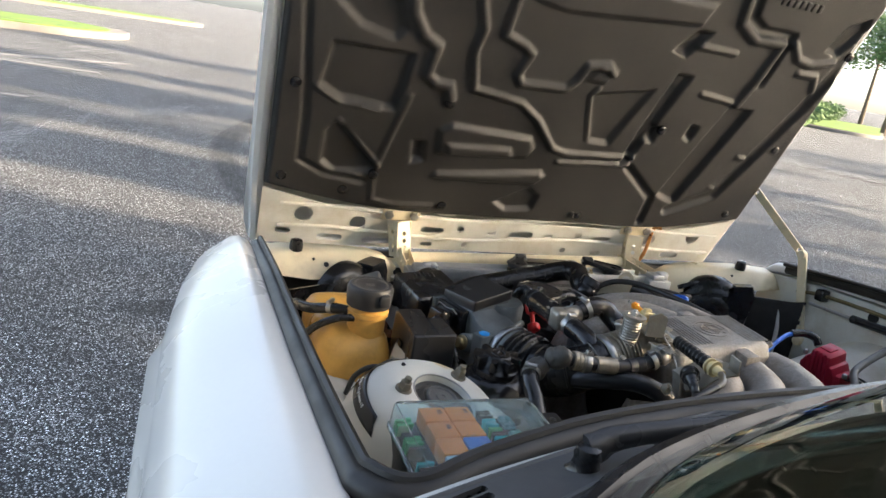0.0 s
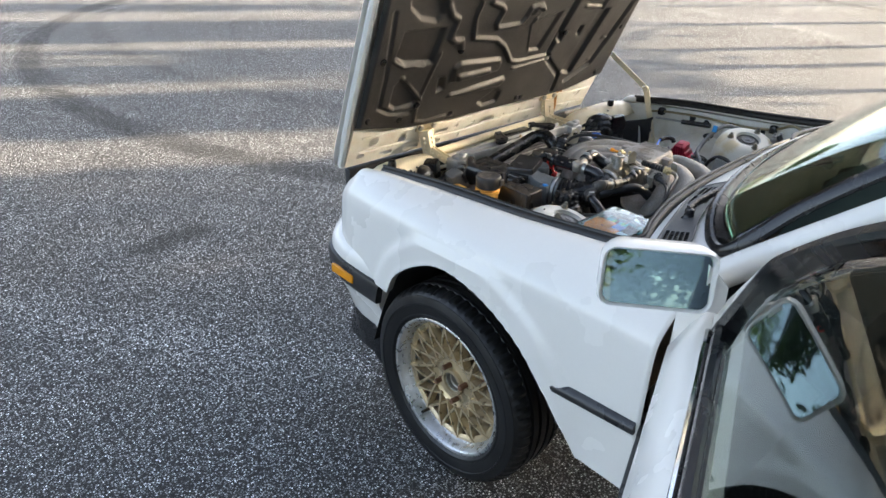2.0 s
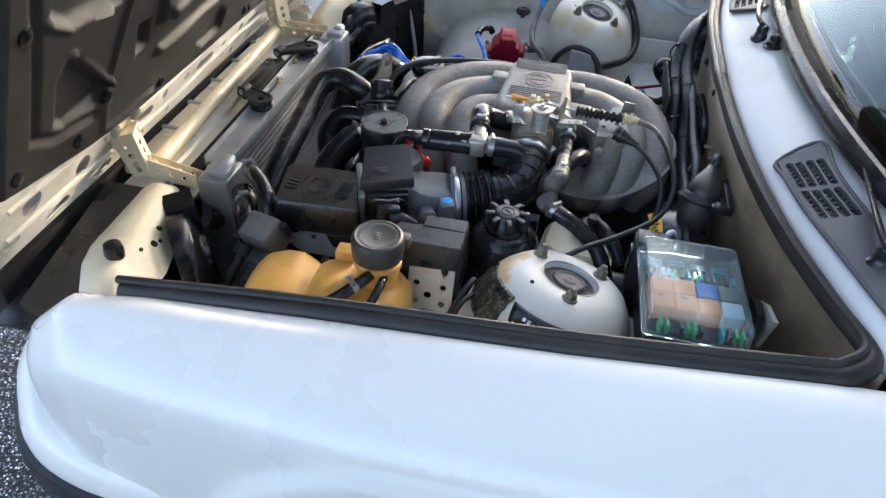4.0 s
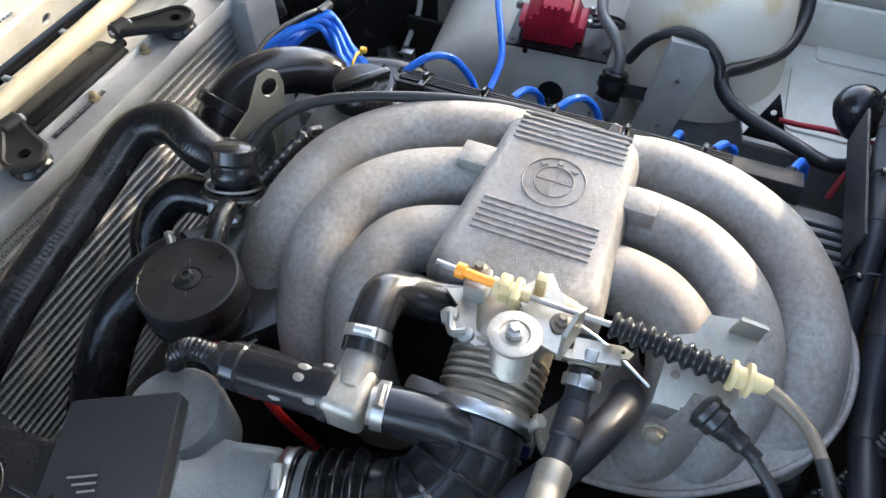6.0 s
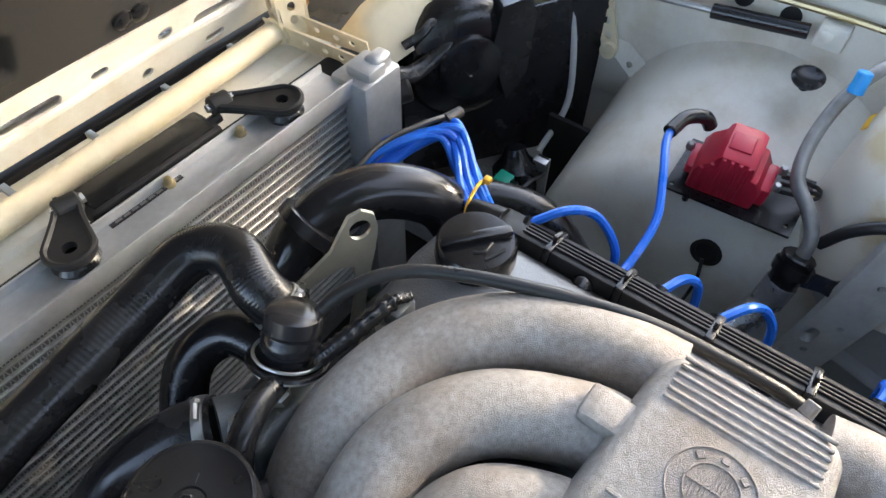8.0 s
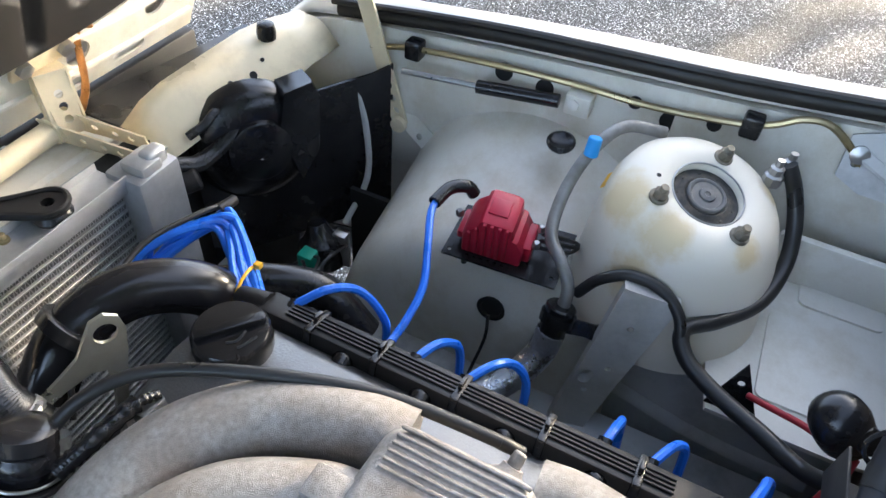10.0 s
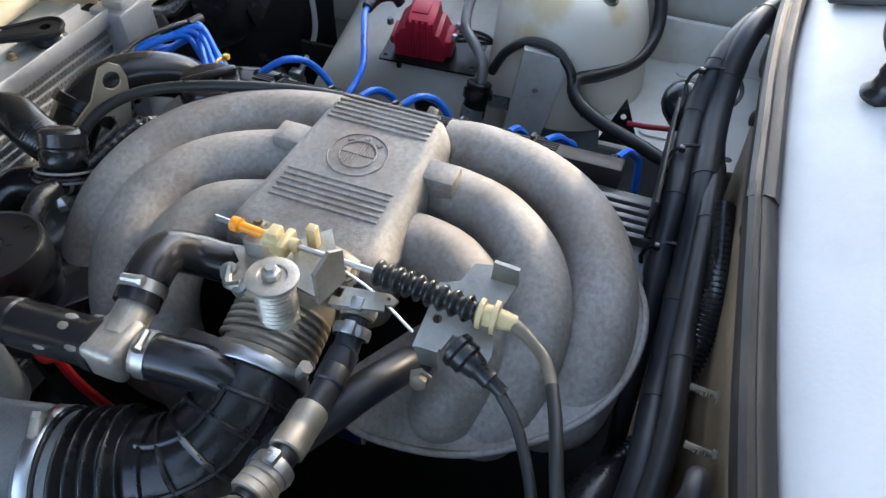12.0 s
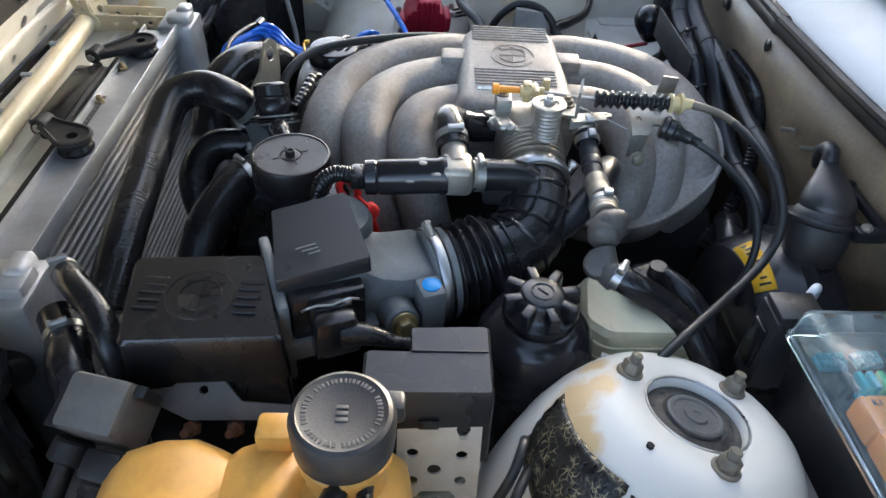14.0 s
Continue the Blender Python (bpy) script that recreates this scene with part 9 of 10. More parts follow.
boot = thing("intake_boot", "ribbed black rubber intake boot", "duct", (-0.27, 0.03, 0.68))
s = Shape()
s.tube([(-0.2885, 0.096, 0.722), (-0.2825, 0.078, 0.723), (-0.276, 0.060, 0.725), (-0.268, 0.040, 0.728)], 0.0448, 36, 40, 1.0, 0.09, 5)
part("bellows", s, M_RUBBER, boot)
s = Shape()
s.tube([(-0.270, 0.045, 0.7275), (-0.262, 0.022, 0.732), (-0.246, 0.004, 0.741), (-0.223, -0.005, 0.752), (-0.201, -0.007, 0.762), (-0.182, -0.0065, 0.7675)], lambda u: 0.0405 - 0.0075 * u, 30, 10)
elbow = part("elbow", s, M_RUBBER, boot)
EL = smooth_path([Vector(p) for p in ((-0.270, 0.045, 0.7275), (-0.262, 0.022, 0.732), (-0.246, 0.004, 0.741), (-0.223, -0.005, 0.752), (-0.201, -0.007, 0.762), (-0.182, -0.0065, 0.7675))], 10)


def elbow_frame(i):
    d = (EL[min(i + 1, len(EL) - 1)] - EL[max(i - 1, 0)]).normalized()
    up = (Vector((0, 0, 1)) - d * d.z).normalized()
    return EL[i], up, d.cross(up), 0.0405 - 0.0075 * i / (len(EL) - 1)


for i in (8, 15, 22, 30, 38):
    p, up, sd_, r = elbow_frame(i)
    s = Shape()
    s.tube([p + (up * math.cos(a) + sd_ * math.sin(a)) * (r + 0.0006) for a in np.linspace(-1.9, 1.9, 15)], 0.0022, 6, 3)
    part("moulded_web", s, M_RUBBER, elbow)
for a in (-1.0, 0.0, 0.9):
    s = Shape()
    s.tube([q + (up * math.cos(a) + sd_ * math.sin(a)) * (r + 0.0006) for q, up, sd_, r in (elbow_frame(i) for i in range(6, 40, 4))], 0.0022, 6, 3)
    part("moulded_web", s, M_RUBBER, elbow)
for c0, d0, r in (((-0.2905, 0.101, 0.722), (0.33, -0.94, 0), 0.0490), ((-0.187, -0.0065, 0.766), (0.96, 0.03, 0.24), 0.0385)):
    s = Shape()
    s.lathe([(r - 0.002, -0.0048), (r, -0.0048), (r + 0.0006, -0.004), (r + 0.0006, 0.004), (r, 0.0048), (r - 0.002, 0.0048)], c0, d0, 40, None, False)
    cl = part("clamp", s, M_ALU, boot, "bright worm-drive clamp")
for p, d0 in (((-0.281, 0.106, 0.771), (0.8, 0.3, 0.3)), ((-0.186, -0.043, 0.782), (0.2, -0.5, 0.8))):
    s = Shape()
    pp = Vector(p)
    s.cyl(pp - Vector(d0).normalized() * 0.007, pp + Vector(d0).normalized() * 0.006, 0.0045, 0.0045, 10)
    s.lathe([(0.0055, 0), (0.0055, 0.004)], pp + Vector(d0).normalized() * 0.006, d0, 6)
    part("clamp_screw", s, M_SCUFF, boot)
hose("boot_branch", [(-0.250, -0.012, 0.738), (-0.236, -0.040, 0.752), (-0.208, -0.066, 0.764), (-0.175, -0.086, 0.768), (-0.14, -0.10, 0.755), (-0.11, -0.105, 0.73)], 0.0135, "black rubber branch hose from the boot", "hose", M_LOOM, seg=18)

# ---- reservoirs ----
ps = thing("power_steering_reservoir", "round black fluid reservoir with a star-shaped cap", "reservoir", (-0.361, 0.005, 0.6))
P = Vector((-0.361, 0.006, 0))
s = Shape()
s.lathe([(0.03, 0.56), (0.048, 0.58), (0.053, 0.60), (0.053, 0.668), (0.0575, 0.671), (0.0575, 0.678), (0.0555, 0.681), (0.0575, 0.685), (0.0575, 0.691), (0.0555, 0.695), (0.0555, 0.708), (0.0538, 0.719), (0.0495, 0.729), (0.0425, 0.737), (0.034, 0.742), (0.027, 0.743)], P, (0, 0, 1), 56)
part("canister", s, M_GLOSSB, ps)
s = Shape()
s.lathe([(0.027, 0.740), (0.0335, 0.742), (0.034, 0.745), (0.033, 0.751), (0.028, 0.754), (0.024, 0.759), (0.0215, 0.768), (0.0195, 0.7715), (0.017, 0.7726), (0.004, 0.7726)], P, (0, 0, 1), 48)
pcap = part("cap", s, M_BLACK, ps, "black star cap")
for k in range(8):
    s = Shape()
    s.frustum((0.012, -0.0056, 0.7555), (0.0358, 0.0056, 0.7712), (0.0012, 0.0012), 0.0016, Matrix.Translation(P) @ Matrix.Rotation(2 * math.pi * k / 8 + 0.2, 4, "Z"))
    part("grip_arm", s, M_BLACK, pcap)
s = Shape()
s.tube([P + Vector((0.010 * math.cos(q), 0.010 * math.sin(q), 0.7728)) for q in np.linspace(0, 2 * math.pi, 17)], 0.001, 6, 2)
s.tube([P + Vector((-0.004, -0.004, 0.7728)), P + Vector((0.004, 0.004, 0.7728))], 0.001, 6, 2)
part("moulded_mark", s, M_GREYPL, pcap)

br = thing("brake_fluid_reservoir", "cloudy plastic brake fluid reservoir with yellowed fluid", "reservoir", (-0.275, -0.11, 0.6))
s = Shape()
B = [Vector((-0.252, -0.062, 0.690)), Vector((-0.318, -0.052, 0.692)), Vector((-0.338, -0.075, 0.69)), Vector((-0.332, -0.165, 0.685)), Vector((-0.242, -0.172, 0.682)), Vector((-0.232, -0.10, 0.688))]
s.loft(slab(round_corners(B[::-1], 0.010), 0.035, 0.003, 0.006))
bottle = part("bottle", s, M_RESV, br)
s = Shape()
s.loft(slab(round_corners([p + Vector((0, 0, -0.036)) for p in B[::-1]], 0.01), 0.045, -0.012, 0.004))
part("fluid_half", s, mat("yellowed_fluid_plastic", (0.5, 0.34, 0.11), 0.3, var=0.15, scale=14, dirt=(0.3, 0.18, 0.05), dscale=9, damount=0.5), bottle, "lower half yellowed by the fluid")
s = Shape()
BM = sum(B, Vector()) / len(B)
for dz, g in ((-0.017, 0.0028), (-0.034, 0.0052)):
    s.tube([BM + (p - BM) * (1 + g / (p - BM).length) + Vector((0, 0, dz)) for p in [*round_corners(B, 0.010), round_corners(B, 0.010)[0]]], 0.0018, 6, 1)
part("moulded_seam", s, M_RESV, bottle)
s = Shape()
s.lathe([(0.026, 0), (0.0285, 0.003), (0.0285, 0.016), (0.025, 0.02), (0.018, 0.021), (0.017, 0.025), (0.008, 0.026)], (-0.275, -0.131, 0.690), (0, 0, 1), 40, lambda a, z: 1.0 + (0.03 if int(a * 20 / math.pi) % 2 and z < 0.019 else 0))
bcap = part("cap", s, M_BLACK, br, "black knurled cap")
s = Shape()
s.cyl((-0.275, -0.131, 0.712), (-0.275, -0.131, 0.728), 0.010, 0.009, 16)
s.tube([(-0.277, -0.136, 0.72), (-0.295, -0.152, 0.715), (-0.315, -0.168, 0.703), (-0.335, -0.182, 0.685)], lambda u: 0.009 + 0.003 * math.sin(u * 3.1), 12, 8)
part("sensor_plug", s, M_BLACK, bcap)
s = Shape()
s.cyl((-0.285, -0.21, 0.60), (-0.285, -0.03, 0.605), 0.022, 0.02, 20, 0.003)
part("master_cylinder", s, M_CASTD, br)
bo = thing("brake_booster", "gloss black brake booster drum with a yellow label", "brake booster", (-0.25, -0.26, 0.5))
BC = Vector((-0.281, -0.303, 0.640))
s = Shape()
s.lathe([(0.06, 0), (0.108, 0.004), (0.112, 0.03), (0.117, 0.033), (0.117, 0.04), (0.110, 0.043), (0.104, 0.07), (0.092, 0.088), (0.06, 0.096), (0.03, 0.098)], BC, (0, 1, 0.02), 56)
part("drum", s, M_GLOSSB, bo)
s = Shape()
vs = []
for k in range(9):
    a = radians(70 + k * 5)
    ring = []
    for rr, yy in ((0.1048, 0.068), (0.0945, 0.0865)):
        ring.append(BC + Vector((math.cos(a) * (rr + 0.0012), yy, math.sin(a) * (rr + 0.0012))))
    vs.append(ring)
s.loft(vs, closed=False)
lab = solid(part("label", s, M_YELLOW, bo, "yellow maker's label", 80), 0.0006, 0)
for k in range(9):
    s = Shape()
    a = radians(74 + k * 4)
    c = BC + Vector((math.cos(a) * 0.1014, 0.0775, math.sin(a) * 0.1014))
    mm = frame_of(c, (-math.sin(a), 0, math.cos(a)), (math.cos(a), 0.55, math.sin(a)))
    s.box((-0.0011, -0.0045 + 0.002 * (k % 2), 0.0006), (0.0011, 0.0015 + 0.0025 * (k % 3), 0.0014), 0, mm)
    part("label_mark", s, M_LABEL, lab)

# loom gland on the bulkhead
M_DUSTB = mat("dust_coated_rubber", (0.021, 0.021, 0.023), 0.42, var=0.2, scale=30, bump=0.1, bscale=500, dirt=(0.075, 0.055, 0.036), dscale=24, damount=0.6)
lg = thing("loom_gland", "black rubber cone gland on the bulkhead", "gland", (-0.235, -0.28, 0.74))
g0, tip = Vector((-0.262, -0.286, 0.783)), Vector((-0.209, -0.302, 0.8175))
ax = Vector((0.36, -0.12, 0.92)).normalized()
q = Vector((0, 0, 1)).rotation_difference(ax).to_matrix()
off = tip - (g0 + ax * 0.047)
s = Shape()
# a dome drawn over to one side
rings = []
for up, r, u in ((0.003, 0.0262, 0.0), (0.009, 0.0266, 0.0), (0.011, 0.0250, 0.0), (0.014, 0.0264, 0.02), (0.020, 0.0258, 0.06), (0.027, 0.0232, 0.16), (0.033, 0.0195, 0.34), (0.038, 0.0152, 0.55), (0.043, 0.0112, 0.78), (0.047, 0.0088, 1.0)):
    c = g0 + ax * up + off * u
    rings.append([c + q @ Vector((r * math.cos(a), r * math.sin(a), 0)) for a in np.linspace(0, 2 * math.pi, 37)[:-1]])
s.loft(rings)
s.tube([tip - ax * 0.004, tip + Vector((0.006, -0.002, 0.006)), tip + Vector((0.018, -0.004, 0.004)), tip + Vector((0.027, -0.006, -0.008)), tip + Vector((0.030, -0.010, -0.024))], lambda u: 0.0088 - 0.002 * u, 14, 6)
part("cone", s, M_DUSTB, lg)
s = Shape()
s.lathe([(0.019, -0.05), (0.027, -0.038), (0.030, -0.018), (0.0312, -0.004), (0.0352, -0.001), (0.036, 0.002), (0.0348, 0.004), (0.0295, 0.0045), (0.0285, 0.008), (0.0262, 0.010), (0.02, 0.010)], g0, ax, 44)
part("flange", s, M_DUSTB, lg)
s = Shape()
s.box((-0.305, -0.325, 0.798), (-0.225, -0.315, 0.806), 0.003)
s.box((-0.307, -0.325, 0.79), (-0.295, -0.292, 0.804), 0.003)
s.box((-0.235, -0.325, 0.798), (-0.225, -0.297, 0.808), 0.003)
part("bracket", s, M_BLACK, lg)
s = Shape()
s.lathe([(0.0055, 0), (0.0055, 0.004), (0.003, 0.006)], (-0.301, -0.302, 0.803), (-0.1, 0.2, 0.9), 6)
part("bolt", s, M_STUD, lg)
hose("gland_loom", [(-0.27, -0.262, 0.735), (-0.30, -0.255, 0.70), (-0.315, -0.245, 0.65), (-0.32, -0.23, 0.58)], 0.013, "wrapped loom hanging below the gland", "wiring loom", M_LOOM)
hose("heater_hose", [(-0.10, -0.29, 0.64), (-0.13, -0.27, 0.67), (-0.18, -0.255, 0.675), (-0.22, -0.25, 0.66)], 0.017, "black heater hose at the bulkhead", "hose", M_RUBBER)
s = Shape()
s.box((-0.115, -0.045, 0.545), (-0.085, -0.01, 0.585), 0.003)
oil = solo("oil_filter_label", s, M_INK, "white block with a dark blue label", "label")
s = Shape()
s.box((-0.1175, -0.042, 0.55), (-0.1155, -0.013, 0.58), 0.001)
bl = part("blue_patch", s, mat("dark_blue_print", (0.01, 0.02, 0.16), 0.4), None)
bl.parent = oil

# ---- coolant tank ----
M_CAPG = mat("dusty_black_cap", (0.028, 0.028, 0.029), 0.42, var=0.2, scale=30, bump=0.1, bscale=700, dirt=(0.07, 0.065, 0.058), dscale=24, damount=0.6)
M_CAPM = mat("scuffed_cap_mark", (0.075, 0.073, 0.07), 0.45, var=0.2, scale=200)
ct = thing("coolant_tank", "yellowed plastic coolant tank with a black screw cap", "coolant tank", (-0.53, 0.24, 0.58))
s = Shape()
rings = []
for y, w0, zt in ((0.352, 0.022, 0.70), (0.348, 0.04, 0.718), (0.335, 0.052, 0.73), (0.31, 0.058, 0.738), (0.285, 0.06, 0.738), (0.268, 0.056, 0.731), (0.258, 0.053, 0.726), (0.248, 0.057, 0.734), (0.225, 0.061, 0.742), (0.206, 0.0605, 0.741), (0.198, 0.058, 0.735), (0.190, 0.061, 0.742), (0.165, 0.062, 0.742), (0.14, 0.06, 0.736), (0.122, 0.052, 0.722), (0.117, 0.035, 0.70)):
    cx = -0.538 + 0.02 * (y - 0.2)
    ring = []
    for k in range(20):
        a = 2 * math.pi * k / 20
        c, n_ = math.cos(a), math.sin(a)
        x = w0 * math.copysign(abs(c) ** 0.42, c)
        hh = (zt - 0.595) / 2
        z = (zt + 0.595) / 2 + hh * math.copysign(abs(n_) ** 0.48, n_)
        ring.append(Vector((cx + x, y, z)))
    rings.append(ring)
s.loft(rings)
part("bottle", s, M_TANK, ct, "", 60)
s = Shape()
rim = round_corners([Vector((-0.612, 0.106, 0.655)), Vector((-0.616, 0.26, 0.655)), Vector((-0.585, 0.366, 0.655)), Vector((-0.48, 0.366, 0.655)), Vector((-0.462, 0.24, 0.655)), Vector((-0.464, 0.112, 0.655))], 0.03, 6)
s.loft([[p + Vector((0, 0, dz)) for p in rim] for dz in (-0.004, 0.004)])
for x, y in ((-0.505, 0.104), (-0.556, 0.098), (-0.60, 0.10)):
    s.box((x - 0.011, y - 0.012, 0.645), (x + 0.011, y + 0.016, 0.660), 0.004)
part("moulding_seam", s, M_NYLON, ct, "paler flange of the tank")
for x, y in ((-0.505, 0.1), (-0.556, 0.094)):
    s = Shape()
    s.lathe([(0.010, 0), (0.010, 0.003), (0.007, 0.004), (0.007, 0.010), (0.004, 0.012)], (x, y, 0.659), (-0.1, -0.2, 1), 6)
    part("flange_bolt", s, M_STEEL, ct)
s = Shape()
s.box((-0.503, 0.205, 0.735), (-0.478, 0.235, 0.757), 0.005)
s.lathe([(0.03, 0.72), (0.03, 0.79)], (-0.518, 0.166, 0), (0, 0, 1), 30)
s.lathe([(0.03, 0.762), (0.0335, 0.764), (0.0335, 0.772), (0.03, 0.774)], (-0.518, 0.166, 0), (0, 0, 1), 30, None, False)
part("filler_neck", s, M_TANK, ct)
s = Shape()
s.lathe([(0.033, 0.779), (0.0352, 0.780), (0.0355, 0.788), (0.036, 0.789), (0.0365, 0.806), (0.034, 0.812), (0.031, 0.8135), (0.029, 0.8125), (0.004, 0.8115)], (-0.518, 0.166, 0), (0, 0, 1), 48)
s.box((-0.512, 0.124, 0.789), (-0.495, 0.14, 0.808), 0.004)
ccap = part("cap", s, M_CAPG, ct, "black screw cap with raised marks")
for k in range(52):
    a = 2 * math.pi * k / 52
    if k % 9 == 8:
        continue
    s = Shape()
    s.box((0.0235, -0.0008, 0.8112), (0.0275, 0.0008 + 0.0004 * (k % 3), 0.8128), 0.0003, Matrix.Translation((-0.518, 0.166, 0)) @ Matrix.Rotation(a, 4, "Z"), 1)
    part("cap_mark", s, M_CAPM, ccap)
s = Shape()
for k in (-1, 0, 1):
    s.box((-0.5205 + k * 0.005, 0.162, 0.811), (-0.5175 + k * 0.005, 0.170, 0.8125), 0.0003)
part("cap_mark", s, M_CAPM, ccap)
hose("overflow_hose", [(-0.545, 0.168, 0.765), (-0.57, 0.18, 0.765), (-0.60, 0.215, 0.75), (-0.615, 0.27, 0.735), (-0.62, 0.33, 0.70)], 0.0085, "black overflow hose on the coolant tank", clamps=(0.3,))
hose("overflow_hose", [(-0.543, 0.15, 0.762), (-0.57, 0.152, 0.76), (-0.605, 0.165, 0.735), (-0.625, 0.18, 0.69), (-0.63, 0.19, 0.64)], 0.006, "slim black overflow hose on the coolant tank")
s = Shape()
s.tube([(-0.545, 0.12, 0.61), (-0.55, 0.105, 0.605), (-0.56, 0.098, 0.59)], 0.008, 10, 5)
s.lathe([(0.013, 0), (0.013, 0.012), (0.006, 0.016)], (-0.545, 0.108, 0.618), (-0.2, -0.9, 0.3), 14)
part("drain_fitting", s, M_ZINC, ct)

# relay box with pierced bracket
rbx = thing("relay_cover", "stepped charcoal plastic relay cover on a pierced bracket", "relay box", (-0.445, 0.1, 0.62))
s = Shape()
s.loft(slab(round_corners([Vector((-0.434, 0.158, 0.776)), Vector((-0.434, 0.122, 0.776)), Vector((-0.408, 0.121, 0.777)), Vector((-0.407, 0.057, 0.777)), Vector((-0.474, 0.057, 0.775)), Vector((-0.475, 0.158, 0.775))][::-1], 0.0035), 0.09, 0.003, 0.0025))
rcov = part("cover", s, M_GREYPL, rbx)
s = Shape()
s.box((-0.4352, 0.060, 0.7755), (-0.4338, 0.121, 0.7775), 0.0004)
part("cover_seam", s, M_GREYPL, rcov)
s = Shape()
m = frame_of((-0.486, 0.098, 0.676), (0, 1, 0), (-1, 0, 0.25))
s.plate([(-0.035, -0.075), (0.032, -0.075), (0.034, 0.018), (0.018, 0.02), (0.012, 0.012), (-0.012, 0.012), (-0.018, 0.02), (-0.035, 0.018)], 0.003, m, [circle(-0.02, 0.0, 0.005, 10), circle(0.02, 0.0, 0.005, 10), circle(0.002, -0.012, 0.006, 10), circle(-0.02, -0.028, 0.005, 10), circle(0.02, -0.03, 0.005, 10), slot(-0.02, -0.055, 0.012, 0.02, 4)])
part("bracket", s, M_BAY, rbx, "white pierced metal bracket")
s = Shape()
s.box((-0.4792, 0.098, 0.735), (-0.4765, 0.114, 0.745), 0.0005)
part("latch", s, M_BLACK, rbx)

# plugs and brackets at the front corner
fc = thing("front_relay", "dusty dark relay with two plugs", "relay", (-0.46, 0.37, 0.68))
fm = Matrix.Translation((-0.465, 0.364, 0.742)) @ Matrix.Rotation(radians(-14), 4, "Z") @ Matrix.Rotation(radians(-24), 4, "Y")
s = Shape()
s.frustum((-0.026, -0.029, -0.05), (0.026, 0.029, 0.008), (0.004, 0.004), 0.005, fm)
part("case", s, M_DUSTY, fc, "dusty dark relay case")
s = Shape()
s.box((0.012, -0.036, -0.03), (0.022, -0.026, 0.002), 0.002, fm)
part("latch", s, M_MATTB, fc)
s = Shape()
s.plate([(-0.022, 0.030), (0.024, 0.030), (0.024, 0.040), (-0.022, 0.044)], 0.004, fm @ Matrix.Translation((0, 0, -0.02)))
part("clip", s, M_MATTB, fc)
s = Shape()
s.cyl(fm @ Vector((-0.026, 0.016, -0.022)), fm @ Vector((-0.044, 0.018, -0.026)), 0.0155, 0.0165, 18, 0.002)
s.tube([fm @ Vector((-0.04, 0.018, -0.025)), fm @ Vector((-0.07, 0.022, -0.035)), fm @ Vector((-0.10, 0.03, -0.06))], 0.008, 10, 6)
part("plug", s, M_MATTB, fc)
s = Shape()
s.box((-0.054, -0.034, -0.034), (-0.03, -0.004, -0.004), 0.004, fm)
s.tube([fm @ Vector((-0.045, -0.018, -0.018)), fm @ Vector((-0.075, -0.016, -0.03)), fm @ Vector((-0.10, -0.012, -0.06))], 0.0135, 12, 16, 1.0, 0.07, 9)
part("taped_plug", s, M_MATTB, fc, "plug bound with black tape")
fs = thing("front_strap", "dark stained metal strap with two studs behind the tank", "bracket", (-0.43, 0.3, 0.68))
s = Shape()
m = frame_of((-0.434, 0.355, 0.686), (0, -1, 0.02), (-0.75, 0, 0.65))
s.plate([(-0.004, 0.0), (0.02, 0.008), (0.045, -0.004), (0.14, -0.004), (0.14, 0.008), (0.09, 0.012), (0.075, 0.03), (0.045, 0.036), (0.03, 0.024), (0.0, 0.02)], 0.004, m, [circle(0.058, 0.022, 0.004, 8)])
part("plate", s, M_DUSTY, fs)
for y in (0.308, 0.271):
    s = Shape()
    s.cyl((-0.437, y, 0.673), (-0.458, y, 0.693), 0.0042, 0.0036, 8)
    s.lathe([(0.008, 0), (0.008, 0.004), (0.0065, 0.007)], (-0.440, y, 0.676), (-0.7, 0, 0.7), 6)
    solo("strap_stud", s, M_RUST, "rusty stud on the strap", "stud", "", "strap studs")
hose("tower_wire", [(-0.53, 0.06, 0.70), (-0.52, 0.045, 0.735), (-0.50, 0.035, 0.745), (-0.485, 0.03, 0.73), (-0.47, 0.02, 0.68)], 0.004, "thin black wire over the inner wing", "wire", M_CABLE)
hose("tower_wire", [(-0.56, 0.08, 0.67), (-0.555, 0.055, 0.715), (-0.53, 0.04, 0.735), (-0.50, 0.025, 0.72), (-0.49, 0.02, 0.67)], 0.004, "thin black wire over the inner wing", "wire", M_CABLE)

# tower stickers
def on_tower(r, z, deg):
    """A place just proud of the driver's side strut tower."""
    ax = Vector((0.2, -0.2, 1)).normalized()
    lean = min(1.0, max(0.0, 1 + (z + 0.03) / 0.09))
    q = Vector((0, 0, 1)).rotation_difference(Vector((0, 0, 1)).lerp(ax, lean).normalized()).to_matrix()
    mid = TOWER[-1] + (ax * z if z > -0.03 else ax * -0.03 + Vector((0, 0, z + 0.03)))
    r += run_out(z, deg, -1)
    return mid + q @ Vector((math.cos(radians(deg)) * r, math.sin(radians(deg)) * r, 0))


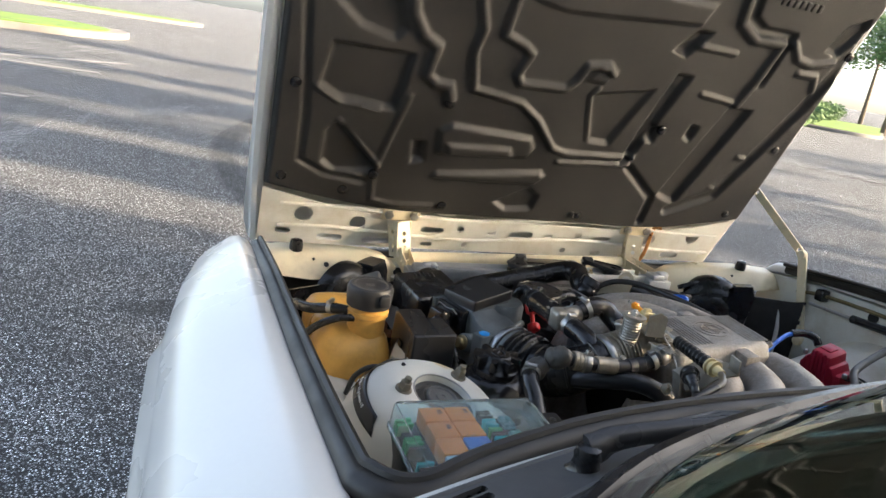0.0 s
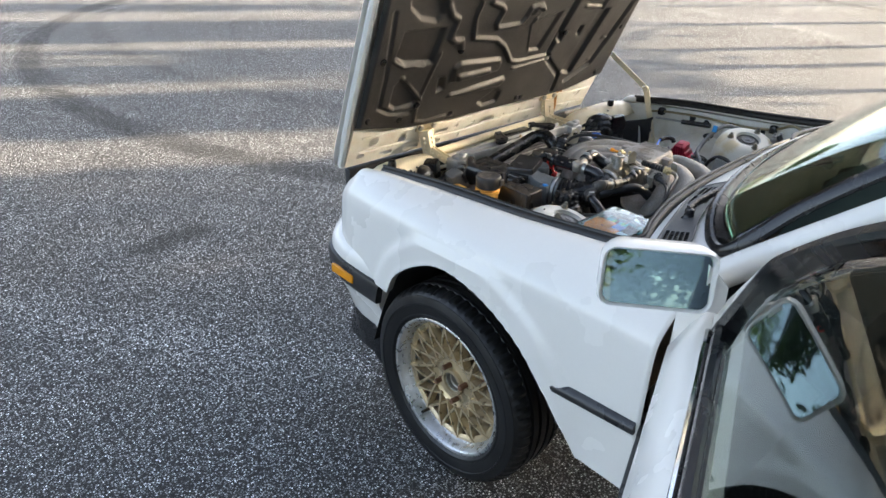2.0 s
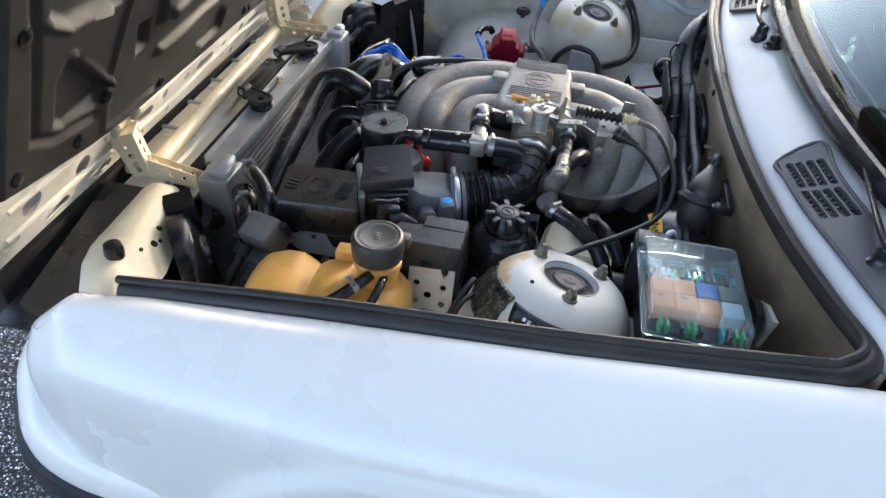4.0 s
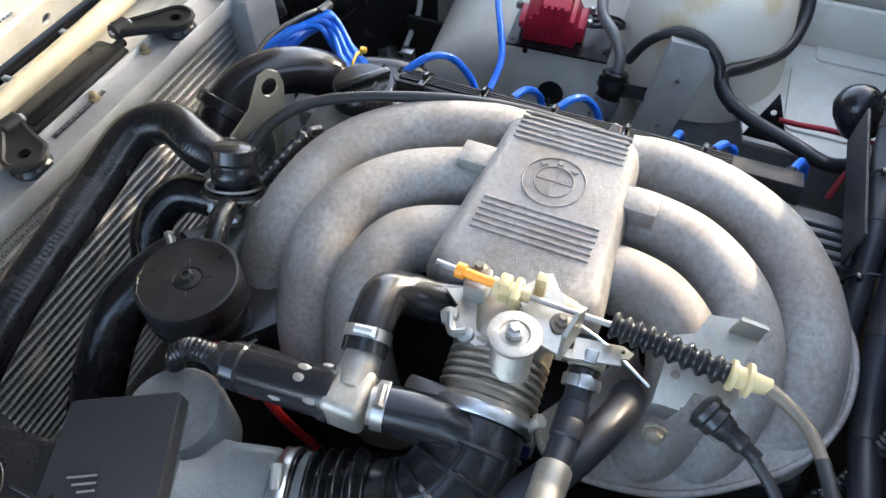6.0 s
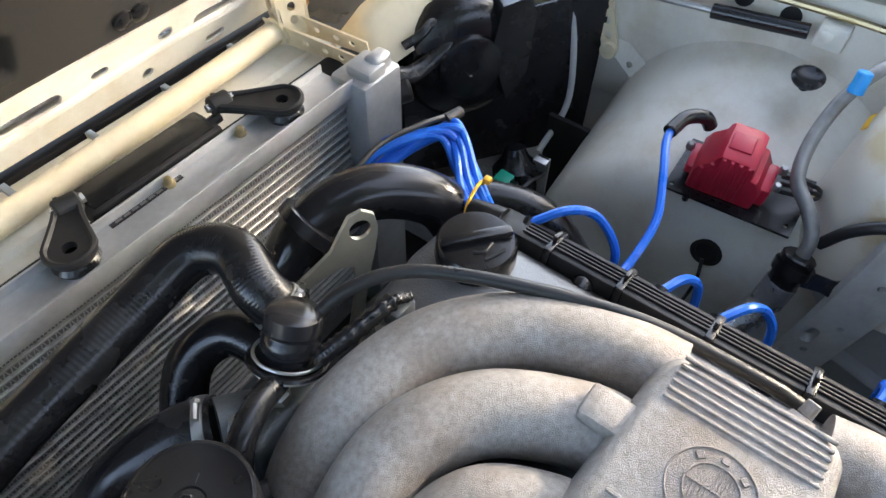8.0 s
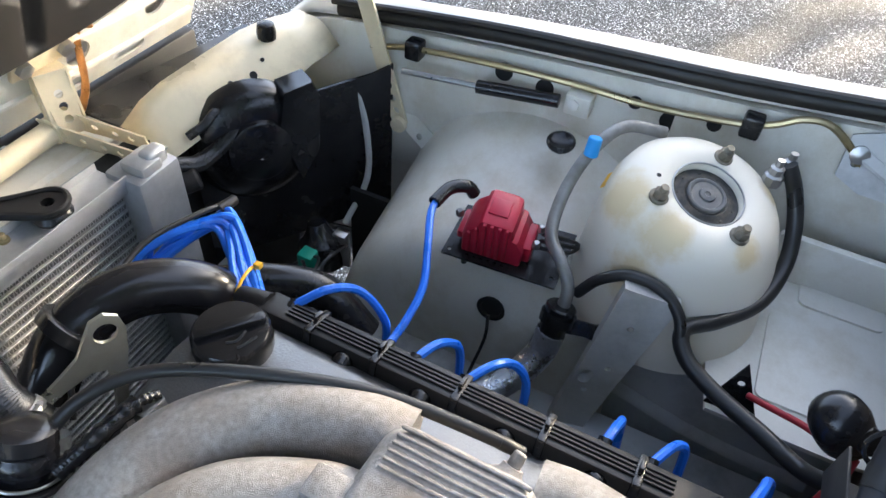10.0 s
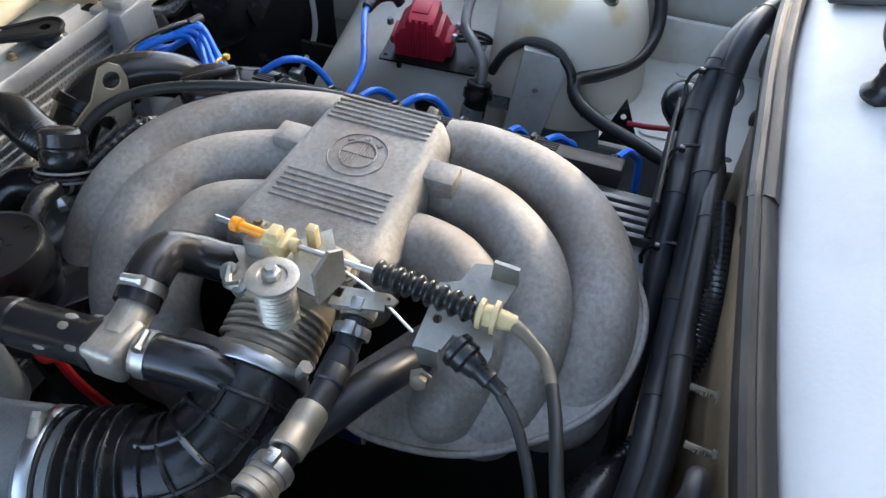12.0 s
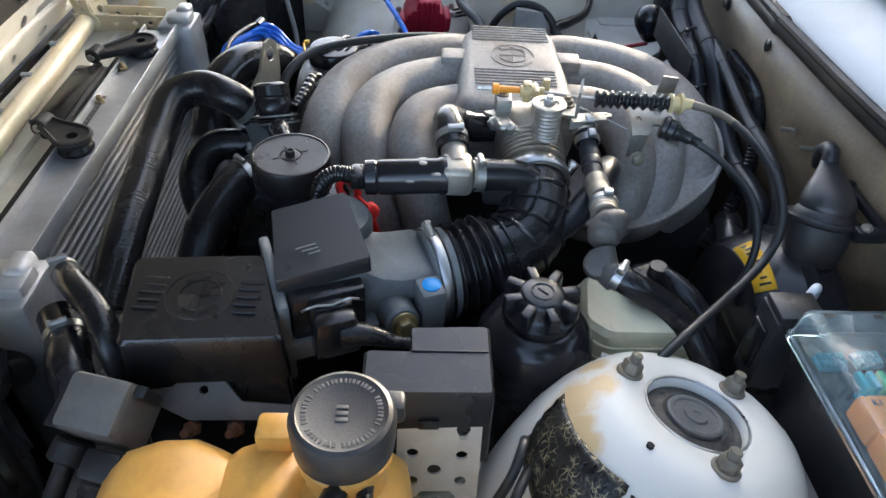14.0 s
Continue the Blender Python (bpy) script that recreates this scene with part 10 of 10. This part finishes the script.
# a rusty yellow run from the edge of the tower's top
def stain(name, spots, colour, ground):
    m = bpy.data.materials.new(name)
    m.use_nodes = True
    n, link = m.node_tree.nodes, m.node_tree.links.new
    b = n["Principled BSDF"]
    b.inputs["Base Color"].default_value = (*colour, 1)
    b.inputs["Roughness"].default_value = 0.6
    pos = n.new("ShaderNodeNewGeometry").outputs["Position"]
    rag = n.new("ShaderNodeTexNoise")
    rag.inputs["Scale"].default_value, rag.inputs["Detail"].default_value, rag.inputs["Roughness"].default_value = 45, 7, 0.65
    link(pos, rag.inputs["Vector"])
    total = None
    for centre, radius in spots:
        dist = n.new("ShaderNodeVectorMath")
        dist.operation = "DISTANCE"
        dist.inputs[1].default_value = centre
        link(pos, dist.inputs[0])
        near = n.new("ShaderNodeMapRange")
        near.inputs["From Min"].default_value, near.inputs["From Max"].default_value = radius * 0.2, radius
        near.inputs["To Min"].default_value, near.inputs["To Max"].default_value = 1.0, -0.25
        link(dist.outputs["Value"], near.inputs["Value"])
        if total is None:
            total = near.outputs[0]
        else:
            top = n.new("ShaderNodeMath")
            top.operation = "MAXIMUM"
            link(total, top.inputs[0])
            link(near.outputs[0], top.inputs[1])
            total = top.outputs[0]
    add = n.new("ShaderNodeMath")
    add.operation = "MULTIPLY_ADD"
    link(rag.outputs["Fac"], add.inputs[0])
    add.inputs[1].default_value = 1.6
    link(total, add.inputs[2])
    cut = n.new("ShaderNodeMapRange")
    cut.inputs["From Min"].default_value, cut.inputs["From Max"].default_value = 0.9, 1.5
    cut.inputs["To Max"].default_value = 0.8
    link(add.outputs[0], cut.inputs["Value"])
    mix = n.new("ShaderNodeMix")
    mix.data_type = "RGBA"
    link(cut.outputs[0], mix.inputs[0])
    mix.inputs[6].default_value = (*ground, 1)
    mix.inputs[7].default_value = (*colour, 1)
    link(mix.outputs[2], b.inputs["Base Color"])
    b.inputs["Roughness"].default_value = 0.42
    return m


tow_l.data.materials[0] = stain("rust_run_on_tower", (((-0.459, -0.026, 0.772), 0.024), ((-0.465, -0.010, 0.767), 0.032), ((-0.475, -0.002, 0.762), 0.034), ((-0.496, -0.002, 0.765), 0.026), ((-0.512, -0.008, 0.767), 0.020), ((-0.445, -0.052, 0.766), 0.017), ((-0.43, -0.03, 0.755), 0.02)), (0.55, 0.35, 0.12), (0.64, 0.615, 0.55))
tow_r.data.materials[0] = stain("yellowed_tower_paint", (((0.435, -0.07, 0.765), 0.045), ((0.47, -0.02, 0.765), 0.05), ((0.53, 0.0, 0.75), 0.035), ((0.46, -0.165, 0.76), 0.035), ((0.56, -0.165, 0.77), 0.03), ((0.41, -0.05, 0.71), 0.05)), (0.58, 0.45, 0.24), (0.69, 0.635, 0.53))


def foil_mat():
    """Dark foil, crazed all over with fine worn creases."""
    m = mat("crinkled_dark_foil", (0.022, 0.021, 0.018), 0.34, 0.3, var=0.5, scale=60)
    n, link = m.node_tree.nodes, m.node_tree.links.new
    b = n["Principled BSDF"]
    pos = n.new("ShaderNodeTexCoord").outputs["Object"]
    bent = n.new("ShaderNodeTexNoise")
    bent.inputs["Scale"].default_value = 60
    link(pos, bent.inputs["Vector"])
    warp = n.new("ShaderNodeVectorMath")
    warp.operation = "MULTIPLY_ADD"
    warp.inputs[1].default_value = (0.02, 0.02, 0.02)
    link(bent.outputs["Color"], warp.inputs[0])
    link(pos, warp.inputs[2])
    cells = n.new("ShaderNodeTexVoronoi")
    cells.feature = "DISTANCE_TO_EDGE"
    cells.inputs["Scale"].default_value = 190
    link(warp.outputs[0], cells.inputs["Vector"])
    crease = n.new("ShaderNodeMapRange")
    crease.inputs["From Min"].default_value, crease.inputs["From Max"].default_value = 0.02, 0.10
    crease.inputs["To Min"].default_value, crease.inputs["To Max"].default_value = 0.65, 0.0
    link(cells.outputs["Distance"], crease.inputs["Value"])
    worn = n.new("ShaderNodeTexNoise")
    worn.inputs["Scale"].default_value = 90
    link(pos, worn.inputs["Vector"])
    some = n.new("ShaderNodeMath")
    some.operation = "MULTIPLY"
    patch = n.new("ShaderNodeMapRange")
    patch.inputs["From Min"].default_value, patch.inputs["From Max"].default_value = 0.45, 0.62
    link(worn.outputs["Fac"], patch.inputs["Value"])
    link(crease.outputs[0], some.inputs[0])
    link(patch.outputs[0], some.inputs[1])
    mix = n.new("ShaderNodeMix")
    mix.data_type = "RGBA"
    link(some.outputs[0], mix.inputs[0])
    link(b.inputs["Base Color"].links[0].from_socket, mix.inputs[6])
    mix.inputs[7].default_value = (0.42, 0.36, 0.2, 1)
    link(mix.outputs[2], b.inputs["Base Color"])
    bump = n.new("ShaderNodeBump")
    bump.inputs["Strength"].default_value, bump.inputs["Distance"].default_value = 0.7, 0.0012
    link(cells.outputs["Distance"], bump.inputs["Height"])
    link(bump.outputs[0], b.inputs["Normal"])
    return m


s = Shape()
PROFILE = ((-0.18, 0.118), (-0.14, 0.114), (-0.1, 0.110), (-0.065, 0.106), (-0.04, 0.101), (-0.023, 0.094), (-0.011, 0.085), (-0.003, 0.074))
rings = []
for k in range(19):
    v = k / 18
    ring = []
    for j in range(13):
        w = j / 12
        z = (-0.022 + 0.004 * v) * (1 - w) + (-0.058 - 0.010 * v) * w
        deg = (75 + 59 * v) * (1 - w) + (91 + 42 * v) * w + 0.5 * math.sin(j * 2.3 + k)
        ring.append(on_tower(float(np.interp(z, [a for a, _ in PROFILE], [b for _, b in PROFILE])) + 0.0018 + 0.0006 * math.sin(k * 2.7 + j * 1.9) * math.sin(j * 2.3 - k * 0.8), z, deg))
    rings.append(ring)
s.loft(rings, closed=False)
foil = solo("foil_patch", s, foil_mat(), "crinkled dark foil patch on the strut tower", "sticker", sharp=80)
solid(foil, 0.0008, 0)


def tower_r(z):
    return float(np.interp(z, [a for a, _ in PROFILE], [b for _, b in PROFILE]))


def label_pose(deg, z, lift=0.0022):
    """A pose on the tower's flank: x round it, z out of it."""
    c = on_tower(tower_r(z) + lift, z, deg)
    along = on_tower(tower_r(z), z, deg + 2) - on_tower(tower_r(z), z, deg - 2)
    rise = on_tower(tower_r(z + 0.006), z + 0.006, deg) - on_tower(tower_r(z - 0.006), z - 0.006, deg)
    return frame_of(c, along, along.cross(rise))


s = Shape()
s.loft([[on_tower(tower_r(z) + 0.0014, z, 136 + k * 5.2 + (-0.021 - z) * 260) for z in (-0.021, -0.026, -0.031, -0.036, -0.041)] for k in range(13)], closed=False)
pl = solo("paint_label", s, M_LABEL, "black paint label with white lettering", "label", sharp=80)
solid(pl, 0.0006, 0)
# the second word can be read; the maker's mark before it is a bar
word = "alpinweiß"
for i, ch in enumerate(word):
    mm = label_pose(162 + i * 2.45, -0.0305)
    letters(ch, 0.0072, mm, "letter", M_INK, None).parent = pl
for deg, z, w, hh in ((151, -0.0305, 0.0022, 0.0026), (155, -0.0305, 0.0024, 0.0026), (158.8, -0.0305, 0.0009, 0.0006), (146, -0.0385, 0.0035, 0.0008)):
    mm = label_pose(deg, z, 0.0016)
    s = Shape()
    s.box((-w, -hh, 0.0003), (w, hh, 0.0009), 0, mm)
    part("label_bar", s, M_INK, None).parent = pl

# ---- fuse box with a clear lid ----
fb = thing("fuse_box", "black fuse box with relays and fuses under a clear lid", "fuse box", (-0.49, -0.26, 0.68))
FM = frame_of((-0.4985, -0.252, 0.784), (0.02, -1, -0.02), (0.02, 0, 1))
# its x runs to the rear of the car, its y to the passenger side
FW, FH = 0.061, 0.081
s = Shape()
rings = []
for g, z in ((-0.006, -0.07), (-0.004, -0.03), (0.0, -0.01), (0.0, 0.0)):
    rings.append([FM @ Vector((x, y, z)) for x, y in rounded(FW + g, FH + g, 0.01)])
s.loft(rings)
part("base", s, M_BLACK, fb, "black plastic base")
s = Shape()
outer = [[FM @ Vector((x, y, z)) for x, y in rounded(FW + g, FH + g, 0.006)] for g, z in ((0.0045, 0.0), (0.0045, 0.005), (0.003, 0.006), (0.002, 0.027), (0.0006, 0.0308), (-0.0025, 0.032))]
inner = [[FM @ Vector((x, y, z)) for x, y in rounded(FW + g, FH + g, 0.005)] for g, z in ((-0.004, 0.0300), (-0.0015, 0.029), (0.0, 0.026), (0.001, 0.0))]
s.loft([*inner, *outer])
flid = part("clear_lid", s, M_CLEAR, fb, "clear blue-tinted plastic lid", 40)
flid.visible_shadow = False
s = Shape()
s.box((FW * -1 + 0.004, -FH + 0.004, 0), (FW - 0.004, FH - 0.004, 0.004), 0.001, FM)
part("board", s, M_GREYPL, fb)
RELAYS = [(-0.042, -0.012, M_TAN, "K1"), (-0.014, -0.012, M_TAN, ""), (0.014, -0.012, M_SKYR, ""), (0.042, -0.012, M_GREYPL, "K4"), (-0.042, -0.042, M_TAN, "K5"), (-0.014, -0.042, M_TAN, "K6"), (0.014, -0.042, M_TAN, ""), (0.042, -0.042, M_GRAYR, "")]
for x, y, mt, txt in RELAYS:
    s = Shape()
    s.box((x - 0.0135, y - 0.0145, 0.004), (x + 0.0135, y + 0.0145, 0.025), 0.0025, FM)
    r_ = part("relay", s, mt, fb)
    if txt:
        letters(txt, 0.007, FM @ Matrix.Translation((x - 0.003, y + 0.007, 0.0253)), "relay_text", M_LABEL, r_)
M_SOCKET = mat("smoky_teal_plastic", (0.10, 0.26, 0.29), 0.3, var=0.2, scale=200)
cols = [M_GREYPL, M_GREYPL, M_TEAL, M_TEAL, M_GFUSE, M_GREYPL, M_TEAL, M_GFUSE, M_TEAL, M_GREYPL, M_GREYPL, M_GREYPL, M_GREYPL, M_TEAL]
for row, y in ((0, 0.022), (1, -0.074)):
    for k in range(14):
        x = -0.054 + k * 0.0083
        if row == 1 and k in (0, 3, 8, 9):
            continue
        mt = cols[k] if row == 0 else (M_GFUSE if k in (1, 2, 5, 6, 12, 13) else M_TEAL if k in (10,) else M_GREYPL)
        s = Shape()
        s.box((x - 0.0022, y - 0.008, 0.004), (x + 0.0022, y + 0.008, 0.018), 0.0008, FM, 1)
        part("fuse", s, mt, fb)
for k in range(4):
    s = Shape()
    x = -0.045 + k * 0.029
    for row in (0, 1):
        for j in range(5):
            xx = x - 0.0095 + 0.0038 * j + 0.0019
            s.box((xx - 0.0015, 0.042 + row * 0.007, 0.004), (xx + 0.0015, 0.0478 + row * 0.007, 0.011), 0.0004, FM, 1)
    s.box((x - 0.0105, 0.0412, 0.003), (x + 0.0105, 0.0556, 0.007), 0.0008, FM, 1)
    part("fuse_socket", s, M_SOCKET, fb)
for k in range(3):
    s = Shape()
    x = -0.045 + k * 0.04
    s.box((x - 0.004, 0.072, 0.0322), (x + 0.004, 0.076, 0.0327), 0, FM)
    part("lid_mark", s, M_GREYPL, flid)
s = Shape()
s.box((-0.407, -0.226, 0.70), (-0.372, -0.184, 0.784), 0.002)
fblk = solo("fuse_block", s, M_GREYPL, "small charcoal block behind the fuse box", "relay")
s = Shape()
s.box((-0.4055, -0.2245, 0.784), (-0.3735, -0.1855, 0.791), 0.0015)
part("block_lid", s, M_GREYPL, None).parent = fblk
s = Shape()
s.box((-0.400, -0.1845, 0.72), (-0.380, -0.180, 0.768), 0.001)
part("latch", s, M_BLACK, None).parent = fblk
hose("white_wire", [(-0.37, -0.225, 0.775), (-0.362, -0.235, 0.785), (-0.352, -0.245, 0.77), (-0.345, -0.25, 0.74)], 0.004, "short grey-white wire sleeve", "wire", M_INK)
hose("fuse_loom", [(-0.38, -0.21, 0.71), (-0.37, -0.225, 0.68), (-0.36, -0.24, 0.63), (-0.36, -0.25, 0.55)], 0.014, "black loom below the fuse block", "wiring loom", M_LOOM)
cbk = thing("corner_bracket", "black bracket bolted over a white metal tab", "bracket", (-0.475, -0.352, 0.72))
CB = frame_of((0, -0.350, 0), (1, 0, 0), (0, 1, 0))
# drawn in x and, downwards, height
s = Shape()
s.plate([(x, -z) for x, z in ((-0.437, 0.752), (-0.452, 0.766), (-0.478, 0.779), (-0.502, 0.778), (-0.513, 0.765), (-0.500, 0.735), (-0.485, 0.70), (-0.44, 0.70))], 0.010, CB)
part("plate", s, M_MATTB, cbk)
s = Shape()
s.plate([(x, -z) for x, z in ((-0.45, 0.760), (-0.475, 0.774), (-0.517, 0.784), (-0.512, 0.765), (-0.500, 0.72), (-0.45, 0.72))], 0.006, CB @ Matrix.Translation((0, 0, -0.013)))
part("tab", s, M_BAY, cbk, "white metal tab")
s = Shape()
s.lathe([(0.0105, 0), (0.0105, 0.0025), (0.0085, 0.0035)], (-0.475, -0.3455, 0.762), (0, 1, 0), 20)
s.lathe([(0.006, 0.003), (0.006, 0.008), (0.004, 0.009)], (-0.475, -0.3455, 0.762), (0, 1, 0), 6)
part("bolt", s, M_BLACK, cbk)
